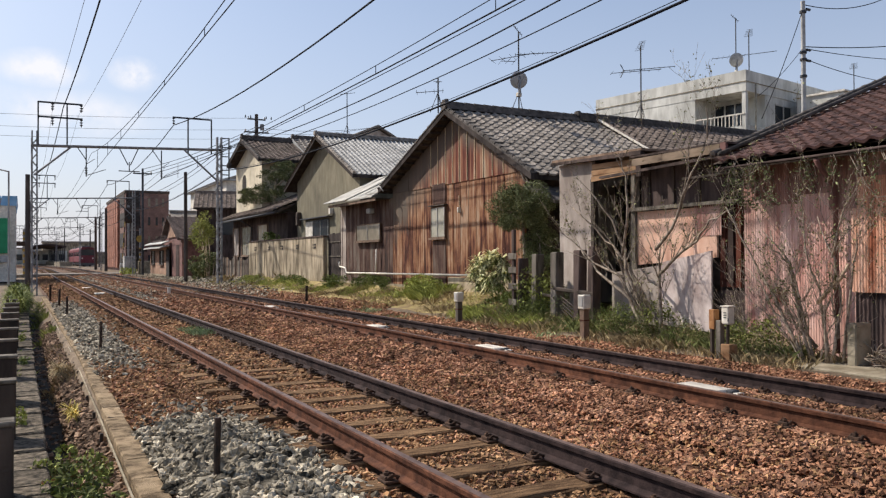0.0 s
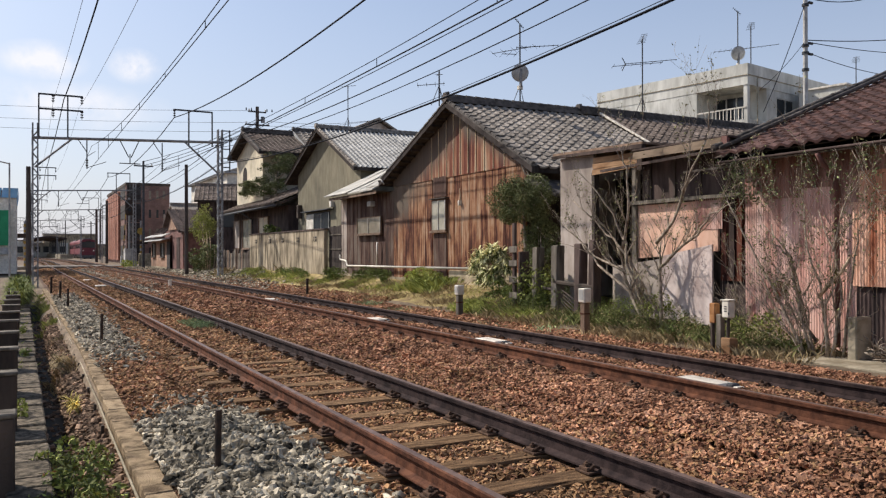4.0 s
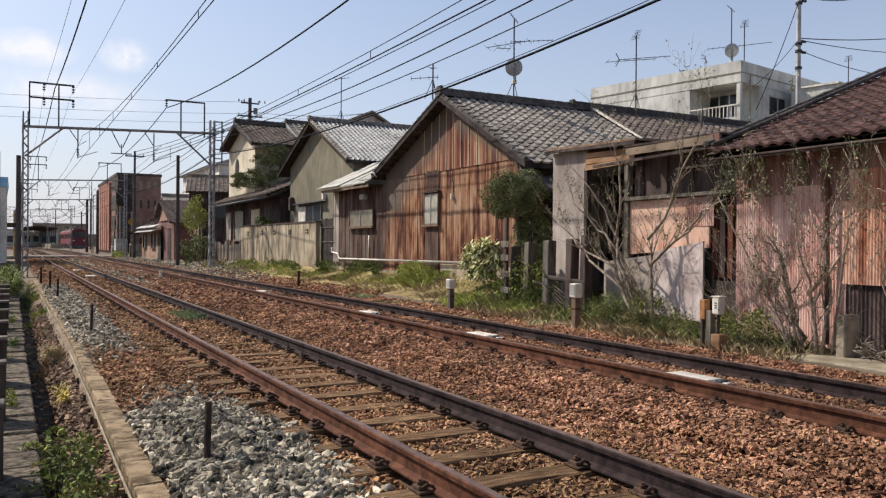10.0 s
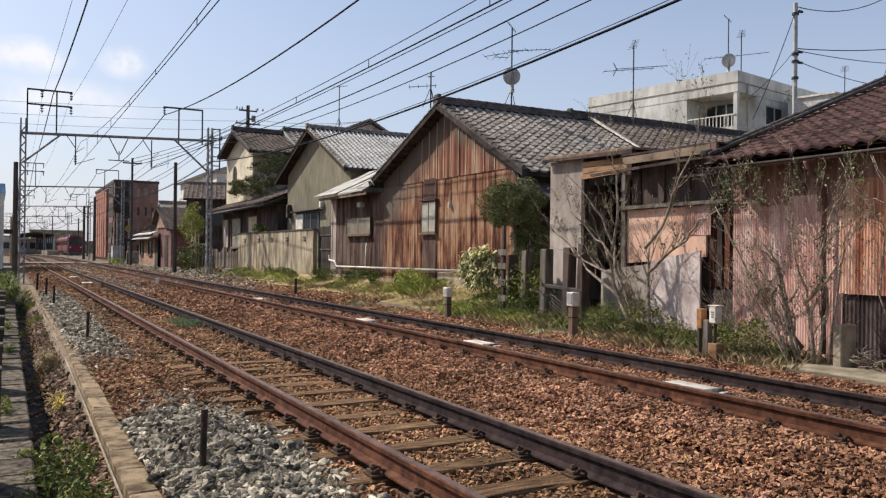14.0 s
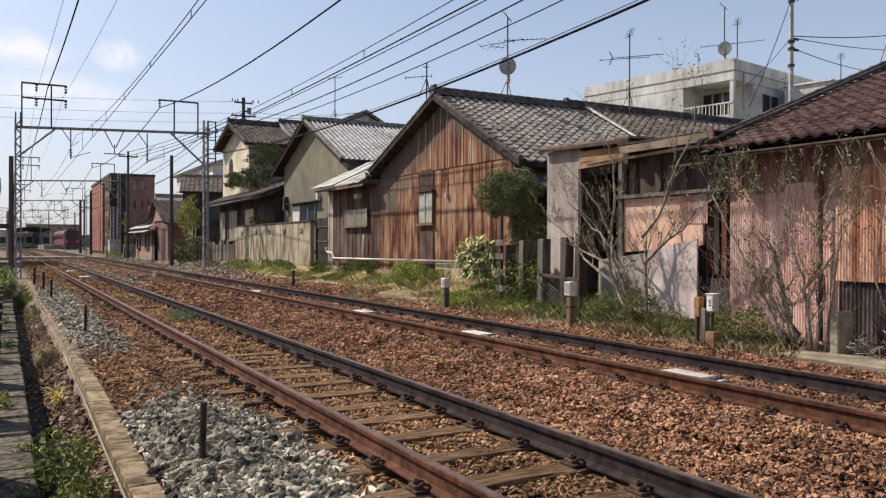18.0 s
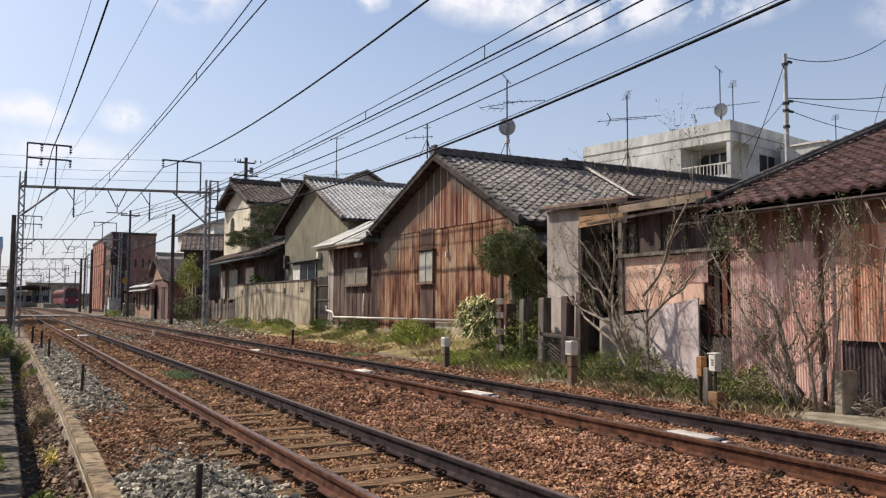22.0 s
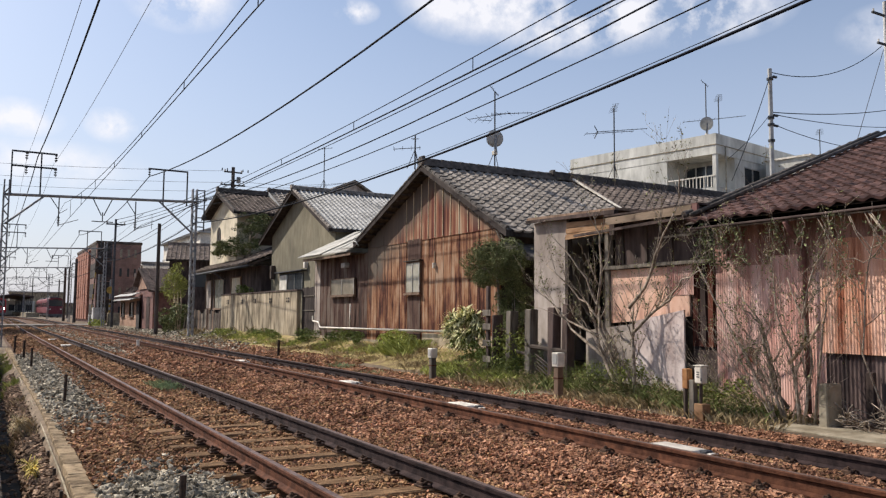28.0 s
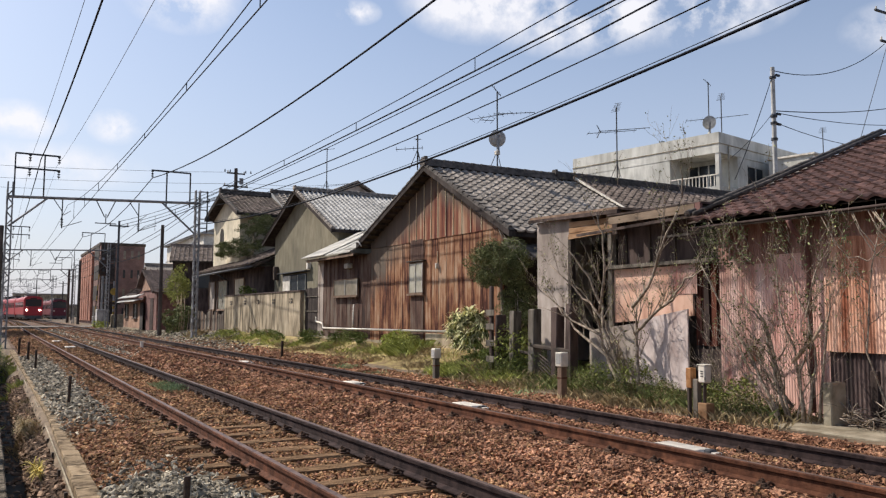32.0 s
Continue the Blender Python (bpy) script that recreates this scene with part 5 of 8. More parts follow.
def build_tower_house():
    X = 11.0
    th = thing("cream_tower_house", X, 43, 0.2, "house with cream upper storey, arched window and tiled lower roof", "house")
    yr, zr, slopes = 43.2, 7.95, (0.40, 0.32)
    yl, yh = 39.6, 46.6

    def top(y):
        return zr - 0.14 - abs(y - yr) * (slopes[0] if y < yr else slopes[1])
    part("upper_wall", prism([(40.85, 3.6), (46.4, 3.6), (46.4, top(46.4)), (yr, zr - 0.14), (40.85, top(40.85))], "x", X + 0.08, 20), M_CREAM, th, "cream plaster upper wall")
    gable_roof(th, X - 0.42, 20.5, yr, zr, yl, yh, slopes)
    verge(th, X - 0.42, yr, zr, yl, yh, slopes, 0.16, M_TILE_DARK)
    sl = slopes[0]
    nv = int((yr - yl) * math.hypot(1, sl) / 0.3)
    tile_roof(th, (X - 0.3, yl, zr - (yr - yl) * sl), (1, 0, 0), (0, 1, sl), 38, int(nv * 1.25), 0.243, 0.24, M_TILE_OLD, 150, near=lambda p: p.x, amp=0.036)
    ridge_cap(th, X - 0.4, 20.4, yr, zr + 0.05, M_TILE_DARK, 0.22)
    # arched window
    arch = [(44.5 + 0.42 * math.cos(a), 5.75 + 0.42 * math.sin(a)) for a in [math.pi * k / 10 for k in range(11)]] + [(44.08, 4.8), (44.92, 4.8)]
    w = part("arched_window", prism(arch, "x", X + 0.06, X + 0.12), M_DARK, th, "narrow arched window")
    part("window_bar", box(X + 0.04, X + 0.06, 44.48, 44.52, 4.8, 6.15), M_DARKWOOD, w)
    for z in (5.05, 5.4, 5.75):
        part("window_bar", box(X + 0.042, X + 0.059, 44.1, 44.9, z, z + 0.04), M_DARKWOOD, w)
    # lower storey, dark wood, with its own roof towards the track
    part("lower_wall", box(X - 0.15, 20, 35.6, 46.2, 0.1, 3.6), M_SOOT, th, "dark brown boarded lower wall")
    ex, ez, s2 = X - 0.85, 3.62, 0.42
    part("lower_roof_slab", prism([(ex, ez), (14.2, ez + (14.2 - ex) * s2), (14.2, ez + (14.2 - ex) * s2 - 0.12), (ex, ez - 0.12)], "y", 35.2, 46.5), M_DARKWOOD, th)
    tile_roof(th, (ex - 0.05, 46.5, ez), (0, -1, 0), (1, 0, s2), 46, 16, 0.2435, 0.244, M_TILE_OLD, 200, "lower_roof_tile", near=lambda p: p.y, amp=0.05)
    tubes("gutter", [([(ex - 0.06, 35.2, ez - 0.1), (ex - 0.06, 46.5, ez - 0.1)], 0.06)], M_STEELDARK, th, "", 6)
    tubes("down_pipe", [([(ex - 0.05, 41.5, ez - 0.15), (X - 0.3, 41.5, 3.1), (X - 0.3, 41.5, 0.4)], 0.045)], M_STEELDARK, th, "", 6)
    for y0, y1, mt in ((42.0, 44.0, M_GLASS_MILK), (38.8, 40.6, M_CREAM), (44.6, 46.0, M_GREYBOARD)):
        window_unit(th, y0, y1, 1.6, 3.2, X - 0.16, M_BROWNWOOD, mt, 2)
    fence = thing("board_fence", 10.0, 43, 0.1, "uneven dark brown board fence below the tiled roof", "fence")
    random.seed(77)
    y = 38.9
    while y < 47:
        w = random.uniform(0.22, 0.4)
        part("board", box(10.0 + random.uniform(-0.02, 0.02), 10.06, y, y + w - 0.02, 0.05, 1.5 + random.uniform(-0.18, 0.12)), random.choice((M_BROWNWOOD, M_DARKWOOD, M_DARKWOOD, M_GREYWOOD)), fence)
        y += w
    for z in (0.6, 1.2):
        part("fence_rail", box(10.06, 10.12, 38.9, 47.0, z, z + 0.08), M_DARKWOOD, fence)


build_garden_wall()
build_beige_house()
build_tower_house()


def build_concrete_block():
    X, Y = 34.75, 30.1
    th = thing("concrete_apartment_block", X, Y, 0, "pale weathered concrete apartment block with a flat roof", "building")
    zt = 11.6
    part("wall", box(X + 0.02, X + 11.7, Y + 0.02, Y + 10.4, 0, 8.6), M_BLOCKLIGHT, th)
    part("upper_wall", box(X + 2.0, X + 11.7, Y + 0.02, Y + 10.4, 8.6, 10.5), M_BLOCKLIGHT, th)
    part("upper_wall", box(X, X + 2.0, Y + 3.16, Y + 10.4, 8.6, 10.5), M_BLOCKLIGHT, th)
    part("parapet", box(X - 0.02, X + 11.75, Y - 0.02, Y + 10.5, 10.45, zt), M_BLOCKLIGHT, th, "deep stained concrete parapet")
    part("parapet_line", box(X - 0.05, X + 11.8, Y - 0.05, Y + 10.53, 10.95, 11.0), M_CONC, th)
    part("corner_post", box(X + 0.02, X + 0.25, Y + 0.02, Y + 0.25, 8.6, 10.45), M_BLOCKLIGHT, th)
    w = part("balcony_window", box(X + 1.9, X + 1.98, Y + 1.1, Y + 3.1, 8.7, 10.2), M_GLASS, th)
    for i in range(4):
        part("window_bar", box(X + 1.86, X + 1.9, Y + 1.1 + i * 0.65, Y + 1.18 + i * 0.65, 8.7, 10.2), M_ALU, w)
    b = part("balcony_rail", box(X - 0.02, X + 0.03, Y + 0.1, Y + 3.1, 9.2, 9.27), M_WHITE, th, "white metal balcony railing")
    for i in range(11):
        part("baluster", box(X - 0.01, X + 0.02, Y + 0.3 + i * 0.23, Y + 0.34 + i * 0.23, 8.6, 9.2), M_WHITE, b)
    for x0, x1 in ((3.1, 4.75), (6.85, 8.9)):
        w = part("window", box(X + x0, X + x1, Y - 0.01, Y + 0.06, 8.3, 10.0), M_GLASS, th)
        part("window_frame", box(X + x0 - 0.08, X + x1 + 0.08, Y - 0.04, Y - 0.01, 8.2, 8.3), M_ALU, w)
        part("window_frame", box(X + (x0 + x1) / 2 - 0.05, X + (x0 + x1) / 2 + 0.05, Y - 0.04, Y - 0.01, 8.3, 10.0), M_ALU, w)
        part("window_frame", box(X + x0 - 0.08, X + x1 + 0.08, Y - 0.04, Y - 0.01, 10.0, 10.08), M_ALU, w)
    for xx, yy in ((0.8, -0.12), (6.1, -0.12)):
        tubes("down_pipe", [([(X + xx, Y + yy, 0), (X + xx, Y + yy, 10.9)], 0.05)], M_CONC, th, "", 6)
    th.rotation_euler = (0, 0, radians(10.5))
    part("low_wing", box(X + 4.4, X + 16, Y - 3.2, Y - 0.6, 0, 10.45), M_BLOCKLIGHT, th, "lower pale wing")
    part("wing_coping", box(X + 4.3, X + 16.1, Y - 3.3, Y - 0.5, 10.45, 10.55), M_WHITE, th)


build_concrete_block()


def build_brick_building():
    th = thing("brick_building", 10.4, 95, 0, "four-storey brown brick building with a pale striped flank", "building")
    x0, x1, y0, y1, z = 10.3, 14.95, 95.0, 117.0, 8.95
    part("wall", box(x0, x1, y0, y1, 0, z), M_BRICK, th)
    part("parapet", box(x0 - 0.08, x1 + 0.08, y0 - 0.08, y1 + 0.08, z, z + 0.3), M_DARKWOOD, th)
    for i in range(6):
        part("flank_panel", box(x0 - 0.25, x0, y0 + 6 + i * 2.6, y0 + 8.0 + i * 2.6, 0.5, z - 0.4), M_BRICK_PALE, th, "pale orange brick panel")
    # flat near-black panels on the flank, coloured as the balconies' shade
    for k in range(4):
        part("balcony", box(x0 - 0.05, x0 + 0.02, y0 + 0.8, y0 + 5.4, 0.6 + k * 2.3, 2.2 + k * 2.3), M_DARK, th, "near-black panel painted as a shaded balcony recess")
    # the stair recess is a flat panel too, its shade put in the colour
    for k in range(4):
        rc = part("stair_recess", box(x0 + 0.1, x0 + 1.55, y0 - 0.03, y0 + 0.03, 0.4 + k * 2.2, 2.5 + k * 2.2), M_DARK, th, "near-black panel painted as the shaded stair recess")
        part("stair_rail", box(x0 + 0.1, x0 + 1.6, y0 - 0.15, y0 - 0.03, 0.5 + k * 2.2, 0.8 + k * 2.2), M_HUTROOF, rc)
    for k in range(4):
        for xx in (12.7, 13.5, 14.2):
            w = part("window", box(xx, xx + 0.24, y0 - 0.02, y0 + 0.05, 1.0 + k * 2.15, 1.95 + k * 2.15), M_GLASS_DULL if k % 2 else M_GLASS, th)
            part("window_frame", box(xx - 0.04, xx + 0.28, y0 - 0.05, y0 - 0.02, 0.95 + k * 2.15, 1.0 + k * 2.15), M_BRICK_PALE, w)
    part("roof_tank", box(x0 + 1.6, x0 + 2.6, y0 + 3, y0 + 5, z + 0.3, z + 0.55), M_DARKWOOD, th)


def build_hut():
    th = thing("level_crossing_hut", 9.1, 59, 0, "small brown trackside hut with a seamed metal roof and pale canopy", "hut")
    # gabled part, its gable towards the track
    part("side_wall", box(9.2, 10.8, 53.2, 58.4, 0.1, 2.95), M_HUTDARK, th, "maroon wall")
    part("door_panel", box(9.17, 9.2, 54.3, 55.5, 0.2, 2.4), M_HUTROOF, th)
    part("gable_panel", prism([(54.6, 2.95), (58.7, 2.95), (57.2, 4.2)], "x", 9.12, 9.2), M_HUT, th, "tan boarded gable")
    yr, zr, yl, yh = 57.2, 4.4, 52.9, 59.4
    for ye, ze in ((yl, 2.78), (yh, 3.25)):
        part("roof", prism([(yr, zr), (ye, ze), (ye, ze - 0.1), (yr, zr - 0.1)], "x", 8.85, 10.95), M_HUTROOF, th, "dark seamed metal roof")
        for k in range(5):
            x0 = 8.9 + k * 0.48
            part("roof_seam", prism([(yr, zr + 0.06), (ye, ze + 0.06), (ye, ze), (yr, zr)], "x", x0, x0 + 0.05), M_SOOT, th)
    # low annex with two windows
    part("front_wall", box(9.05, 10.6, 58.42, 66.4, 0.1, 2.35), M_HUT, th, "tan boarded wall")
    # the door isn't open: a near-black panel paints the shade inside it
    part("doorway", box(9.02, 9.06, 57.3, 58.5, 0.15, 2.15), M_DARK, th, "near-black panel painted as the shaded doorway")
    part("plinth", box(8.98, 9.05, 58.6, 66.4, 0.05, 0.35), M_CONC, th)
    for z, out in ((2.26, 0.62), (2.56, 0.48)):
        part("canopy", prism([(9.05 - out, z), (9.1, z + 0.2), (9.1, z + 0.14), (9.05 - out, z - 0.05)], "y", 57.4, 66.9), M_POLE, th, "pale sloping canopy")
    part("roof", prism([(9.0, 2.82), (10.7, 4.15), (10.7, 4.05), (9.0, 2.72)], "y", 60.0, 65.0), M_HUTROOF, th)
    for k in range(6):
        part("roof_seam", prism([(9.0, 2.88), (10.7, 4.21), (10.7, 4.15), (9.0, 2.82)], "y", 60.2 + k * 0.85, 60.3 + k * 0.85), M_SOOT, th)
    part("roof_box", box(9.5, 9.9, 62.4, 63.2, 3.4, 4.3), M_HUTROOF, th)
    for y in (59.7, 63.9):
        window_unit(th, y, y + 1.7, 1.05, 2.1, 9.05, M_DARKWOOD, M_GLASS, 2)


def build_back_houses():
    specs = [((13.3, 19, 78, 90, 6.1), M_HUTDARK, M_TILE, "low grey-roofed building by the crossing")]
    for (x0, x1, y0, y1, z), wm, rm, label in specs:
        th = thing("background_house", (x0 + x1) / 2, (y0 + y1) / 2, 0, label, "house")
        zr, yr = z, (y0 + y1) / 2
        ze = z - (y1 - y0) / 2 * 0.4
        part("wall", prism([(y0 + 0.4, 0), (y1 - 0.4, 0), (y1 - 0.4, ze), (yr, zr - 0.1), (y0 + 0.4, ze)], "x", x0 + 0.3, x1 - 0.3), wm, th)
        for ye in (y0, y1):
            part("roof", prism([(yr, zr + 0.15), (ye, ze), (ye, ze - 0.15), (yr, zr)], "x", x0, x1), rm, th)
        part("ridge", box(x0 - 0.05, x1 + 0.05, yr - 0.15, yr + 0.15, zr + 0.1, zr + 0.35), rm, th)
        part("window", box(x0 + 0.27, x0 + 0.31, yr - 1.2, yr + 1.2, ze - 1.6, ze - 0.4), M_GLASS, th)
    # gable house behind the silver roof, its ridge running away from the track
    th = thing("background_house", 19.8, 50, 0, "grey gabled house behind the silver tiled roof", "house")
    part("wall", prism([(17.3, 0), (21.6, 0), (21.6, 8.7), (19.85, 9.66), (17.3, 8.6)], "y", 46.1, 53), M_GREYBOARD, th, "grey boarded gable wall")
    for xe, sl in ((16.6, 0.44), (22.1, 0.56)):
        ze = 9.87 - abs(xe - 19.85) * sl
        part("roof_slab", prism([(19.85, 9.87), (xe, ze), (xe, ze - 0.12), (19.85, 9.75)], "y", 45.8, 53.4), M_TILE, th, "grey tiled roof slab")
    part("window", box(19.3, 20.4, 46.04, 46.12, 7.2, 8.2), M_GLASS, th)
    # tiled roof between the cream house and the silver roof
    th = thing("background_house", 15.5, 43, 0, "small house with a grey tiled roof and pale verge", "house")
    part("wall", prism([(39.6, 0), (46.4, 0), (46.4, 6.4), (43.2, 7.9), (39.6, 6.3)], "x", 13.75, 19.4), M_BEIGE, th, "beige plaster wall")
    for ye in (39.2, 46.8):
        ze = 8.2 - abs(ye - 43.2) * 0.5
        part("roof_slab", prism([(43.2, 8.2), (ye, ze), (ye, ze - 0.14), (43.2, 8.06)], "x", 13.45, 19.6), M_TILE, th, "grey tiled roof slab")
        part("verge_board", prism([(43.2, 8.23), (ye, ze + 0.03), (ye, ze - 0.16), (43.2, 8.04)], "x", 13.41, 13.45), M_POLE, th, "pale verge board")
    tile_roof(th, (13.5, 39.2, 6.21), (1, 0, 0), (0, 1, 0.5), 18, 14, 0.33, 0.31, M_TILE, 0, amp=0.05)
    ridge_cap(th, 13.45, 19.6, 43.2, 8.24, M_TILE_DARK, 0.17)
    # low wooden house with a broad roof, standing askew to the tracks
    hx, hy = 12.0, 64.5
    th = thing("background_house", hx, hy, 0, "low brown wooden house with a broad dark tiled roof", "house")
    part("wall", box(hx + 0.25, hx + 8, hy + 0.5, hy + 7.5, 0, 5.55), M_SOOT, th, "dark brown boarded wall")
    part("roof_slab", prism([(hy, 5.5), (hy + 4.0, 6.98), (hy + 8.0, 5.5), (hy + 8.0, 5.38), (hy + 4.0, 6.84), (hy, 5.38)], "x", hx, hx + 8.4), M_DARKWOOD, th)
    tile_roof(th, (hx, hy - 0.05, 5.52), (1, 0, 0), (0, 1, 0.37), 23, 11, 0.36, 0.38, M_TILE_OLD, 0, amp=0.05)
    part("ridge", box(hx - 0.05, hx + 8.4, hy + 3.85, hy + 4.15, 6.93, 7.2), M_TILE_OLD, th)
    part("window", box(hx + 2.0, hx + 3.6, hy + 0.45, hy + 0.51, 3.4, 4.6), M_GLASS, th)
    th.rotation_euler = (0, 0, radians(-13))
    # white two-storey house behind it
    th = thing("background_house", 20.5, 84, 0, "white two-storey house with a grey hipped roof behind the old roofs", "house")
    part("wall", box(17.2, 24, 76, 94, 0, 8.9), M_WHITE, th, "white wall")
    part("eave", box(16.8, 24.4, 75.6, 94.4, 8.9, 9.05), M_POLE, th, "grey eave")
    part("roof", prism([(16.7, 9.05), (20.6, 10.3), (24.5, 9.05)], "y", 77.5, 94.5), M_TILE, th)
    part("balcony_rail", box(16.7, 16.8, 80, 92, 7.0, 7.15), M_POLE, th)
    for y0 in (79, 84, 89):
        w = part("window", box(17.16, 17.22, y0, y0 + 1.6, 7.4, 8.4), M_GLASS, th)
        part("window_frame", box(17.13, 17.16, y0 - 0.08, y0 + 1.68, 8.4, 8.5), M_ALU, w)


build_brick_building()
build_hut()
build_back_houses()

# ---- railway furniture ----
def lattice_mast(th, x, y, z0, z1, w=0.25, name="lattice_mast"):
    m = part(name, box(x - w / 2, x - w / 2 + 0.06, y - w / 2, y - w / 2 + 0.06, z0, z1), M_STEEL, th, "grey riveted lattice mast")
    for sx, sy in ((1, -1), (-1, 1), (1, 1)):
        cx, cy = x + sx * (w / 2 - 0.03), y + sy * (w / 2 - 0.03)
        part("mast_angle", box(cx - 0.03, cx + 0.03, cy - 0.03, cy + 0.03, z0, z1), M_STEEL, m)
    n = int((z1 - z0) / 0.32)
    for i in range(n):
        a, b = z0 + i * 0.32, z0 + (i + 1) * 0.32
        s = 1 if i % 2 else -1
        for yy in (y - w / 2, y + w / 2):
            part("lacing_bar", rod((x - s * w / 2, yy, a), (x + s * w / 2, yy, b), 0.018, 4), M_STEEL, m)
        part("lacing_bar", rod((x - w / 2, y - s * w / 2, a), (x - w / 2, y + s * w / 2, b), 0.018, 4), M_STEEL, m)
    return m


def insulator(th, x, y, z, n=3, down=True):
    bm = bmesh.new()
    for i in range(n):
        rod((x, y, z - i * 0.11), (x, y, z - i * 0.11 - 0.05), 0.07, 8, 0.04, bm=bm)
    rod((x, y, z + 0.06), (x, y, z - n * 0.11), 0.015, 5, bm=bm)
    part("insulator", bm, M_STEELDARK, th, "dark disc insulator")


def build_portal(y=38.6):
    th = thing("catenary_portal", 4.4, y, 0, "grey steel catenary portal over the double track", "catenary portal", "catenary portals")
    lattice_mast(th, 0.50, y, -0.3, 7.05)
    lattice_mast(th, 8.4, y, 0.0, 7.3)
    part("cross_beam", rod((0.4, y, 6.42), (8.5, y, 6.70), 0.055, 8), M_STEEL, th, "grey steel cross beam")
    part("cross_beam", rod((0.4, y + 0.25, 6.42), (8.5, y + 0.25, 6.70), 0.04, 6), M_STEEL, th)
    for p, q in (((0.5, y, 5.15), (1.95, y, 6.45)), ((8.3, y, 5.2), (6.75, y, 6.62))):
        part("brace", rod(p, q, 0.045, 6), M_STEEL, th)
    # upper frames
    for x0, x1, zt, posts, bars in ((0.62, 2.4, 8.34, (0.64, 1.78), (8.34, 7.70)), (6.25, 8.05, 8.1, (6.95, 8.03), (8.1,))):
        for xx in posts:
            part("frame_post", box(xx - 0.03, xx + 0.03, y - 0.03, y + 0.03, 6.45, zt), M_STEELDARK, th)
        for zz in bars:
            part("frame_bar", box(x0, x1, y - 0.03, y + 0.03, zz - 0.035, zz + 0.035), M_STEELDARK, th)
    for xx, zz in ((1.2, 8.3), (2.35, 8.3), (1.2, 7.66), (2.35, 7.66), (6.3, 8.06)):
        insulator(th, xx, y, zz)
    # drop brackets for the contact lines
    for xx, s in ((2.55, 1), (5.75, 1)):
        part("drop_post", rod((xx, y, 6.5), (xx, y, 5.15), 0.028, 6), M_STEELDARK, th)
        part("drop_brace", rod((xx - 0.4, y, 6.5), (xx, y, 5.9), 0.02, 5), M_STEELDARK, th)
        part("steady_arm", rod((xx, y, 5.2), (xx + 0.8 * s, y, 5.5), 0.016, 5), M_STEELDARK, th)
        part("steady_arm", rod((xx, y, 5.7), (xx + 0.35 * s, y, 5.95), 0.014, 5), M_STEELDARK, th)
        insulator(th, xx, y, 5.55, 3)
    for a, b in (((3.9, y, 6.55), (4.3, y, 5.75)), ((4.75, y, 6.55), (4.4, y, 5.75)), ((4.35, y, 5.9), (4.35, y, 5.45)), ((3.9, y, 5.47), (4.8, y, 5.47))):
        part("hanger", rod(a, b, 0.024, 5), M_STEELDARK, th)
    # switch gear on the house-side mast
    for k in range(5):
        part("rung", rod((8.5, y, 5.5 + k * 0.44), (8.86, y, 5.5 + k * 0.44), 0.026, 4), M_STEELDARK, th)
        if k % 2:
            insulator(th, 8.93, y, 5.6 + k * 0.44, 2)
    part("side_post", rod((8.86, y, 5.3), (8.86, y, 7.3), 0.035, 5), M_STEELDARK, th)
    return th


portal = build_portal()
PORTAL_Y = [38.6, 72.0, 106.0, 141.0, 178.0, 215.0]
for py in PORTAL_Y[1:]:
    copy_thing(portal, pose(4.4 + bend(py), py, 0))


def wire(label, x, zmid, k, r, material=M_WIRE, ymid=17.0, sides=5, extra=()):
    """An overhead line that hangs in a shallow curve from portal to portal."""
    pts = [(x, yy, zmid + (yy - ymid) ** 2 * k) for yy in np.linspace(-8, 38.6, 22)]
    ztop = zmid + (38.6 - ymid) ** 2 * k
    for a, b in zip(PORTAL_Y, PORTAL_Y[1:]):
        half = (b - a) / 2
        for t in np.linspace(0, 1, 9)[1:]:
            yy = a + (b - a) * t
            sag = (ztop - zmid) * (half / 21.6) ** 2 * (1 - (2 * t - 1) ** 2)
            pts.append((x + bend(yy), yy, ztop - sag))
    v, f = tube(pts, r, sides)
    ob = raw("overhead_wire", [tuple(p) for p in v], f, material, None, "", True)
    return tagged(ob, label, "wire", "overhead wires along the track")


wire("thick black feeder cable strung between the portals", 1.62, 7.50, 0.0014, 0.022)
wire("thick black feeder cable strung between the portals", 6.3, 6.66, 0.0023, 0.022)
wire("thin grey wire high over the near track", 1.2, 6.75, 0.00087, 0.006, M_THINWIRE, 0)
wire("thin grey wire high over the near track", 2.25, 6.85, 0.0011, 0.006, M_THINWIRE, 8)
wire("thin messenger wire over the near track", 2.76, 5.35, 0.0020, 0.009, ymid=18.0)
wire("contact wire over the near track", 2.76, 5.24, 0.0, 0.010)
wire("thin messenger wire over the far track", 5.93, 5.08, 0.0013, 0.008, ymid=16)
wire("contact wire over the far track", 5.93, 4.93, 0.0006, 0.013, ymid=13)
wire("second contact wire over the far track", 6.02, 4.91, 0.0008, 0.008, ymid=13)
wire("black power cable beside the far track", 8.4, 5.86, 0.0021, 0.016, ymid=19)
wire("black power cable beside the far track", 8.4, 5.55, 0.0020, 0.012, ymid=17.4)
wire("thick black cable bundle beside the houses", 8.4, 4.87, 0.0021, 0.024, ymid=19)
wire("thin lashing wire above the cable bundle", 8.4, 4.93, 0.0021, 0.007, ymid=19)
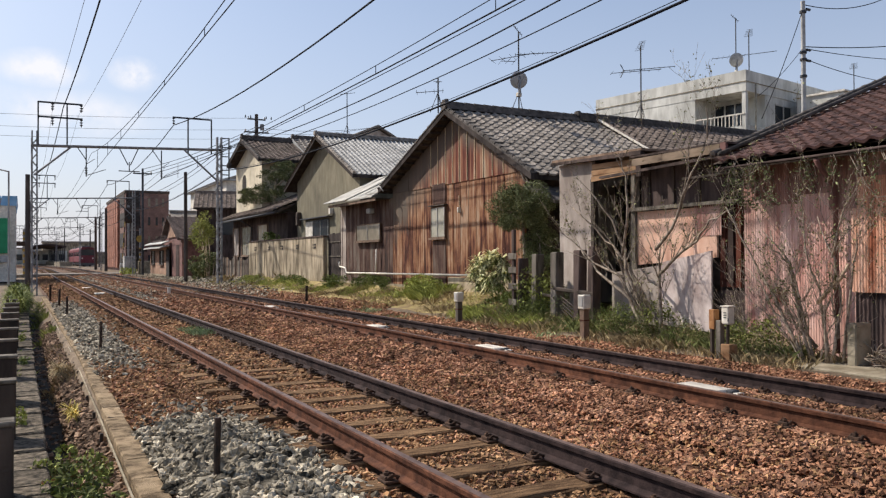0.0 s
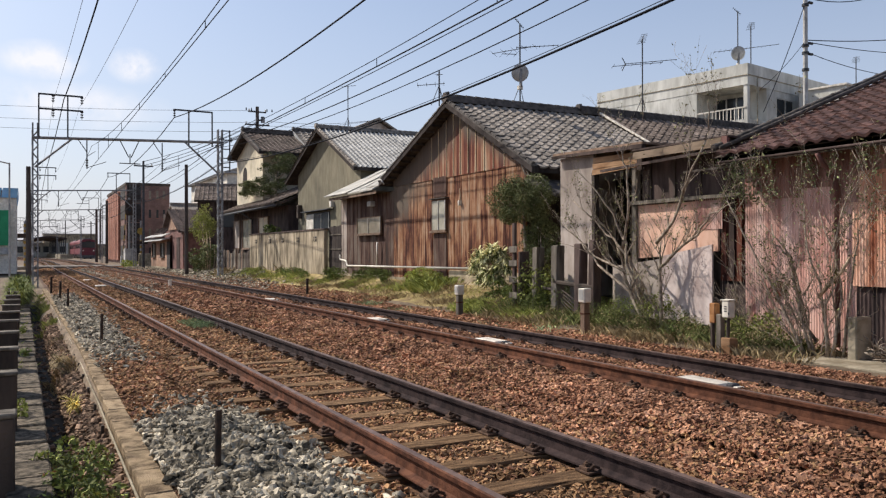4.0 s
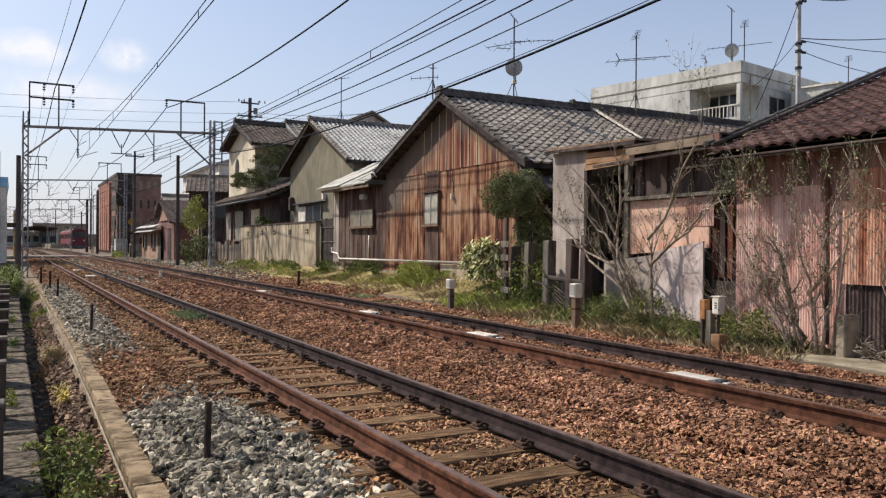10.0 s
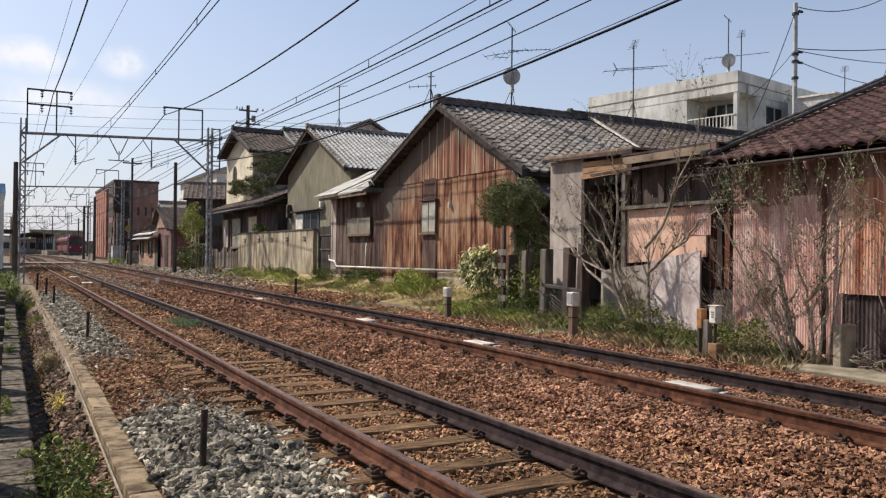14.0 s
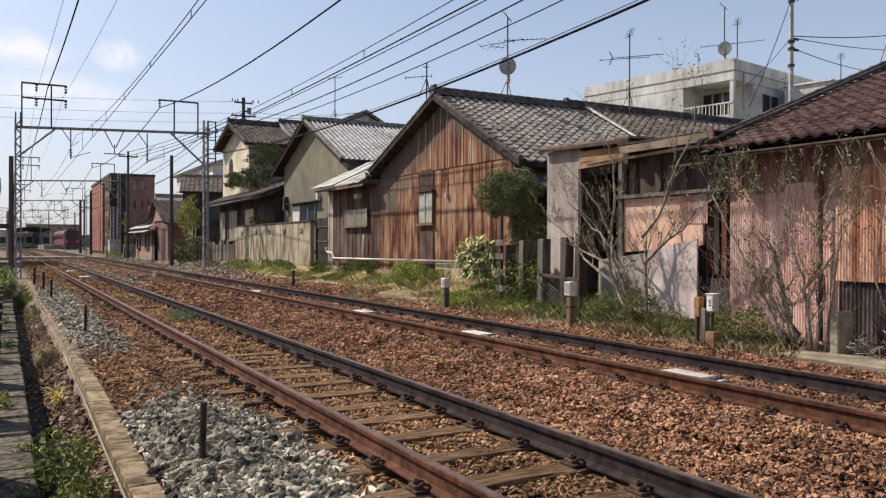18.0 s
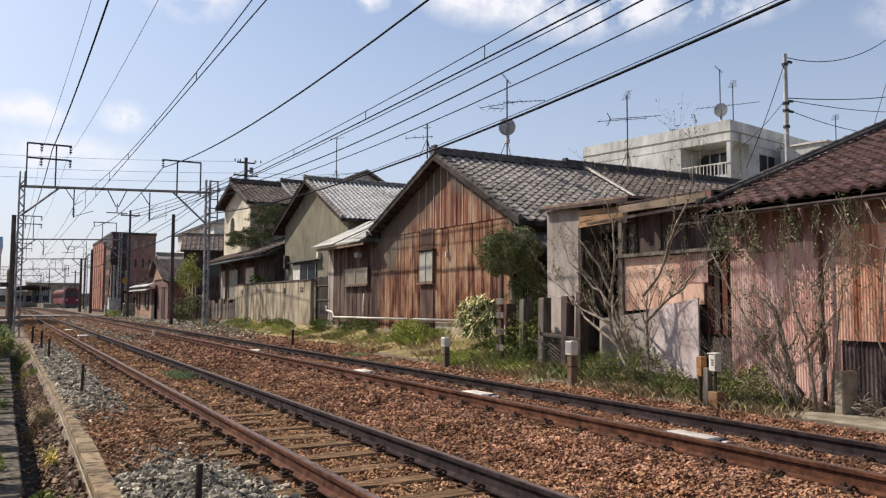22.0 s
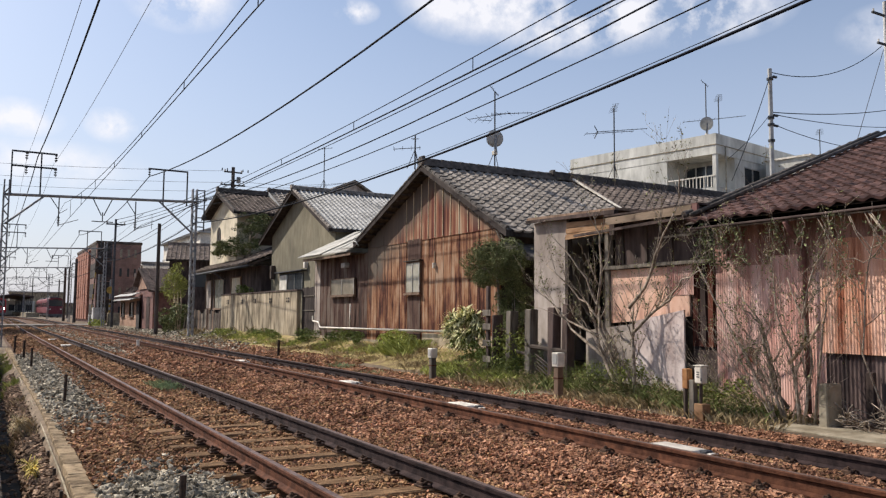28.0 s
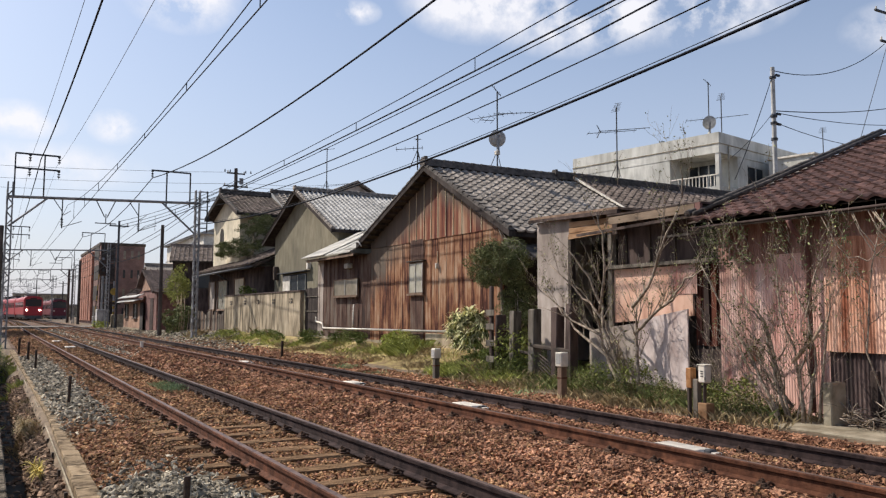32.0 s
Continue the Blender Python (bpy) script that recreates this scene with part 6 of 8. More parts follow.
for xx, zc, zm, k, ym in ((2.76, 5.24, 5.35, 0.0020, 18), (5.93, 4.93, 5.08, 0.0013, 16)):
    for i in range(8):
        yy = 5.2 + i * 4.3
        top = zm + (yy - ym) ** 2 * k
        d = part("dropper", rod((xx, yy, zc), (xx, yy, top), 0.008, 4), M_WIRE)
        tagged(d, "short dropper wire between messenger and contact wire", "wire", "droppers of the overhead line")


def build_pole(name, x, y, z, r, material, label, category="pole", arms=()):
    th = thing(name, x, y, 0, label, category)
    part("shaft", rod((x, y, -0.3), (x, y, z), r, 10, r * 0.8), material, th)
    for za, w in arms:
        part("cross_arm", box(x - w / 2, x + w / 2, y - 0.05, y + 0.05, za - 0.05, za + 0.05), M_STEELDARK, th)
        for s in (-0.45, 0.0, 0.45):
            part("insulator", rod((x + s * w, y, za + 0.05), (x + s * w, y, za + 0.2), 0.05, 6), M_WHITE, th)
    return th


build_pole("signal_pole", 8.0, 45.2, 6.25, 0.11, M_DARKPOLE, "dark tarred wooden pole beside the track")
build_pole("signal_pole", 0.24, 39.2, 5.2, 0.12, M_DARKPOLE, "dark tarred post beside the lattice mast")
build_pole("signal_pole", 8.5, 97.5, 7.3, 0.17, M_DARKPOLE, "dark tarred wooden pole by the level crossing")
build_pole("signal_pole", 8.6, 113.0, 7.0, 0.18, M_DARKPOLE, "dark tarred wooden pole past the level crossing")
build_pole("utility_pole", 8.42, 66.0, 8.6, 0.10, M_STEELDARK, "grey concrete utility pole near the hut", arms=((8.2, 1.4),))
build_pole("utility_pole", 16.0, 60.5, 12.6, 0.16, M_DARKPOLE, "utility pole with cross arms behind the houses", arms=((12.2, 1.4), (11.2, 1.9), (10.6, 1.6)))
tp = thing("pole_transformer", 16.0, 60.2, 11.3, "dark pole transformer hung on the utility pole", "transformer")
part("tank", rod((16.35, 60.2, 11.35), (16.35, 60.2, 11.8), 0.16, 12), M_STEEL, tp, "dark round tank")
for _dx in (-0.9, -0.5, 0.7, 1.1):
    part("insulator", rod((16.0 + _dx, 60.3, 12.25), (16.0 + _dx, 60.3, 12.45), 0.06, 8, 0.03), M_STEELDARK, tp)
part("bracket", box(15.9, 16.4, 60.15, 60.4, 11.5, 11.58), M_STEELDARK, tp)
pr = build_pole("utility_pole", 28.85, 22.0, 12.1, 0.11, M_POLE, "tall grey concrete utility pole behind the tiled roofs")
for zz in (8.9, 9.6, 9.9, 11.6):
    part("pole_band", rod((28.85, 22, zz), (28.85, 22, zz + 0.10), 0.14, 10), M_STEELDARK, pr)


def span(label, a, b, sag, r, material=M_WIRE, n=14):
    a, b = Vector(a), Vector(b)
    pts = [a.lerp(b, t) - Vector((0, 0, sag * 4 * t * (1 - t))) for t in np.linspace(0, 1, n)]
    v, f = tube(pts, r, 5)
    ob = raw("service_cable", [tuple(p) for p in v], f, material, None, "", True)
    return tagged(ob, label, "cable", "cables from the utility poles")


span("slack cable from the tall utility pole", (28.98, 22, 11.96), (40.74, 24.1, 15.86), 0.75, 0.02)
span("level cable from the tall utility pole", (28.95, 22, 10.2), (52, 28.6, 15.3), 0.3, 0.022)
span("level cable from the tall utility pole", (28.95, 22, 10.12), (52, 28.6, 13.9), 0.3, 0.018)
span("low cable from the tall utility pole", (28.9, 22, 9.7), (36.9, 23.6, 9.85), 0.12, 0.016)
span("service drop from the utility pole to the roofs", (28.8, 22, 11.65), (26.9, 22.5, 7.1), 0.15, 0.016)
span("service drop from the utility pole to the roofs", (28.8, 22, 10.1), (26.6, 22.4, 8.0), 0.12, 0.012)
build_pole("utility_pole", 41.2, 24.1, 18.4, 0.15, M_POLE, "tall utility pole with cross arms past the sheds", arms=((17.6, 2.4), (16.0, 1.6)))
span("guy wire of the far utility pole", (40.9, 24.1, 15.7), (38.0, 24.1, 9.9), 0.0, 0.018, M_THINWIRE)
for _z in (9.6, 10.05, 11.75):
    part("insulator", rod((28.95, 21.9, _z), (29.2, 21.95, _z + 0.02), 0.06, 8), M_STEELDARK, pr)
build_pole("utility_pole", -30, 75, 14.5, 0.16, M_DARKPOLE, "utility pole far across the tracks")
for zz, yy in ((13.3, 84), (12.4, 90), (11.7, 100)):
    span("distant line crossing the railway", (-30, 75, zz + 0.6), (16, 60.5, zz - 1.0), 0.8, 0.012, M_THINWIRE)
for dz in (0, 0.4):
    span("service drop from the utility pole to the houses", (16, 60.5, 11.2 + dz), (19.9, 46.0, 9.75), 0.3, 0.012)
for dz in (0, 0.25, 0.55):
    span("cables between the utility poles behind the houses", (16, 60.5, 11.1 + dz), (8.42, 66, 8.0 + dz), 0.3, 0.02)


def build_yagi(x, y, z0, z1, label, elements, dish=None, fat=1.0):
    """A mast with aerials: elements are (height, boom from and to along the heading, heading, tilt, rods, half length, reflector)."""
    th = thing("tv_aerial", x, y, z0, label, "aerial", "television aerials on the roofs")
    part("mast", rod((x, y, z0 - 0.15), (x, y, z1), 0.020 * fat, 6), M_STEELDARK, th)
    for s in range(3):
        a = 2.1 * s + 0.4
        part("stay", rod((x, y, z0 + 0.42), (x + 0.22 * math.cos(a), y + 0.22 * math.sin(a), z0 - 0.12), 0.010 * fat, 4), M_STEELDARK, th)
    g = random.Random(int(x * 100))
    for h, s0, s1, head, tilt, count, half, corner in elements:
        a, t = radians(head), radians(tilt)
        d, e = Vector((math.cos(a) * math.cos(t), math.sin(a) * math.cos(t), math.sin(t))), Vector((-math.sin(a), math.cos(a), 0))
        c = Vector((x, y, h))
        boom = part("boom", rod(c + d * s0, c + d * s1, 0.010 * fat, 5), M_STEELDARK, th)
        for i in range(count):
            p = c + d * (s0 + (s1 - s0) * (i + 0.1) / (count - 0.8))
            w = half * (1.0 - 0.35 * i / count) * g.uniform(0.9, 1.1)
            part("element", rod(p - e * w, p + e * w + Vector((0, 0, g.uniform(-0.02, 0.02))), 0.006 * fat, 4), M_STEELDARK, boom)
        if corner:
            p = c + d * s0
            for s in (-1, 1):
                part("reflector", rod(p, p - d * 0.10 + Vector((0, 0, s * 0.20)), 0.013 * fat, 4), M_STEELDARK, boom)
    if dish:
        h, r, to = dish
        bm = bmesh.new()
        bmesh.ops.create_uvsphere(bm, u_segments=20, v_segments=10, radius=1)
        bmesh.ops.delete(bm, geom=[v for v in bm.verts if v.co.z > -0.15], context="VERTS")
        bmesh.ops.transform(bm, matrix=Matrix.Translation((x - 0.05, y - 0.08, h)) @ Vector(to).to_track_quat("Z", "Y").to_matrix().to_4x4() @ Matrix.Diagonal((r, r, r * 0.35, 1)) @ Matrix.Translation((0, 0, 0.5)), verts=bm.verts)
        part("dish", bm, M_POLE, th, "pale grey satellite dish", True)
        part("dish_bracket", box(x - 0.09, x - 0.03, y - 0.16, y - 0.10, h - r * 1.5, h + r * 0.4), M_STEEL, th)
        part("dish_box", box(x - 0.06, x + 0.06, y - 0.06, y + 0.06, h - r * 1.75, h - r * 1.3, bevel=0.01), M_WHITE, th)
    return th


AWAY = (0.45, 0.85, 0.3)
build_yagi(12.068, 18.16, 5.56, 7.658, "television aerials and a satellite dish on the tiled ridge", ((7.658, -0.15, 0.2, 150, 50, 6, 0.14, False), (7.018, -0.1, 1.05, -32, 2, 10, 0.14, False), (6.98, -0.8, 0.45, -50, 4, 5, 0.34, False), (6.825, -0.5, -0.1, -20, 0, 3, 0.42, False)), (6.292, 0.25, AWAY))
build_yagi(16.465, 18.16, 5.64, 7.793, "television aerial with a corner reflector on the ridge", ((7.774, -0.15, 0.22, 20, 55, 7, 0.15, False), (7.086, -0.5, 1.0, -36, 3, 11, 0.10, True), (7.038, -0.9, 0.6, -30, 4, 6, 0.32, False)), None)
build_yagi(35.6, 31.5, 11.5, 14.9, "television aerials and a small dish on the flat concrete roof", ((14.85, -0.2, 0.35, 140, 45, 5, 0.2, False), (12.75, -1.3, 0.5, -40, 4, 7, 0.45, False)), (12.5, 0.42, AWAY), 1.6)
build_yagi(36.3, 31.2, 11.5, 14.1, "television aerials on the flat concrete roof", ((14.0, -0.2, 0.45, 30, 50, 7, 0.25, False), (12.85, -0.3, 1.5, -38, 5, 9, 0.18, False)), None, 1.6)
build_yagi(9.95, 18.9, 5.5, 6.3, "small aerial on the gable ridge", ((5.95, -0.6, 0.15, -28, 4, 4, 0.3, False), (6.2, -0.1, 0.12, 30, 10, 4, 0.08, False)))
build_yagi(12.4, 32.0, 6.8, 8.6, "slim aerial on the silver tiled roof", ((8.55, -0.3, 0.35, -40, 3, 5, 0.12, False),))
build_yagi(45.6, 31.2, 11.4, 13.3, "small aerial on the low flat roof", ((13.2, -0.3, 0.4, 30, 40, 6, 0.25, False),), None, 1.6)


# ---- kerb, ditch, posts ----
def build_kerb():
    th = thing("ballast_kerb", 0.77, 14, -0.2, "tan concrete kerb of short blocks holding back the ballast", "kerb", kind="structure")
    random.seed(12)
    me = []
    for k in range(9):
        bm = box((-0.100, -0.086, -0.068)[k // 3], (0.083, 0.095, 0.105)[k // 3], -0.2955, 0.2955, -0.30, 0.0, bevel=0.011)
        for v in bm.verts:
            v.co += Vector([random.uniform(-0.003, 0.003) for _ in range(3)])
        m = bpy.data.meshes.new("kerb_block")
        bm.to_mesh(m)
        bm.free()
        m.materials.append(M_KERB)
        me.append(m)
    y = -7.0
    while y < 37:
        off = 0.085 * min(1, max(0, (y - 5) / 8)) ** 1.3 + 0.006 * math.sin(y * 0.55) - 0.004 * max(0, y - 20)
        put("kerb_block", me[random.randrange(3) + (0 if y < 6.2 else 3 if y < 8.5 else 6)], th, at=(off, y - 14, 0.115 + random.uniform(-0.0015, 0.0015)))
        y += 0.5975
    def face(y):
        """The kerb's ditch-side face."""
        return 0.67 + 0.085 * min(1, max(0, (y - 5) / 8)) ** 1.3 + 0.03 * min(1, max(0, (y - 6) / 3))
    tubes("side_cable", [([(face(y) - 0.016 - 0.022 * min(1, max(0, (y - 6) / 4)) + 0.003 * math.sin(y * 0.9), y, -0.150 + 0.006 * math.sin(y * 1.3)) for y in np.arange(1.5, 30, 0.4)], 0.010)], M_CONC, th, "pale cable duct along the kerb")
    for yy in np.arange(3.3, 30, 1.15):
        part("side_stake", box(face(yy) - 0.075, face(yy) - 0.048, yy, yy + 0.04, -0.5, -0.165), M_DARKWOOD, th)


def build_ditch():
    th = thing("drainage_ditch", 0.3, 14, -0.6, "narrow dark drainage ditch with standing water", "ditch", kind="structure")
    part("water", box(0.14, 0.46, -8.0, 36, -0.60, -0.565), M_WATER, th, "dark still water")
    random.seed(5)
    y = -5.0
    while y < 33:
        w = random.uniform(0.22, 0.5)
        z = -0.14 + random.uniform(-0.022, 0.012)
        part("lining_stone", box(-0.09 + random.uniform(-0.012, 0.012), 0.185 + random.uniform(-0.012, 0.012), y, y + w - 0.008, -0.6, z, bevel=0.014), M_LINING, th)
        y += w


def build_fence_posts():
    random.seed(6)
    for k in range(14):
        y = 6.0 + 2.05 * k
        th = thing("fence_post", -0.2, y, -0.2, "dark old timber fence post with a pale weathered top", "fence post", "low posts beside the ditch")
        part("post", box(-0.36, -0.05 + random.uniform(-0.01, 0.01), y - 0.09, y + 0.09, -0.35, 0.34, bevel=0.012), M_DARKWOOD, th)
        part("post_cap", box(-0.375, -0.035, y - 0.10, y + 0.10, 0.342, 0.375, bevel=0.008), M_GREYWOOD, th, "pale weathered cap")


def build_marks():
    for x, y, z0, z1, r in ((1.12, 5.25, -0.15, 0.40, 0.022), (1.16, 14.3, -0.12, 0.40, 0.024), (1.08, 23.6, -0.1, 0.45, 0.03), (1.07, 28.2, -0.1, 0.5, 0.035), (0.95, 33.0, -0.1, 0.5, 0.04), (7.75, 23.5, 0.0, 0.6, 0.04)):
        solo("marker_stake", rod((x, y, z0), (x + 0.01, y, z1), r, 8), M_CLIP, "short dark iron marker stake in the ballast", "stake", "marker stakes")
    solo("marker_post", box(4.98, 5.09, 31.9, 32.02, -0.05, 0.36, bevel=0.012), M_WHITE, "short white marker post between the tracks", "post")
    for x, y, h, m in ((7.82, 14.0, 0.64, M_GREYWOOD), (7.82, 9.95, 0.74, M_BROWNWOOD)):
        th = thing("signal_box_post", x, y, 0.1, "small white junction box on a weathered wooden post", "junction box", "junction boxes on posts")
        part("post", box(x - 0.055, x + 0.055, y - 0.055, y + 0.055, -0.1, 0.1 + h * 0.72, bevel=0.008), m, th)
        b = part("junction_box", box(x - 0.075, x + 0.07, y - 0.08, y + 0.08, 0.1 + h * 0.70, 0.1 + h, bevel=0.012), M_WHITE, th, "scuffed white junction box")
        part("cover_plate", box(x - 0.082, x - 0.076, y - 0.05, y + 0.05, 0.13 + h * 0.72, 0.08 + h, bevel=0.001), M_POLE, b)
        part("post_band", box(x - 0.06, x + 0.06, y - 0.06, y + 0.06, 0.1 + h * 0.45, 0.12 + h * 0.45), M_RAIL_RUST, th)
    x, y = 7.85, 7.2
    th = thing("twin_junction_box", x, y, 0.1, "white and rusty junction boxes on a wooden stake", "junction box")
    part("post", box(x - 0.04, x + 0.04, y + 0.0, y + 0.08, -0.1, 0.62, bevel=0.006), M_GREYWOOD, th)
    part("footing", box(x - 0.05, x + 0.09, y - 0.16, y - 0.005, -0.1, 0.33, bevel=0.01), M_ORANGEWOOD, th)
    b = part("junction_box", box(x - 0.06, x + 0.055, y - 0.15, y - 0.03, 0.58, 0.80, bevel=0.014), M_WHITE, th, "scuffed white junction box")
    for zz in (0.66, 0.69, 0.72):
        part("label_bar", box(x - 0.064, x - 0.0605, y - 0.115, y - 0.075, zz, zz + 0.012), M_STEELDARK, b)
    part("hinge", box(x - 0.066, x - 0.06, y - 0.152, y - 0.14, 0.62, 0.66), M_STEELDARK, b)
    part("cable_tail", rod((x, y - 0.09, 0.58), (x + 0.02, y - 0.06, 0.3), 0.022, 6), M_DARKWOOD, th)
    part("box_lid", box(x - 0.068, x + 0.062, y - 0.158, y - 0.022, 0.80, 0.812), M_WHITE, b)
    part("rusty_box", box(x - 0.05, x + 0.05, y + 0.09, y + 0.185, 0.50, 0.755, bevel=0.01), M_RUSTBOX, th, "rusty brown box")
    part("conduit", rod((x - 0.02, y + 0.15, 0.0), (x - 0.02, y + 0.15, 0.5), 0.03, 6), M_DARKWOOD, th)


def build_plates():
    for x, y in ((6.04, 5.78), (6.08, 9.92), (6.08, 14.1), (6.08, 21.5)):
        th = thing("track_beacon", x, y, 0.1, "flat white signal beacon between the rails", "beacon", "white beacons in the track")
        part("casing", box(x - 0.13, x + 0.13, y - 0.28, y + 0.30, 0.06, 0.135, bevel=0.02), M_BEACON, th)
        part("cable_gland", box(x + 0.0, x + 0.10, y - 0.36, y - 0.27, 0.07, 0.14, bevel=0.01), M_STEELDARK, th)
        part("gland_end", box(x + 0.0, x + 0.1, y - 0.42, y - 0.35, 0.07, 0.12, bevel=0.01), M_BEACON, th)
    for x, y in ((2.9, 36.0), (2.9, 43.5)):
        th = thing("track_beacon", x, y, 0.0, "flat white signal beacon between the rails", "beacon", "white beacons in the track")
        part("casing", box(x - 0.2, x + 0.2, y - 0.3, y + 0.3, -0.02, 0.05, bevel=0.02), M_BEACON, th)


build_kerb()
build_ditch()
build_fence_posts()
build_marks()
build_plates()


def build_old_fence():
    random.seed(9)
    th = thing("sleeper_fence", 8.7, 12.2, 0.3, "derelict fence of upright old railway sleepers and broken rails", "fence")
    for y, h, m, w in ((13.02, 1.42, M_SOOT, 0.075), (12.53, 1.50, M_GREYWOOD, 0.075), (11.9, 1.53, M_GREYWOOD, 0.085), (11.22, 1.56, M_SOOT, 0.075), (10.82, 1.62, M_SOOT, 0.075)):
        bm = box(8.62, 8.80, y - w, y + w, 0.1, h, bevel=0.015)
        for v in bm.verts:
            v.co += Vector((random.uniform(-0.012, 0.012) + (v.co.z - 0.1) * 0.02, random.uniform(-0.012, 0.012), 0))
        part("post", bm, m, th)
    part("fence_rail", rod((8.66, 11.95, 0.86), (8.66, 10.75, 0.80), 0.04, 6), M_DARKWOOD, th)
    part("fence_rail", rod((8.72, 13.1, 1.15), (8.70, 12.5, 1.12), 0.025, 6), M_BROWNWOOD, th)
    part("fence_rail", rod((8.72, 13.0, 0.78), (8.70, 11.9, 0.70), 0.03, 6), M_DARKWOOD, th)
    for k in range(5):
        part("broken_slat", rod((8.7, 11.75, 0.72 - k * 0.06), (8.66, 11.3, 0.55 - k * 0.07), 0.012, 4), M_DARKWOOD, th)
    sg = thing("gradient_post", 8.55, 13.08, 0.2, "thin dark post with four small pale plates", "trackside sign")
    part("post", box(8.52, 8.58, 13.035, 13.125, 0.0, 1.98, bevel=0.006), M_SOOT, sg)
    for z in (1.46, 1.19, 0.87, 0.56):
        part("plate", box(8.495, 8.515, 12.93, 13.21, z - 0.06, z + 0.06, bevel=0.004), M_GREYWOOD, sg, "pale weathered plate")


def build_slab():
    ob = solo("concrete_slab", box(8.05, 9.15, 2.6, 6.30, 0.02, 0.15, bevel=0.015), M_CONC, "worn concrete slab beside the far track", "slab")
    solo("concrete_block", box(8.55, 8.84, 5.86, 5.98, 0.1, 0.645, bevel=0.015), M_CONC, "pale upright concrete block against the shed", "block")
    ob = solo("loose_board", box(7.95, 8.2, 6.2, 6.55, 0.11, 0.14, bevel=0.005), M_KERB, "loose flat stone by the slab", "stone")


build_old_fence()
build_slab()


def build_gap_shade_boards():
    # added dark boards that fill the gap as its shade, not a known fence
    th = thing("gap_fence", 11.2, 13.6, 0.2, "dark boards added as the shade in the gap between house and shed", "fence")
    random.seed(19)
    y = 12.45
    while y < 14.78:
        w = random.uniform(0.13, 0.2)
        part("board", box(11.2 + random.uniform(-0.015, 0.015), 11.23, y, y + w - 0.01, 0.2, 3.0 + random.uniform(-0.08, 0.05)), M_EAVE, th)
        y += w
    for z in (0.9, 2.2):
        part("fence_rail", box(11.15, 11.2, 12.45, 14.75, z, z + 0.07), M_EAVE, th)


build_gap_shade_boards()


# ---- level crossing and station in the distance ----
def build_crossing():
    solo("crossing_road", box(-6, 16, 79, 86, -0.12, 0.16), M_ROAD, "pale paved road over the level crossing", "road", kind="structure")
    th = thing("signal_cabinet", 8.8, 78, 0, "pale grey equipment cabinets by the crossing", "cabinet")
    part("cabinet", box(8.3, 9.3, 77.4, 78.8, 0, 1.75, bevel=0.03), M_POLE, th)
    part("cabinet", box(9.6, 10.5, 77.2, 78.6, 0, 1.3, bevel=0.03), M_CONC, th)
    part("door_gap", box(8.79, 8.81, 77.38, 77.4, 0.1, 1.65), M_STEELDARK, th)
    sg = thing("railway_signal", 9.0, 80.5, 0, "black colour-light signal head on a grey post", "signal")
    part("post", rod((9.0, 80.5, 0), (9.0, 80.5, 6.6), 0.1, 8), M_STEEL, sg)
    hd = part("signal_head", box(8.6, 9.4, 80.2, 80.5, 4.9, 6.4, bevel=0.1), M_CLIP, sg, "black signal head")
    part("lens", rod((9.0, 80.1, 5.4), (9.0, 80.25, 5.4), 0.14, 10), M_GLASS, hd)
    part("ladder", box(9.25, 9.3, 80.6, 80.7, 0, 5), M_STEEL, sg)
    cw = thing("crossing_warning_post", 9.9, 79.5, 0, "yellow and black level crossing warning post", "crossing signal")
    part("post", rod((9.9, 79.5, 0), (9.9, 79.5, 4.4), 0.08, 8), M_STEEL, cw)
    part("sign_board", rod((9.9, 79.38, 3.4), (9.9, 79.42, 3.4), 0.34, 16), M_OCHRE, cw, "faded yellow round warning sign")
    part("lamp_bar", box(9.3, 10.5, 79.35, 79.5, 2.2, 2.45), M_CLIP, cw)
    for i in range(5):
        part("striped_band", rod((9.9, 79.5, 0.3 + i * 0.5), (9.9, 79.5, 0.55 + i * 0.5), 0.09, 8), M_OCHRE, cw)
    bar = thing("crossing_barrier", 8.3, 79.2, 0, "striped yellow crossing barrier raised beside the road", "barrier")
    for i in range(8):
        part("arm_section", rod((8.3 + i * 0.03, 79.2, 1 + i * 0.5), (8.33 + i * 0.03, 79.2, 1.5 + i * 0.5), 0.05, 6), M_OCHRE if i % 2 else M_CLIP, bar)
    part("machine", box(8.1, 8.5, 79, 79.5, 0, 1.1, bevel=0.03), M_POLE, bar)
    lw = thing("crossing_warning_post", 0.2, 79.5, 0, "yellow and black level crossing warning post", "crossing signal")
    part("post", rod((0.2, 79.5, 0), (0.2, 79.5, 4.2), 0.1, 8), M_STEEL, lw)
    for i in range(8):
        part("striped_band", rod((0.2, 79.5, 0.2 + i * 0.5), (0.2, 79.5, 0.45 + i * 0.5), 0.105, 8), M_OCHRE, lw)
    part("lamp_bar", box(-0.5, 0.9, 79.3, 79.5, 2.7, 3.1), M_CLIP, lw)


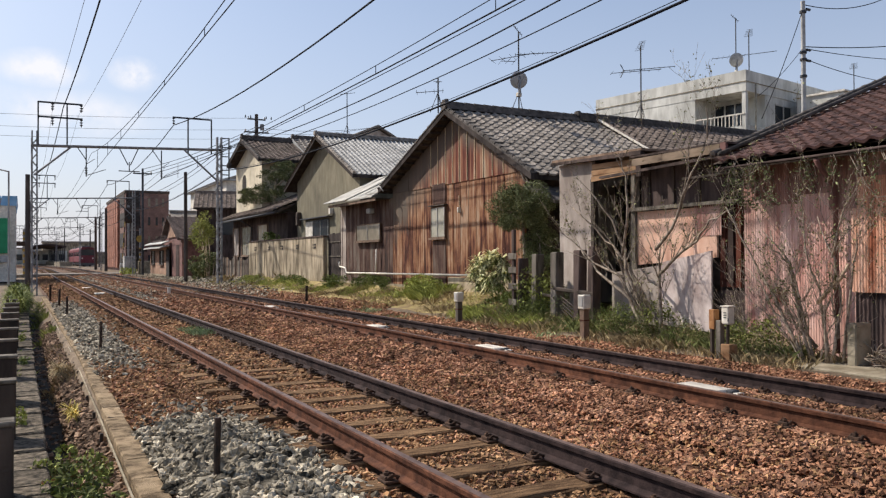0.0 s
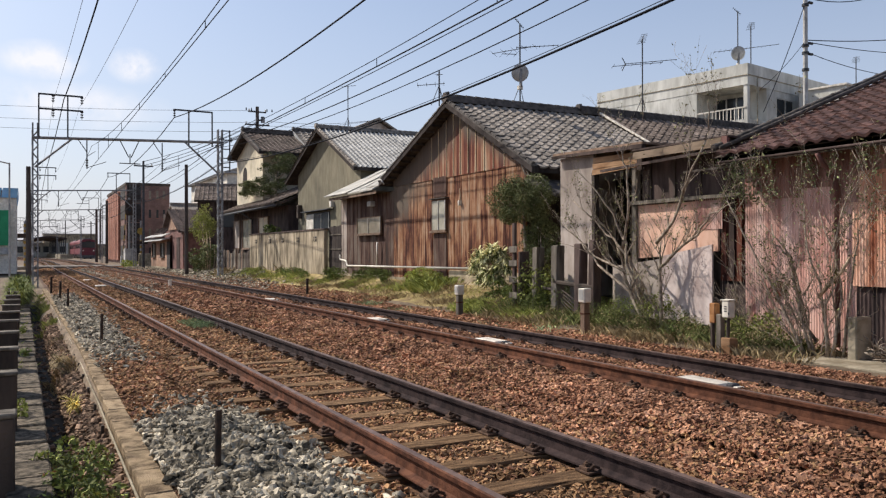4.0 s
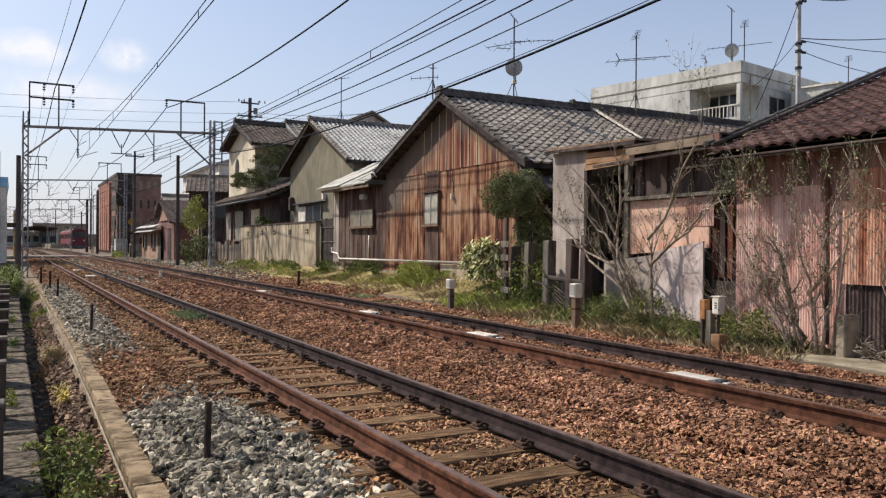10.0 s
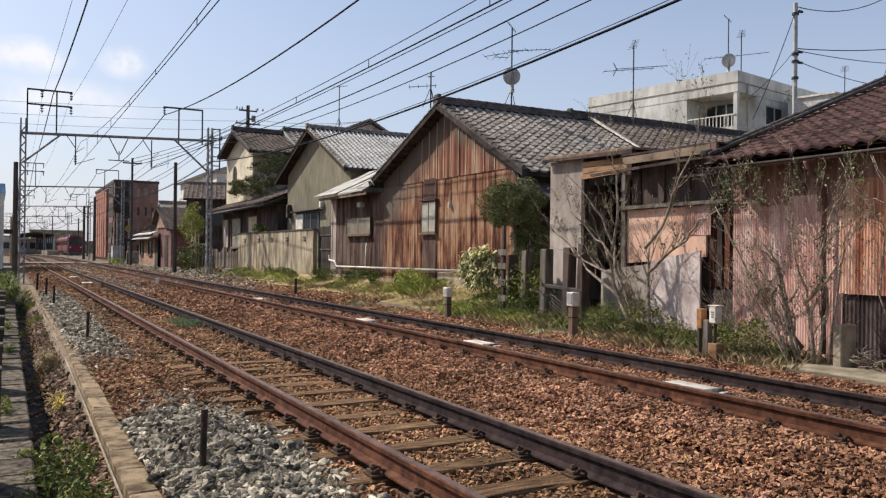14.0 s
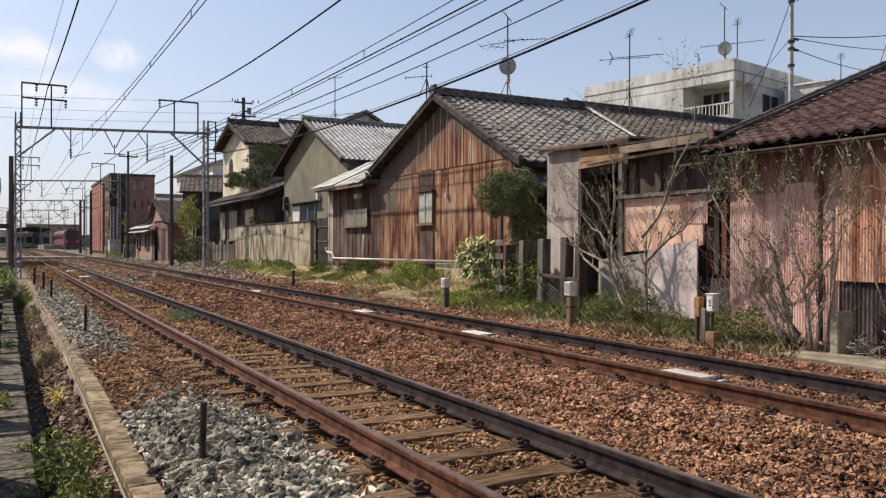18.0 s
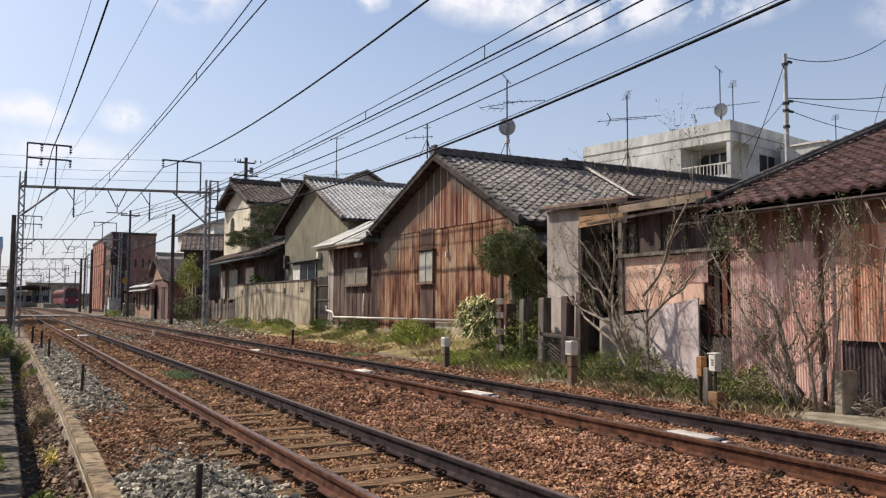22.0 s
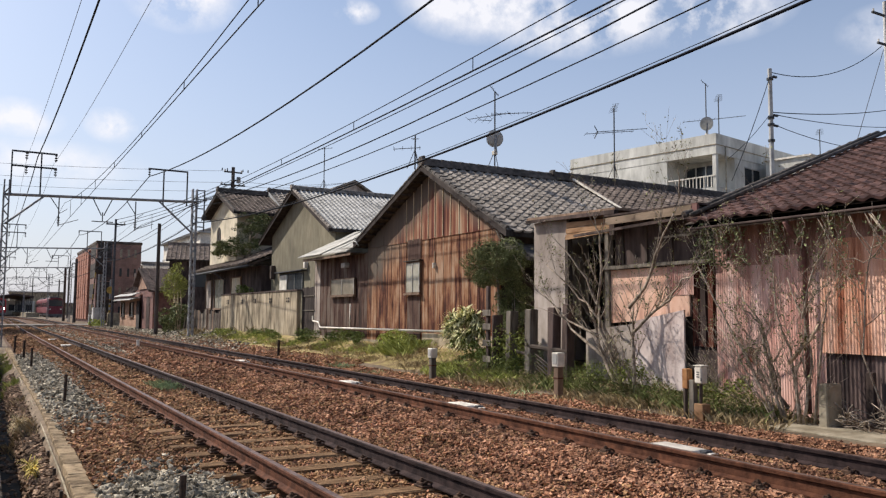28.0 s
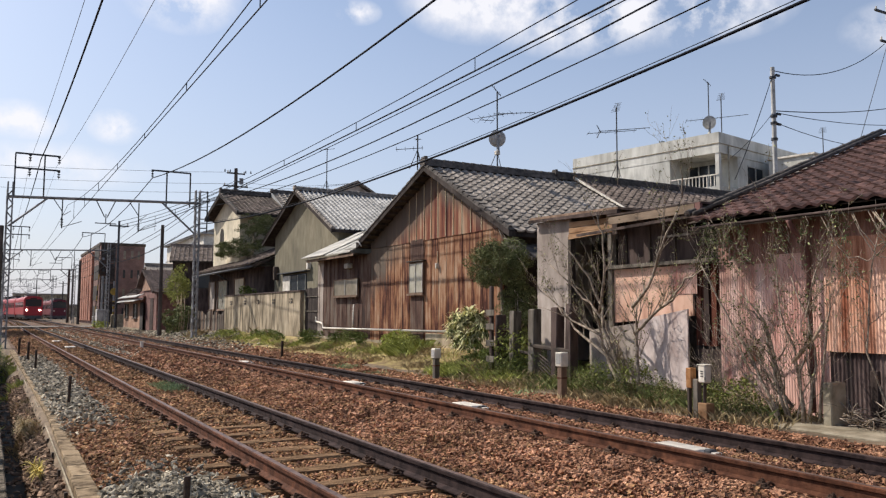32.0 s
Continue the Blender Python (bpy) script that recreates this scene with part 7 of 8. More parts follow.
def build_station():
    th = thing("station", 6, 215, 0, "low dark station canopy and platform in the distance", "station")
    part("platform", box(6.6, 8.8, 172, 270, 0, 1.05), M_CONC, th, "pale platform edge")
    part("canopy", prism([(0.2, 4.55), (5.6, 5.3), (9.3, 4.75), (9.3, 4.45), (5.6, 4.95), (0.2, 4.25)], "y", 205, 270), M_HUTROOF, th, "dark pitched canopy")
    for k in range(6):
        for xx in (7.2, 8.6):
            part("canopy_post", box(xx - 0.12, xx + 0.12, 206 + k * 11, 206.3 + k * 11, 1.05, 4.6), M_STEELDARK, th)
    part("station_building", box(-13, -4.5, 225, 262, 0, 3.4), M_CONC, th)
    part("end_wall", box(-4.4, 12.4, 268, 269, 0, 4.3), M_BLOCKLIGHT, th)
    for k in range(7):
        part("wall_window", box(-3.6 + k * 2.3, -2.1 + k * 2.3, 267.9, 267.98, 1.4, 3.2), M_GLASS, th)
    for i, (x, y, w, h) in enumerate(((24, 260, 16, 3.4), (46, 280, 22, 9), (-30, 300, 30, 8), (-62, 260, 26, 10), (16, 330, 18, 8), (2, 360, 14, 6))):
        b = thing("distant_building", x, y, 0, "pale distant building beyond the station", "building", "distant buildings")
        part("wall", box(x - w / 2, x + w / 2, y, y + 12, 0, h), M_BLOCKLIGHT if i % 2 else M_WALLCONC, b)
        part("roof", box(x - w / 2 - 0.3, x + w / 2 + 0.3, y - 0.3, y + 12.3, h, h + 0.5), M_TILE, b)
    for i, (x, y) in enumerate(((-2.5, 128), (12, 150), (-6, 160), (13, 185), (-1.5, 200), (10, 230))):
        build_pole("utility_pole", x, y, 8.0 + i % 3, 0.15, M_DARKPOLE, "distant line pole by the station tracks", arms=((7.6, 1.6),))


def build_side_building():
    th = thing("green_sign_building", -1.2, 62, 0, "white shop building with a green sign panel and blue striped roof", "building")
    part("wall", box(-9, -0.35, 60.5, 72, 0, 5.1), M_WHITE, th, "white wall")
    part("sign_panel", box(-9, -0.75, 60.3, 60.5, 1.9, 4.25), M_GREEN, th, "green sign panel")
    part("low_panel", box(-9, -0.75, 60.3, 60.5, 1.3, 1.75), M_POLE, th)
    for i in range(9):
        part("roof_sheet", prism([(-9 + i * 0.97, 5.1), (-8.1 + i * 0.97, 5.1), (-8.0 + i * 0.97, 5.75), (-8.9 + i * 0.97, 5.75)], "y", 60.4, 71.5), M_BLUE, th, "blue roof sheet")
    part("roof_lining", box(-9, -0.4, 60.6, 71, 5.1, 5.6), M_WHITE, th)
    pl = build_pole("street_lamp", -0.65, 52, 6.6, 0.06, M_POLE, "slim grey street lamp beside the tracks", "street lamp")
    part("lamp_arm", rod((-0.65, 52, 6.55), (-1.6, 52, 6.75), 0.04, 6), M_POLE, pl)


build_crossing()
build_station()
build_side_building()

# ---- plants ----
def leaf_cloud(th, name, blobs, n, size, material, seed, label="", shape=LEAF_V):
    """Leaves in uneven clumps: blobs are (x, y, z, rx, ry, rz)."""
    g = np.random.default_rng(seed)
    w = np.array([b[3] * b[4] * b[5] for b in blobs]) ** 0.66
    pick = g.choice(len(blobs), n, p=w / w.sum())
    d = g.normal(size=(n, 3))
    d /= np.linalg.norm(d, axis=1)[:, None]
    rad = g.uniform(0.35, 1.0, n) ** 0.45
    B = np.array(blobs)[pick]
    c = B[:, :3] + d * B[:, 3:] * rad[:, None]
    v, f = scatter(c, size * g.uniform(0.6, 1.4, n), 0.15, shape, LEAF_F, seed + 1)
    return big_mesh(name, v, f, material, th, label)


def clumps(x, y, z, rx, ry, rz, k, size, seed):
    g = np.random.default_rng(seed)
    out = []
    for _ in range(k):
        d = g.normal(size=3)
        d /= np.linalg.norm(d)
        d *= g.uniform(0.3, 1.0) ** 0.5
        s = size * g.uniform(0.6, 1.4)
        out.append((x + d[0] * rx, y + d[1] * ry, z + d[2] * rz, s, s, s * 0.8))
    return out


def limb_shrub(base, x, limbs, seed, leaves, label, r0=0.03, twigs=7, leaf=0.030):
    """A shrub from its main limbs, given as (y, z) points, with side shoots and twigs grown on them."""
    th = thing("bare_shrub", *base, label, "shrub")
    g = random.Random(seed)
    twig_lines, tips = [], []

    def shoot(p, d, length, r, level):
        pts, rs = [p.copy()], [r]
        q, dd = p.copy(), d.copy()
        for i in range(5):
            dd = (dd + Vector((g.uniform(-1, 1), g.uniform(-1, 1), g.uniform(-0.5, 1.0))) * 0.2).normalized()
            q = q + dd * length / 5
            pts.append(q.copy())
            rs.append(max(0.0018, r * (1 - 0.7 * (i + 1) / 5)))
        twig_lines.append((pts, rs))
        tips.extend(pts[1:])
        if level:
            for _ in range(g.randint(2, 4)):
                i = g.randint(1, 5)
                a = Vector((g.uniform(-0.8, 0.6), g.uniform(-1, 1), g.uniform(-0.1, 1.1)))
                shoot(pts[i], (dd * 0.6 + a * 0.7).normalized(), length * g.uniform(0.4, 0.7), rs[i] * 0.7, level - 1)
    for k, limb in enumerate(limbs):
        off = g.uniform(-0.12, 0.12) if k else 0.0
        raw_pts = [Vector((x + off + 0.05 * i * g.uniform(-1, 0.6), y, z)) for i, (y, z) in enumerate(limb)]
        pts = [raw_pts[0]]
        for a, b in zip(raw_pts, raw_pts[1:]):
            for t in (0.33, 0.67, 1.0):
                pts.append(a.lerp(b, t) + Vector([g.uniform(-0.018, 0.018) for _ in range(3)]))
        r = r0 * (1.0 if limb[0][1] < 0.5 else 0.7)
        rs = [r * (1 - 0.72 * i / (len(pts) - 1)) for i in range(len(pts))]
        tubes("branch", [(pts, rs)], M_BARK, th, "", 6)
        for _ in range(twigs):
            i = g.randint(1, len(pts) - 1)
            d = (pts[i] - pts[i - 1]).normalized()
            a = Vector((g.uniform(-0.8, 0.5), g.uniform(-1, 1), g.uniform(0.0, 1.2)))
            shoot(pts[i], (d * 0.7 + a * 0.8).normalized(), g.uniform(0.35, 0.85), rs[i] * 0.5, 2)
    tubes("twig_work", twig_lines, M_BARK, th, "fine grey twigs", 4, kind="stuff")
    gg = np.random.default_rng(seed)
    t = np.array([tuple(p) for p in tips])
    c = t[gg.integers(0, len(t), leaves)] + gg.normal(size=(leaves, 3)) * 0.03
    v, f = scatter(c, leaf * gg.uniform(0.6, 1.6, leaves), 0.2, LEAF_V, LEAF_F, seed)
    big_mesh("young_foliage", v, f, M_LEAF_OLIVE, th, "sparse young spring leaves", kind="stuff")


limb_shrub((8.6, 9.15, 0.2), 8.6, [
    [(9.09, 0.17), (9.13, 1.08), (9.11, 1.54)],
    [(9.11, 1.54), (8.75, 1.84), (8.45, 2.33), (8.27, 2.62), (8.15, 3.12), (8.0, 3.5)],
    [(9.16, 1.14), (8.74, 1.43), (8.30, 1.65), (7.97, 1.93), (7.59, 2.09)],
    [(9.03, 0.18), (9.66, 0.99), (10.02, 1.46), (10.53, 1.71), (11.15, 2.33)],
    [(9.26, 0.20), (9.84, 1.22), (9.90, 1.55), (10.16, 2.03), (10.48, 2.56)],
    [(9.97, 1.46), (9.79, 2.10), (9.86, 2.74), (9.95, 3.1)],
    [(9.84, 1.10), (10.60, 1.34), (11.44, 1.90)],
    [(9.35, 0.18), (9.95, 0.9), (10.2, 1.5)],
    [(9.2, 0.18), (9.7, 0.8), (10.5, 1.2), (10.9, 1.6)]], 21, 1900, "tall half-bare shrub with grey branches before the open shed", 0.037)
limb_shrub((8.55, 6.35, 0.14), 8.55, [
    [(6.41, 0.12), (6.51, 0.59), (6.76, 1.35), (7.06, 1.77)],
    [(6.18, 0.12), (6.04, 0.85), (6.07, 1.41), (6.36, 1.90)],
    [(6.09, 0.12), (6.00, 1.13), (5.87, 1.69)],
    [(6.51, 0.53), (6.90, 0.71), (7.16, 1.09), (7.5, 1.3)],
    [(6.29, 0.92), (5.89, 1.30)],
    [(6.10, 1.41), (5.95, 1.91), (5.7, 2.3)],
    [(6.30, 0.12), (6.35, 0.8), (6.6, 1.5), (6.65, 2.2)],
    [(6.45, 0.12), (6.9, 0.9), (7.3, 1.5), (7.55, 2.1)],
    [(6.42, 0.2), (6.57, 0.93), (6.69, 1.33), (6.84, 1.53), (7.0, 1.77)],
    [(6.45, 0.3), (6.68, 0.62), (6.93, 0.73)],
    [(6.2, 0.15), (6.2, 0.78), (6.07, 1.03)]], 33, 1700, "half-bare shrub against the pink corrugated wall", 0.022, 4)
limb_shrub((8.4, 6.4, 0.14), 8.45, [
    [(6.6, 0.12), (6.9, 0.35), (7.3, 0.5)],
    [(6.3, 0.12), (6.2, 0.5), (6.0, 0.75)],
    [(6.5, 0.12), (6.5, 0.6), (6.7, 0.95)],
    [(6.4, 0.12), (6.7, 0.5), (7.0, 0.85)]], 41, 260, "low tangle of dry brushwood at the shed foot", 0.012, 14)
limb_shrub((8.7, 5.2, 0.14), 8.75, [
    [(5.3, 0.12), (5.2, 0.9), (5.0, 1.8)],
    [(5.2, 0.12), (5.5, 1.0), (5.45, 2.0), (5.2, 2.6)]], 37, 300, "thin half-bare shrub against the rusty wall", 0.016, 5)


def build_broken_limb():
    th = thing("broken_branch", 8.5, 6.1, 0.9, "thick pale broken branch caught in the shrub", "branch")
    v, f = tube([(8.50, 6.32, 0.86), (8.48, 6.13, 1.05), (8.46, 5.99, 1.16), (8.45, 5.87, 1.34)], [0.026, 0.024, 0.022, 0.012], 7)
    raw("limb", [tuple(p) for p in v], f, M_PALEBARK, th, "", True)
    pile = thing("brushwood_pile", 8.85, 5.2, 0.15, "heap of dry cut twigs on the slab", "brushwood")
    g = random.Random(58)
    lines = []
    for _ in range(150):
        p = Vector((8.75 + g.uniform(-0.25, 0.3), g.uniform(4.7, 5.75), 0.16 + 0.22 * g.random() ** 2))
        d = Vector((g.uniform(-1, 1), g.uniform(-1, 1), g.uniform(-0.15, 0.35))).normalized() * g.uniform(0.12, 0.3)
        q = p + d + Vector((0, 0, g.uniform(-0.02, 0.06)))
        q.z = max(q.z, 0.155)
        lines.append(([p, p.lerp(q, 0.5) + Vector((0, 0, g.uniform(-0.01, 0.04))), q], g.uniform(0.003, 0.007)))
    tubes("twig_work", lines, M_BARK, pile, "grey twigs", 4, kind="stuff")


build_broken_limb()


def build_ivy():
    th = thing("climbing_vine", SX - 0.1, 6.8, 2.6, "climbing vine trailing along the shed gutter", "vine")
    random.seed(44)
    lines, pts = [], []
    heads = [random.gauss(7.75, 0.16) for _ in range(14)] + [random.gauss(7.35, 0.12) for _ in range(6)] + [random.gauss(6.7, 0.2) for _ in range(6)] + [random.uniform(4.4, 6.4) for _ in range(14)]
    for k, y in enumerate(heads):
        p = Vector((SX - 0.36 - random.random() * 0.14, y, 2.68 + random.uniform(-0.03, 0.1)))
        line = [p.copy()]
        for i in range(9 if k < 20 else 6):
            p = p + Vector((random.uniform(-0.03, 0.05), random.uniform(-0.06, 0.06), -random.uniform(0.03, 0.12)))
            p.x = min(p.x, SX - 0.05)
            line.append(p.copy())
        lines.append((line, 0.005))
        pts += line[1:]
    # long dead runners swinging below the gutter
    for k in range(9):
        y = random.uniform(4.3, 6.4)
        a, b = Vector((SX - 0.45, y, 2.64)), Vector((SX - 0.3, y - random.uniform(0.4, 1.1), 2.3 + random.uniform(-0.25, 0.25)))
        lines.append(([a.lerp(b, t) - Vector((0, 0, 0.35 * 4 * t * (1 - t) * random.uniform(0.8, 1.1))) for t in np.linspace(0, 1, 8)], 0.006))
    tubes("stem_work", lines, M_BARK, th, "", 4, kind="stuff")
    g = np.random.default_rng(2)
    t = np.array([tuple(p) for p in pts])
    n = 1500
    c = t[g.integers(0, len(t), n)] + g.normal(size=(n, 3)) * (0.035, 0.05, 0.04)
    v, f = scatter(c, 0.042 * g.uniform(0.6, 1.4, n), 0.2, LEAF_V, LEAF_F, 8)
    big_mesh("foliage", v, f, M_LEAF_IVY, th, kind="stuff")


build_ivy()


def build_pine(base, pads, seed):
    """A trained garden pine: a bent trunk with flat pads of needle tufts on level boughs."""
    th = thing("garden_pine", *base, "garden pine trained in flat layered pads before the cream house", "tree")
    g = np.random.default_rng(seed)
    x, y, z = base
    top = Vector((x, y - 0.2, 6.0))
    lines = [([Vector((x, y, z)), Vector((x + 0.15, y + 0.2, 2.2)), Vector((x - 0.1, y - 0.1, 4.2)), top], [0.12, 0.10, 0.08, 0.03])]
    tufts = []
    for px, py, pz, rx, ry, rz in pads:
        lines.append(([Vector((x - 0.05, y, pz - 0.35)), Vector(((x + px) / 2, (y + py) / 2, pz - 0.22)), Vector((px, py, pz - 0.05))], [0.05, 0.04, 0.015]))
        for _ in range(26):
            a, r = g.uniform(0, 6.28), g.uniform(0, 1) ** 0.5
            tufts.append((px + rx * r * math.cos(a), py + ry * r * math.sin(a), pz + g.normal() * rz * 0.8, 0.2, 0.2, 0.10))
    tubes("trunk", lines, M_BARK, th, "bent trunk and level boughs", 6)
    leaf_cloud(th, "needle_crown", tufts, 13000, 0.07, M_PINE, seed)
    return th


def build_tree(x, y, z0, zc, rx, ry, rz, k, n, leaf, material, seed, label, name="evergreen_tree", clump=0.35, trunk=0.07):
    th = thing(name, x, y, z0, label, "tree")
    random.seed(seed)
    lines = [([Vector((x, y, z0 - 0.1)), Vector((x + 0.05, y - 0.05, (z0 + zc) / 2)), Vector((x, y, zc + rz * 0.4))], [trunk, trunk * 0.8, trunk * 0.3])]
    bl = clumps(x, y, zc, rx, ry, rz, k, clump, seed)
    for b in bl[:14]:
        lines.append(([Vector((x, y, zc - rz * 0.6)), Vector((x + (b[0] - x) * 0.5, y + (b[1] - y) * 0.5, zc - rz * 0.2)), Vector(b[:3])], [trunk * 0.5, trunk * 0.35, trunk * 0.12]))
    tubes("trunk", lines, M_BARK, th, "forked trunk and limbs", 6)
    leaf_cloud(th, "crown", bl, n, leaf, material, seed)


build_tree(9.35, 14.0, 0.4, 2.50, 0.42, 0.95, 0.46, 60, 26000, 0.034, M_LEAF_DARK, 51, "dense dark evergreen with a round crown beside the rusty house", clump=0.22, trunk=0.05)
build_tree(9.6, 13.7, 0.4, 1.45, 0.28, 0.62, 0.72, 30, 8000, 0.04, M_LEAF_DARK, 52, "dark undergrowth in the gap between house and shed", "undergrowth", 0.2, 0.03)
build_pine((11.4, 39.4, 0.2), ((11.5, 38.9, 6.05, 0.75, 0.75, 0.16), (11.3, 39.3, 5.7, 0.85, 0.95, 0.17), (11.6, 38.5, 5.45, 0.8, 0.8, 0.15), (11.2, 40.0, 5.1, 0.7, 1.2, 0.15), (10.8, 41.2, 4.75, 0.5, 1.5, 0.14), (10.9, 39.9, 4.5, 0.6, 1.4, 0.14), (10.7, 42.4, 5.05, 0.35, 0.8, 0.10), (11.2, 38.7, 4.75, 0.6, 1.0, 0.13), (10.6, 42.6, 4.6, 0.3, 0.9, 0.09)), 53)
build_tree(9.5, 48.1, 0.1, 3.0, 0.5, 1.15, 1.25, 40, 4200, 0.085, M_GRASS, 54, "light green young tree beside the track", "young_tree", 0.30, 0.05)
def build_saplings():
    th = thing("bare_sapling", 9.3, 46.2, 0.1, "fan of thin pale bare stems beside the young tree", "sapling")
    random.seed(57)
    for k in range(9):
        x, y = 9.3 + random.uniform(-0.15, 0.15), 46.2 - 0.1 * k
        top = Vector((x + random.uniform(-0.2, 0.3), y + random.uniform(-0.1, 1.5), random.uniform(1.5, 2.9)))
        tubes("stem", [([Vector((x, y, 0.0)), Vector((x, y, 0.1)).lerp(top, 0.5) + Vector((0.05, -0.08, 0)), top], [0.03, 0.024, 0.010])], M_PALEBARK, th, "", 5)


build_saplings()
build_tree(9.2, 47.0, 0.1, 1.1, 0.6, 1.6, 0.9, 14, 1600, 0.16, M_LEAF_DARK, 55, "dark green hedge bush beside the pole", "hedge_bush", 0.45, 0.05)
build_tree(10.3, 36.5, 0.3, 2.25, 0.3, 1.3, 0.35, 12, 900, 0.1, M_LEAF, 56, "garden shrub showing over the concrete wall", "garden_shrub", 0.25, 0.04)


def strap_leaves(th, name, heads, each, length, width, material, seed):
    """Long arching leaves that spring from each head."""
    g = np.random.default_rng(seed)
    verts = []
    for h in heads:
        for _ in range(each):
            a, up = g.uniform(0, 6.28), g.uniform(0.2, 1.7)
            d = np.array((math.cos(a), math.sin(a), 0.0))
            s = np.array((-math.sin(a), math.cos(a), 0.0))
            p = np.array(h[:3])
            ll = length * g.uniform(0.5, 1.2)
            prev = None
            for i in range(4):
                t = i / 3
                q = p + d * ll * t * (0.55 + 0.35 * t) + np.array((0, 0, ll * (up * t - 0.95 * t * t)))
                w = width * (0.8, 1.0, 0.75, 0.1)[i]
                row = (q - s * w, q + s * w)
                if prev is not None:
                    verts += [prev[0], prev[1], row[1], row[0]]
                prev = row
    return big_mesh(name, np.array(verts), np.arange(len(verts)).reshape(-1, 4), material, th)


def build_variegated():
    th = thing("variegated_bush", 9.3, 15.2, 0.5, "bush of long arching cream and green striped leaves", "bush")
    heads = clumps(9.2, 15.1, 1.06, 0.25, 0.72, 0.44, 74, 0.1, 61)
    strap_leaves(th, "foliage", heads, 21, 0.27, 0.019, M_LEAF_PALE, 62)
    strap_leaves(th, "inner_foliage", heads, 18, 0.22, 0.018, M_LEAF, 63)
    th = thing("weed_bush", 8.9, 12.7, 0.3, "leafy weeds growing through the old fence", "bush")
    leaf_cloud(th, "foliage", clumps(8.75, 12.5, 0.75, 0.2, 0.6, 0.45, 14, 0.2, 64), 1300, 0.06, M_LEAF_YOUNG, 65)
    leaf_cloud(th, "inner_foliage", clumps(8.85, 12.5, 0.6, 0.2, 0.7, 0.4, 12, 0.2, 164), 1300, 0.06, M_LEAF_DARK, 165)
    th = thing("weed_bush", 8.4, 8.2, 0.2, "leafy green weeds beside the junction box", "bush")
    leaf_cloud(th, "foliage", clumps(8.75, 7.45, 0.42, 0.25, 0.45, 0.26, 12, 0.16, 66), 1300, 0.042, M_LEAF_YOUNG, 67)
    th = thing("weed_bush", 8.5, 9.3, 0.2, "leafy weeds at the foot of the shrubs", "bush")
    leaf_cloud(th, "foliage", clumps(8.7, 9.6, 0.42, 0.25, 0.9, 0.25, 14, 0.17, 68), 1400, 0.042, M_LEAF_YOUNG, 69)
    for k, (x, y, ry) in enumerate(((8.55, 10.6, 0.5), (8.5, 9.9, 0.5), (8.6, 8.9, 0.5), (8.5, 8.2, 0.4), (8.6, 7.7, 0.45), (8.6, 6.9, 0.5), (8.3, 7.0, 0.3), (8.55, 11.6, 0.6), (8.3, 9.3, 0.4))):
        th = thing("weed_clump", x, y, 0.12, "fine-leaved low weeds before the sheds", "weeds", "weed clumps before the sheds")
        bl = clumps(x, y, 0.28, 0.2, ry, 0.14, 12, 0.12, 300 + k)
        leaf_cloud(th, "foliage", bl, 950, 0.026, M_WEED, 320 + k, shape=[(-0.6, 0, 0), (0, -0.16, 0.04), (0.8, 0, -0.05), (0, 0.16, 0.04)])
        leaf_cloud(th, "dry_foliage", bl, 500, 0.028, M_STRAW, 340 + k)
    th = thing("weed_clump", 8.2, 74, 0.1, "yellowish weeds by the equipment cabinets", "weeds", "weed clumps along the bank")
    leaf_cloud(th, "foliage", clumps(8.2, 74, 0.3, 0.5, 2.0, 0.25, 12, 0.3, 401), 900, 0.14, M_LEAF_BRIGHT, 402)
    th = thing("ditch_bush", 0.3, 5.4, -0.4, "straggling bush with green and reddish leaves in the ditch", "bush")
    bl = clumps(0.33, 6.1, -0.22, 0.30, 1.25, 0.19, 52, 0.085, 70)
    for name, n, mt, k in (("foliage", 1500, M_WEED, 71), ("young_foliage", 800, M_LEAF_YOUNG, 73), ("fresh_foliage", 420, M_LEAF_BRIGHT, 77), ("red_foliage", 170, M_LEAF_RED, 79)):
        leaf_cloud(th, name, bl, n, 0.052 if mt is M_LEAF_BRIGHT else 0.042, mt, k)
    random.seed(70)
    tubes("stem_work", [([(0.3, 6.2, -0.55), ((b[0] + 0.3) / 2, (b[1] + 6.2) / 2 + random.uniform(-0.1, 0.1), -0.3), b[:3]], [0.007, 0.005, 0.0025]) for b in bl[::2]], M_DARKWOOD, th, "thin dark stems", 4, kind="stuff")
    tuft = thing("dry_tuft", 0.44, 12.6, -0.4, "rounded clump of pale dry grass on the ditch edge", "grass tuft")
    strap_leaves(tuft, "foliage", clumps(0.47, 12.7, -0.16, 0.06, 0.4, 0.05, 12, 0.08, 271), 26, 0.17, 0.004, M_STRAW, 272)
    for x, y, z, k, mt in ((0.0, 8.6, -0.12, 281, M_LEAF_BRIGHT), (0.04, 13.4, -0.1, 283, M_WEED_FRESH), (0.02, 17.0, -0.08, 285, M_LEAF_YOUNG)):
        tuft = thing("ditch_weeds", x, y, z - 0.03, "small fresh weed growing between the lining stones", "weeds")
        leaf_cloud(tuft, "foliage", clumps(x, y, z + 0.05, 0.06, 0.22, 0.06, 8, 0.05, k), 190, 0.036, mt, k + 1)
    th = thing("ditch_weeds", 0.45, 9.2, -0.4, "yellowing tuft of weeds on the ditch edge", "weeds")
    strap_leaves(th, "foliage", clumps(0.49, 9.5, -0.22, 0.05, 0.32, 0.03, 10, 0.08, 171), 14, 0.12, 0.006, M_LEAF_YELLOW, 172)
    th = thing("ditch_weeds", 0.2, 29, -0.2, "rank green weeds along the far part of the ditch", "weeds")
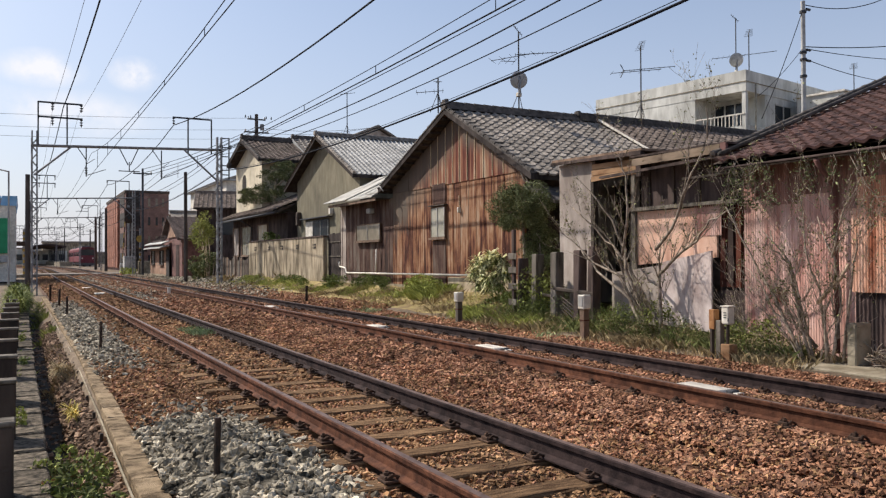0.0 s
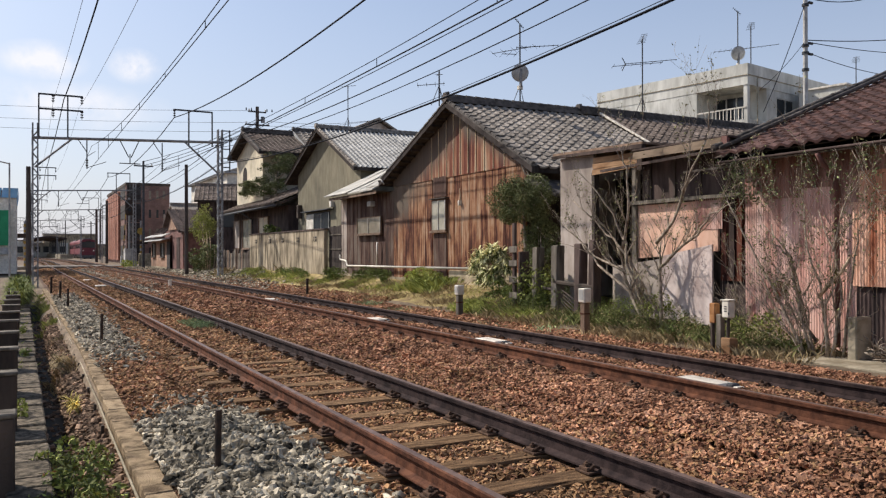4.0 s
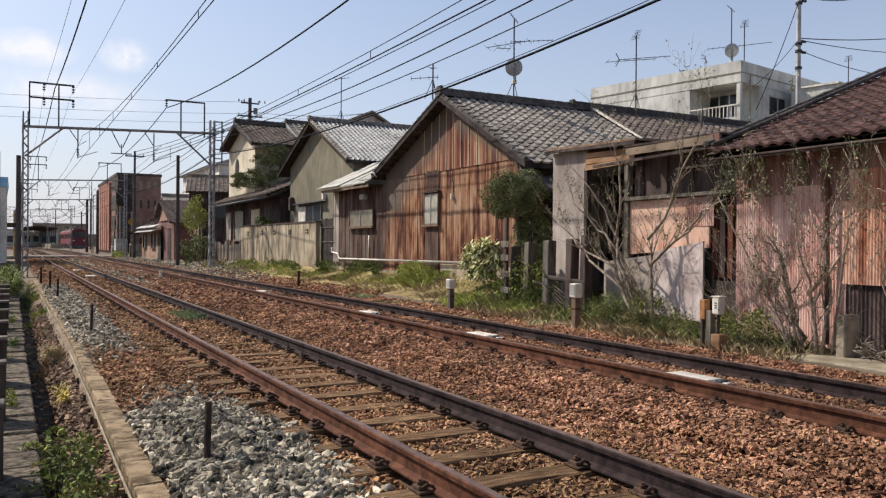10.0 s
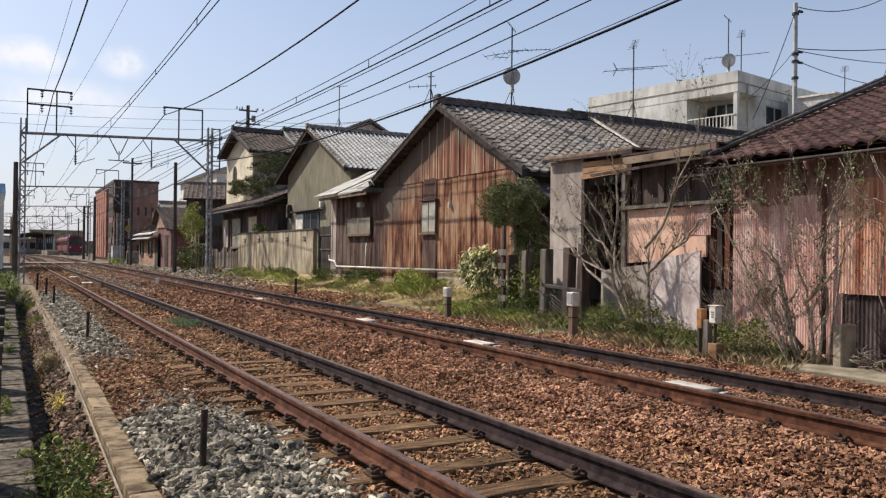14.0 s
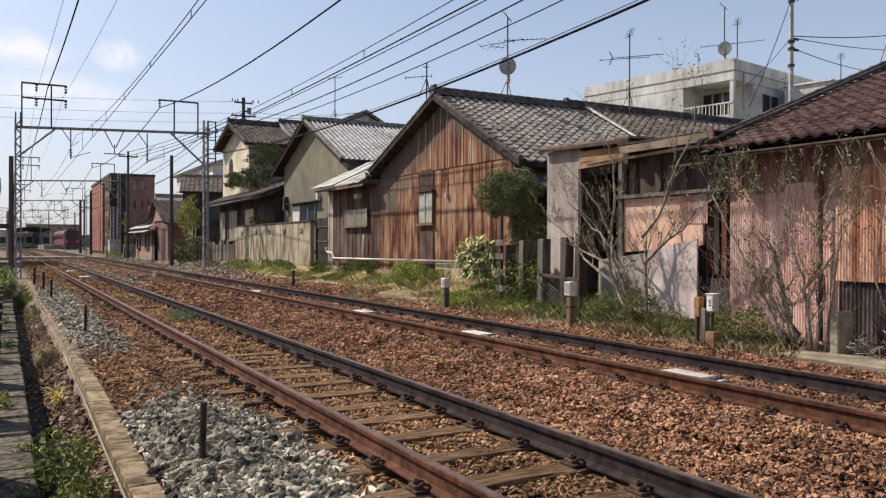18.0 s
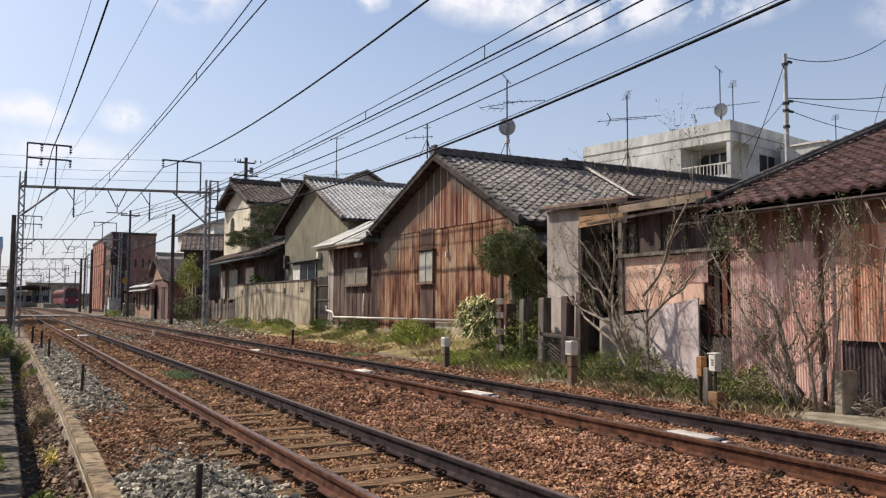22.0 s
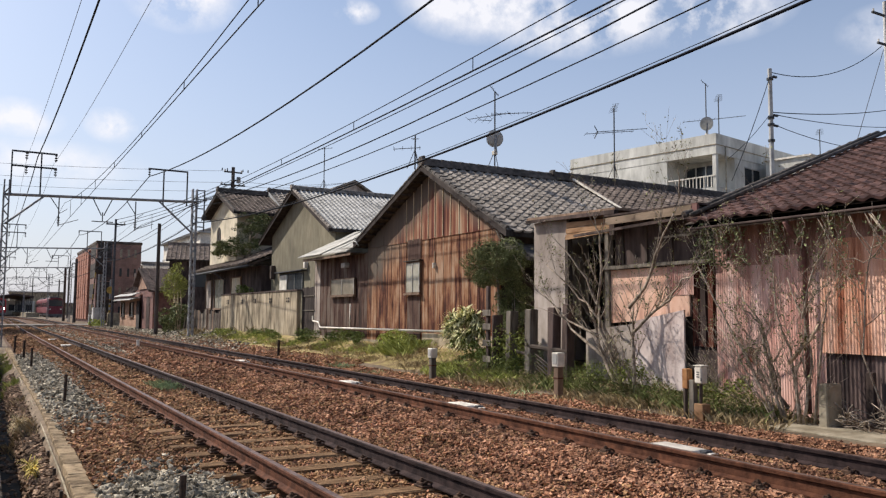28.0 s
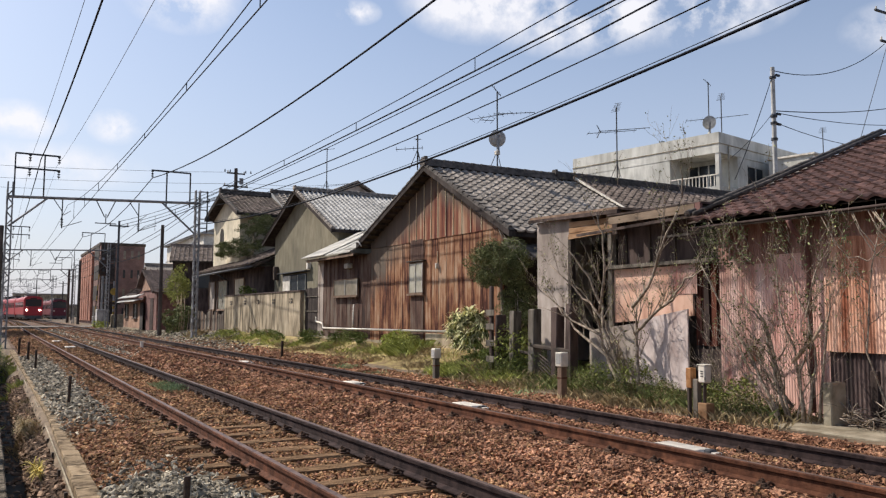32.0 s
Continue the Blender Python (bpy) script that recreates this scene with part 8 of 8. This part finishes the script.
    strap_leaves(th, "foliage", clumps(-0.08, 30, 0.15, 0.3, 5.5, 0.28, 70, 0.25, 74), 42, 0.42, 0.012, M_WEED_FRESH, 75)
    strap_leaves(th, "young_foliage", clumps(-0.1, 28, 0.22, 0.3, 5.0, 0.3, 50, 0.2, 76), 30, 0.36, 0.010, M_LEAF_YOUNG, 77)
    leaf_cloud(th, "leafy_foliage", clumps(-0.1, 30, 0.25, 0.28, 5.0, 0.35, 34, 0.2, 78), 1600, 0.075, M_LEAF, 79)


    for x, y, z, ry, k, mt in ((9.4, 18.8, 0.66, 0.8, 14, M_LEAF_BRIGHT), (9.45, 22.6, 0.62, 1.6, 14, M_LEAF), (9.4, 25.4, 0.6, 0.9, 8, M_LEAF), (9.35, 30.0, 0.5, 2.2, 14, M_LEAF), (9.35, 36.0, 0.4, 1.8, 10, M_LEAF_YOUNG), (9.0, 13.9, 0.45, 1.0, 12, M_LEAF)):
        th = thing("weed_clump", x, y, z - 0.3, "low leafy weeds on the grassy bank", "weeds", "weed clumps along the bank")
        leaf_cloud(th, "foliage", clumps(x, y, z + 0.06, 0.28, ry, 0.24, k + 8, 0.17, int(y * 10)), 260 * k, 0.045, mt, int(y * 11))


build_variegated()


def grass(name, label, areas, material, seed):
    """Blades in patches: areas are (x0, x1, y0, y1, count, height)."""
    g = np.random.default_rng(seed)
    vs, k = [], 0
    for x0, x1, y0, y1, n, h in areas:
        n *= 4
        m = max(3, n // 160)
        px, py = g.uniform(x0, x1, m), g.uniform(y0, y1, m)
        i = g.integers(0, m, n)
        x = np.clip(px[i] + g.normal(size=n) * 0.14, x0 - 0.1, x1 + 0.1)
        y = np.clip(py[i] + g.normal(size=n) * 0.22, y0 - 0.2, y1 + 0.2)
        z = np.array([ground_z(a, b) for a, b in zip(x, y)]) - 0.01
        a, hh = g.uniform(0, 6.28, n), h * g.uniform(0.25, 1.1, n)
        w = 0.003 + hh * 0.008
        lean = hh * g.uniform(0.2, 1.3, n)
        b = g.uniform(0, 6.28, n)
        p0 = np.stack([x - np.cos(a) * w, y - np.sin(a) * w, z], 1)
        p1 = np.stack([x + np.cos(a) * w, y + np.sin(a) * w, z], 1)
        p2 = np.stack([x + np.cos(b) * lean * 0.4 + np.cos(a) * w * 0.7, y + np.sin(b) * lean * 0.4 + np.sin(a) * w * 0.7, z + hh * 0.62], 1)
        p3 = np.stack([x + np.cos(b) * lean, y + np.sin(b) * lean, z + hh], 1)
        vs.append(np.stack([p0, p1, p2, p3], 1).reshape(-1, 3))
        k += n
    v = np.concatenate(vs)
    ob = big_mesh(name, v, np.arange(k * 4).reshape(-1, 4), material)
    return tagged(ob, label, "grass", kind="stuff")


grass("bank_grass", "bright green grass and weeds on the bank below the houses",
      [(8.1, 8.7, 12.0, 14.6, 900, 0.15), (8.3, 9.6, 11.5, 15.0, 900, 0.13), (8.1, 8.7, 14.2, 14.9, 200, 0.14), (9.0, 9.8, 17.6, 19.8, 700, 0.22), (8.8, 9.7, 20, 26, 700, 0.11), (8.7, 9.7, 27, 38, 900, 0.13), (8.2, 9.6, 38, 48, 200, 0.10), (7.9, 9.6, 11, 14.4, 900, 0.05), (8.1, 9.6, 14.4, 20, 450, 0.05), (8.6, 9.6, 20, 38, 900, 0.08)], M_GRASS, 81)
grass("dry_grass", "straw-coloured dry grass at the track's edge",
      [(7.8, 8.8, 6.3, 11.0, 1100, 0.14), (7.9, 8.9, 11, 14, 500, 0.15), (8.0, 9.6, 14, 27, 900, 0.14), (8.1, 9.5, 14.3, 18.8, 700, 0.045), (8.2, 9.5, 19, 36, 900, 0.06), (8.0, 9.5, 32, 46, 500, 0.12), (0.44, 0.56, 12.2, 13.4, 150, 0.13), (0.42, 0.56, 14.0, 17.0, 90, 0.1), (7.7, 8.3, 11, 16, 400, 0.08)], M_STRAW, 82)
grass("shed_grass", "dull green weeds and grass before the sheds", [(8.2, 8.8, 6.6, 11.0, 500, 0.18), (8.0, 8.7, 11, 13.5, 250, 0.14)], M_WEED, 85)


def feathery_weeds(x, y, z, rx, ry, h, stems, seed, material, label="tall feathery green weeds before the sheds"):
    """Upright thin stems set with many tiny narrow leaves."""
    th = thing("tall_weed", x, y, z, label, "weeds", "tall weeds before the sheds")
    g = np.random.default_rng(seed)
    lines, spots = [], []
    for _ in range(stems):
        a, r = g.uniform(0, 6.28), g.uniform(0, 1) ** 0.6
        bx, by = x + rx * r * math.cos(a), y + ry * r * math.sin(a)
        hh = h * g.uniform(0.45, 1.05) * (1.1 - 0.45 * r)
        lx, ly = g.normal() * 0.12 * hh, g.normal() * 0.12 * hh
        pts = [Vector((bx + lx * t * t, by + ly * t * t, ground_z(bx, by) - 0.02 + hh * t)) for t in (0, 0.35, 0.7, 1.0)]
        lines.append((pts, [0.0035, 0.003, 0.002, 0.001]))
        for t in g.uniform(0.15, 1.05, 26):
            w = 0.10 * hh * (1.15 - t) + 0.012
            spots.append((bx + lx * t * t + g.normal() * w, by + ly * t * t + g.normal() * w, ground_z(bx, by) + hh * t))
    tubes("stem_work", lines, M_WEED, th, "", 3, kind="stuff")
    v, f = scatter(np.array(spots), 0.022 * g.uniform(0.6, 1.5, len(spots)), 0.2, NARROW_V, LEAF_F, seed + 1)
    big_mesh("foliage", v, f, material, th, kind="stuff")


for _k, (_x, _y, _rx, _ry, _h, _n) in enumerate(((8.4, 9.95, 0.25, 0.35, 0.62, 60), (8.45, 9.35, 0.2, 0.3, 0.5, 45), (8.7, 7.62, 0.2, 0.28, 0.58, 60), (8.5, 8.5, 0.25, 0.4, 0.36, 60), (8.45, 10.6, 0.2, 0.35, 0.5, 45), (8.55, 12.35, 0.2, 0.35, 0.6, 60), (8.4, 13.0, 0.25, 0.4, 0.4, 60), (8.35, 8.0, 0.2, 0.25, 0.28, 40), (8.5, 6.75, 0.2, 0.25, 0.30, 40))):
    feathery_weeds(_x, _y, 0.15, _rx, _ry, _h, _n, 500 + _k, M_WEED_FRESH if _k % 3 != 1 else M_WEED)
grass("dry_stalks", "thin dry stalks before the concrete wall", [(9.45, 9.7, 30, 36, 14, 0.35), (9.2, 9.6, 46.5, 48.5, 14, 0.4)], M_STRAW, 89)
grass("dry_reeds", "pale dry reeds at the foot of the lattice mast", [(8.3, 9.3, 38.6, 41, 40, 0.35)], M_STRAW, 86)
grass("track_weeds", "small green weeds between the rails", [(2.95, 3.2, 14.6, 16.8, 420, 0.13), (1.7, 2.1, 10, 13, 120, 0.06), (4.2, 4.9, 6.0, 8.2, 60, 0.035), (7.3, 7.7, 8, 20, 300, 0.1)], M_TRACKWEED, 83)
grass("ditch_grass", "grass tufts along the ditch", [(-0.1, 0.05, 9, 24, 110, 0.13), (0.45, 0.58, 18, 34, 300, 0.16), (-0.4, -0.1, 5, 34, 400, 0.2)], M_GRASS, 84)

# ---- trains ----
def car_outline(w, z0, z1):
    h = w / 2
    return [(-h, z0), (h, z0), (h, z1 - 0.55), (h - 0.12, z1 - 0.25), (h - 0.5, z1 - 0.05), (0, z1), (-h + 0.5, z1 - 0.05), (-h + 0.12, z1 - 0.25), (-h, z1 - 0.55)]


def build_car(label, lamps=True, length=18.2, paint=M_RED):
    """A railcar, front end at its origin, its body running back along +y."""
    th = new("train_car")
    HOME[th.name] = (0, 0, 0)
    tagged(th, label, "train car", "cars of the red trains")
    part("body", prism([(p[0], p[1]) for p in car_outline(2.74, 1.0, 3.95)], "y", 0.25, length), paint, th, "red body")
    face = part("front", prism([(p[0] * 0.97, p[1] * 0.99 + 0.02) for p in car_outline(2.74, 0.85, 3.92)], "y", 0.0, 0.26), paint, th, "flat red front end")
    part("windscreen", box(-1.15, 1.15, -0.02, 0.05, 2.3, 3.45, bevel=0.015), M_GLASS, face, "wide dark windscreen")
    part("destination_panel", box(-0.45, 0.45, -0.03, 0.03, 3.47, 3.66), M_CLIP, face)
    for s in (-1, 1):
        part("headlight", rod((s * 0.92, -0.06, 1.75), (s * 0.92, 0.05, 1.75), 0.13, 12), M_LIGHT if lamps else M_WHITE, face, "bright headlight" if lamps else "unlit headlight")
    part("skirt", box(-1.2, 1.2, 0.1, 0.5, 0.35, 0.9, bevel=0.03), M_TRAINGREY, th)
    part("underframe", box(-1.15, 1.15, 0.6, length - 0.3, 0.55, 1.0), M_TRAINGREY, th, "grey underframe")
    for i in range(7):
        y0 = 1.2 + i * 2.4
        for s in (-1, 1):
            part("side_window", box(s * 1.375 - 0.012, s * 1.375 + 0.012, y0, y0 + 1.7, 2.2, 3.05), M_GLASS, th)
    for k, y0 in enumerate((2.4, length - 3.6)):
        bogie = part("bogie", box(-0.95, 0.95, y0 - 0.9, y0 + 0.9, 0.42, 0.75), M_TRAINGREY, th)
        for dy in (-0.75, 0.75):
            for s in (-1, 1):
                part("wheel", rod((s * 0.50, y0 + dy, 0.43 + 0.15), (s * 0.62, y0 + dy, 0.43 + 0.15), 0.42, 14), M_RAIL_DARK, bogie)
    part("roof_unit", box(-0.8, 0.8, 4, 8, 3.9, 4.2, bevel=0.05), M_TRAINGREY, th)
    part("roof_unit", box(-0.8, 0.8, 11, 14, 3.9, 4.2, bevel=0.05), M_TRAINGREY, th)
    return th


TRACK_FAR = (RAILS[2] + RAILS[3]) / 2
lead_car = build_car("red train car with lit headlights on the far track")
second_car = copy_thing(lead_car, pose(0, 0, 0))
third_car = copy_thing(lead_car, pose(0, 0, 0))
parked = build_car("red train car standing at the station platform", lamps=False, paint=M_RED_DULL)
parked.matrix_basis = pose(11.35, 168, 0.0, 0, 0, 0.3)
copy_thing(parked, pose(11.25, 186.7, 0.0, 0, 0, 0.3))


def on_track(y):
    """A car's pose on the far track with its front end at y."""
    slope = (bend(y + 15) - bend(y)) / 15
    return pose(TRACK_FAR + bend(y), y, FAR_LIFT, 0, 0, -math.degrees(math.atan(slope)))


def motions():
    # the train waits beyond the bend, then runs in at about 13 m/s
    front = [(0.0, 300.0), (19.0, 300.0), (22.0, 281.0), (25.0, 238.0), (27.5, 201.0), (29.0, 181.5), (30.0, 169.0), (31.0, 156.0), (32.0, 143.0)]
    for k, car in enumerate((lead_car, second_car, third_car)):
        walk(car, [(t, on_track(y + 18.7 * k)) for t, y in front])


motions()
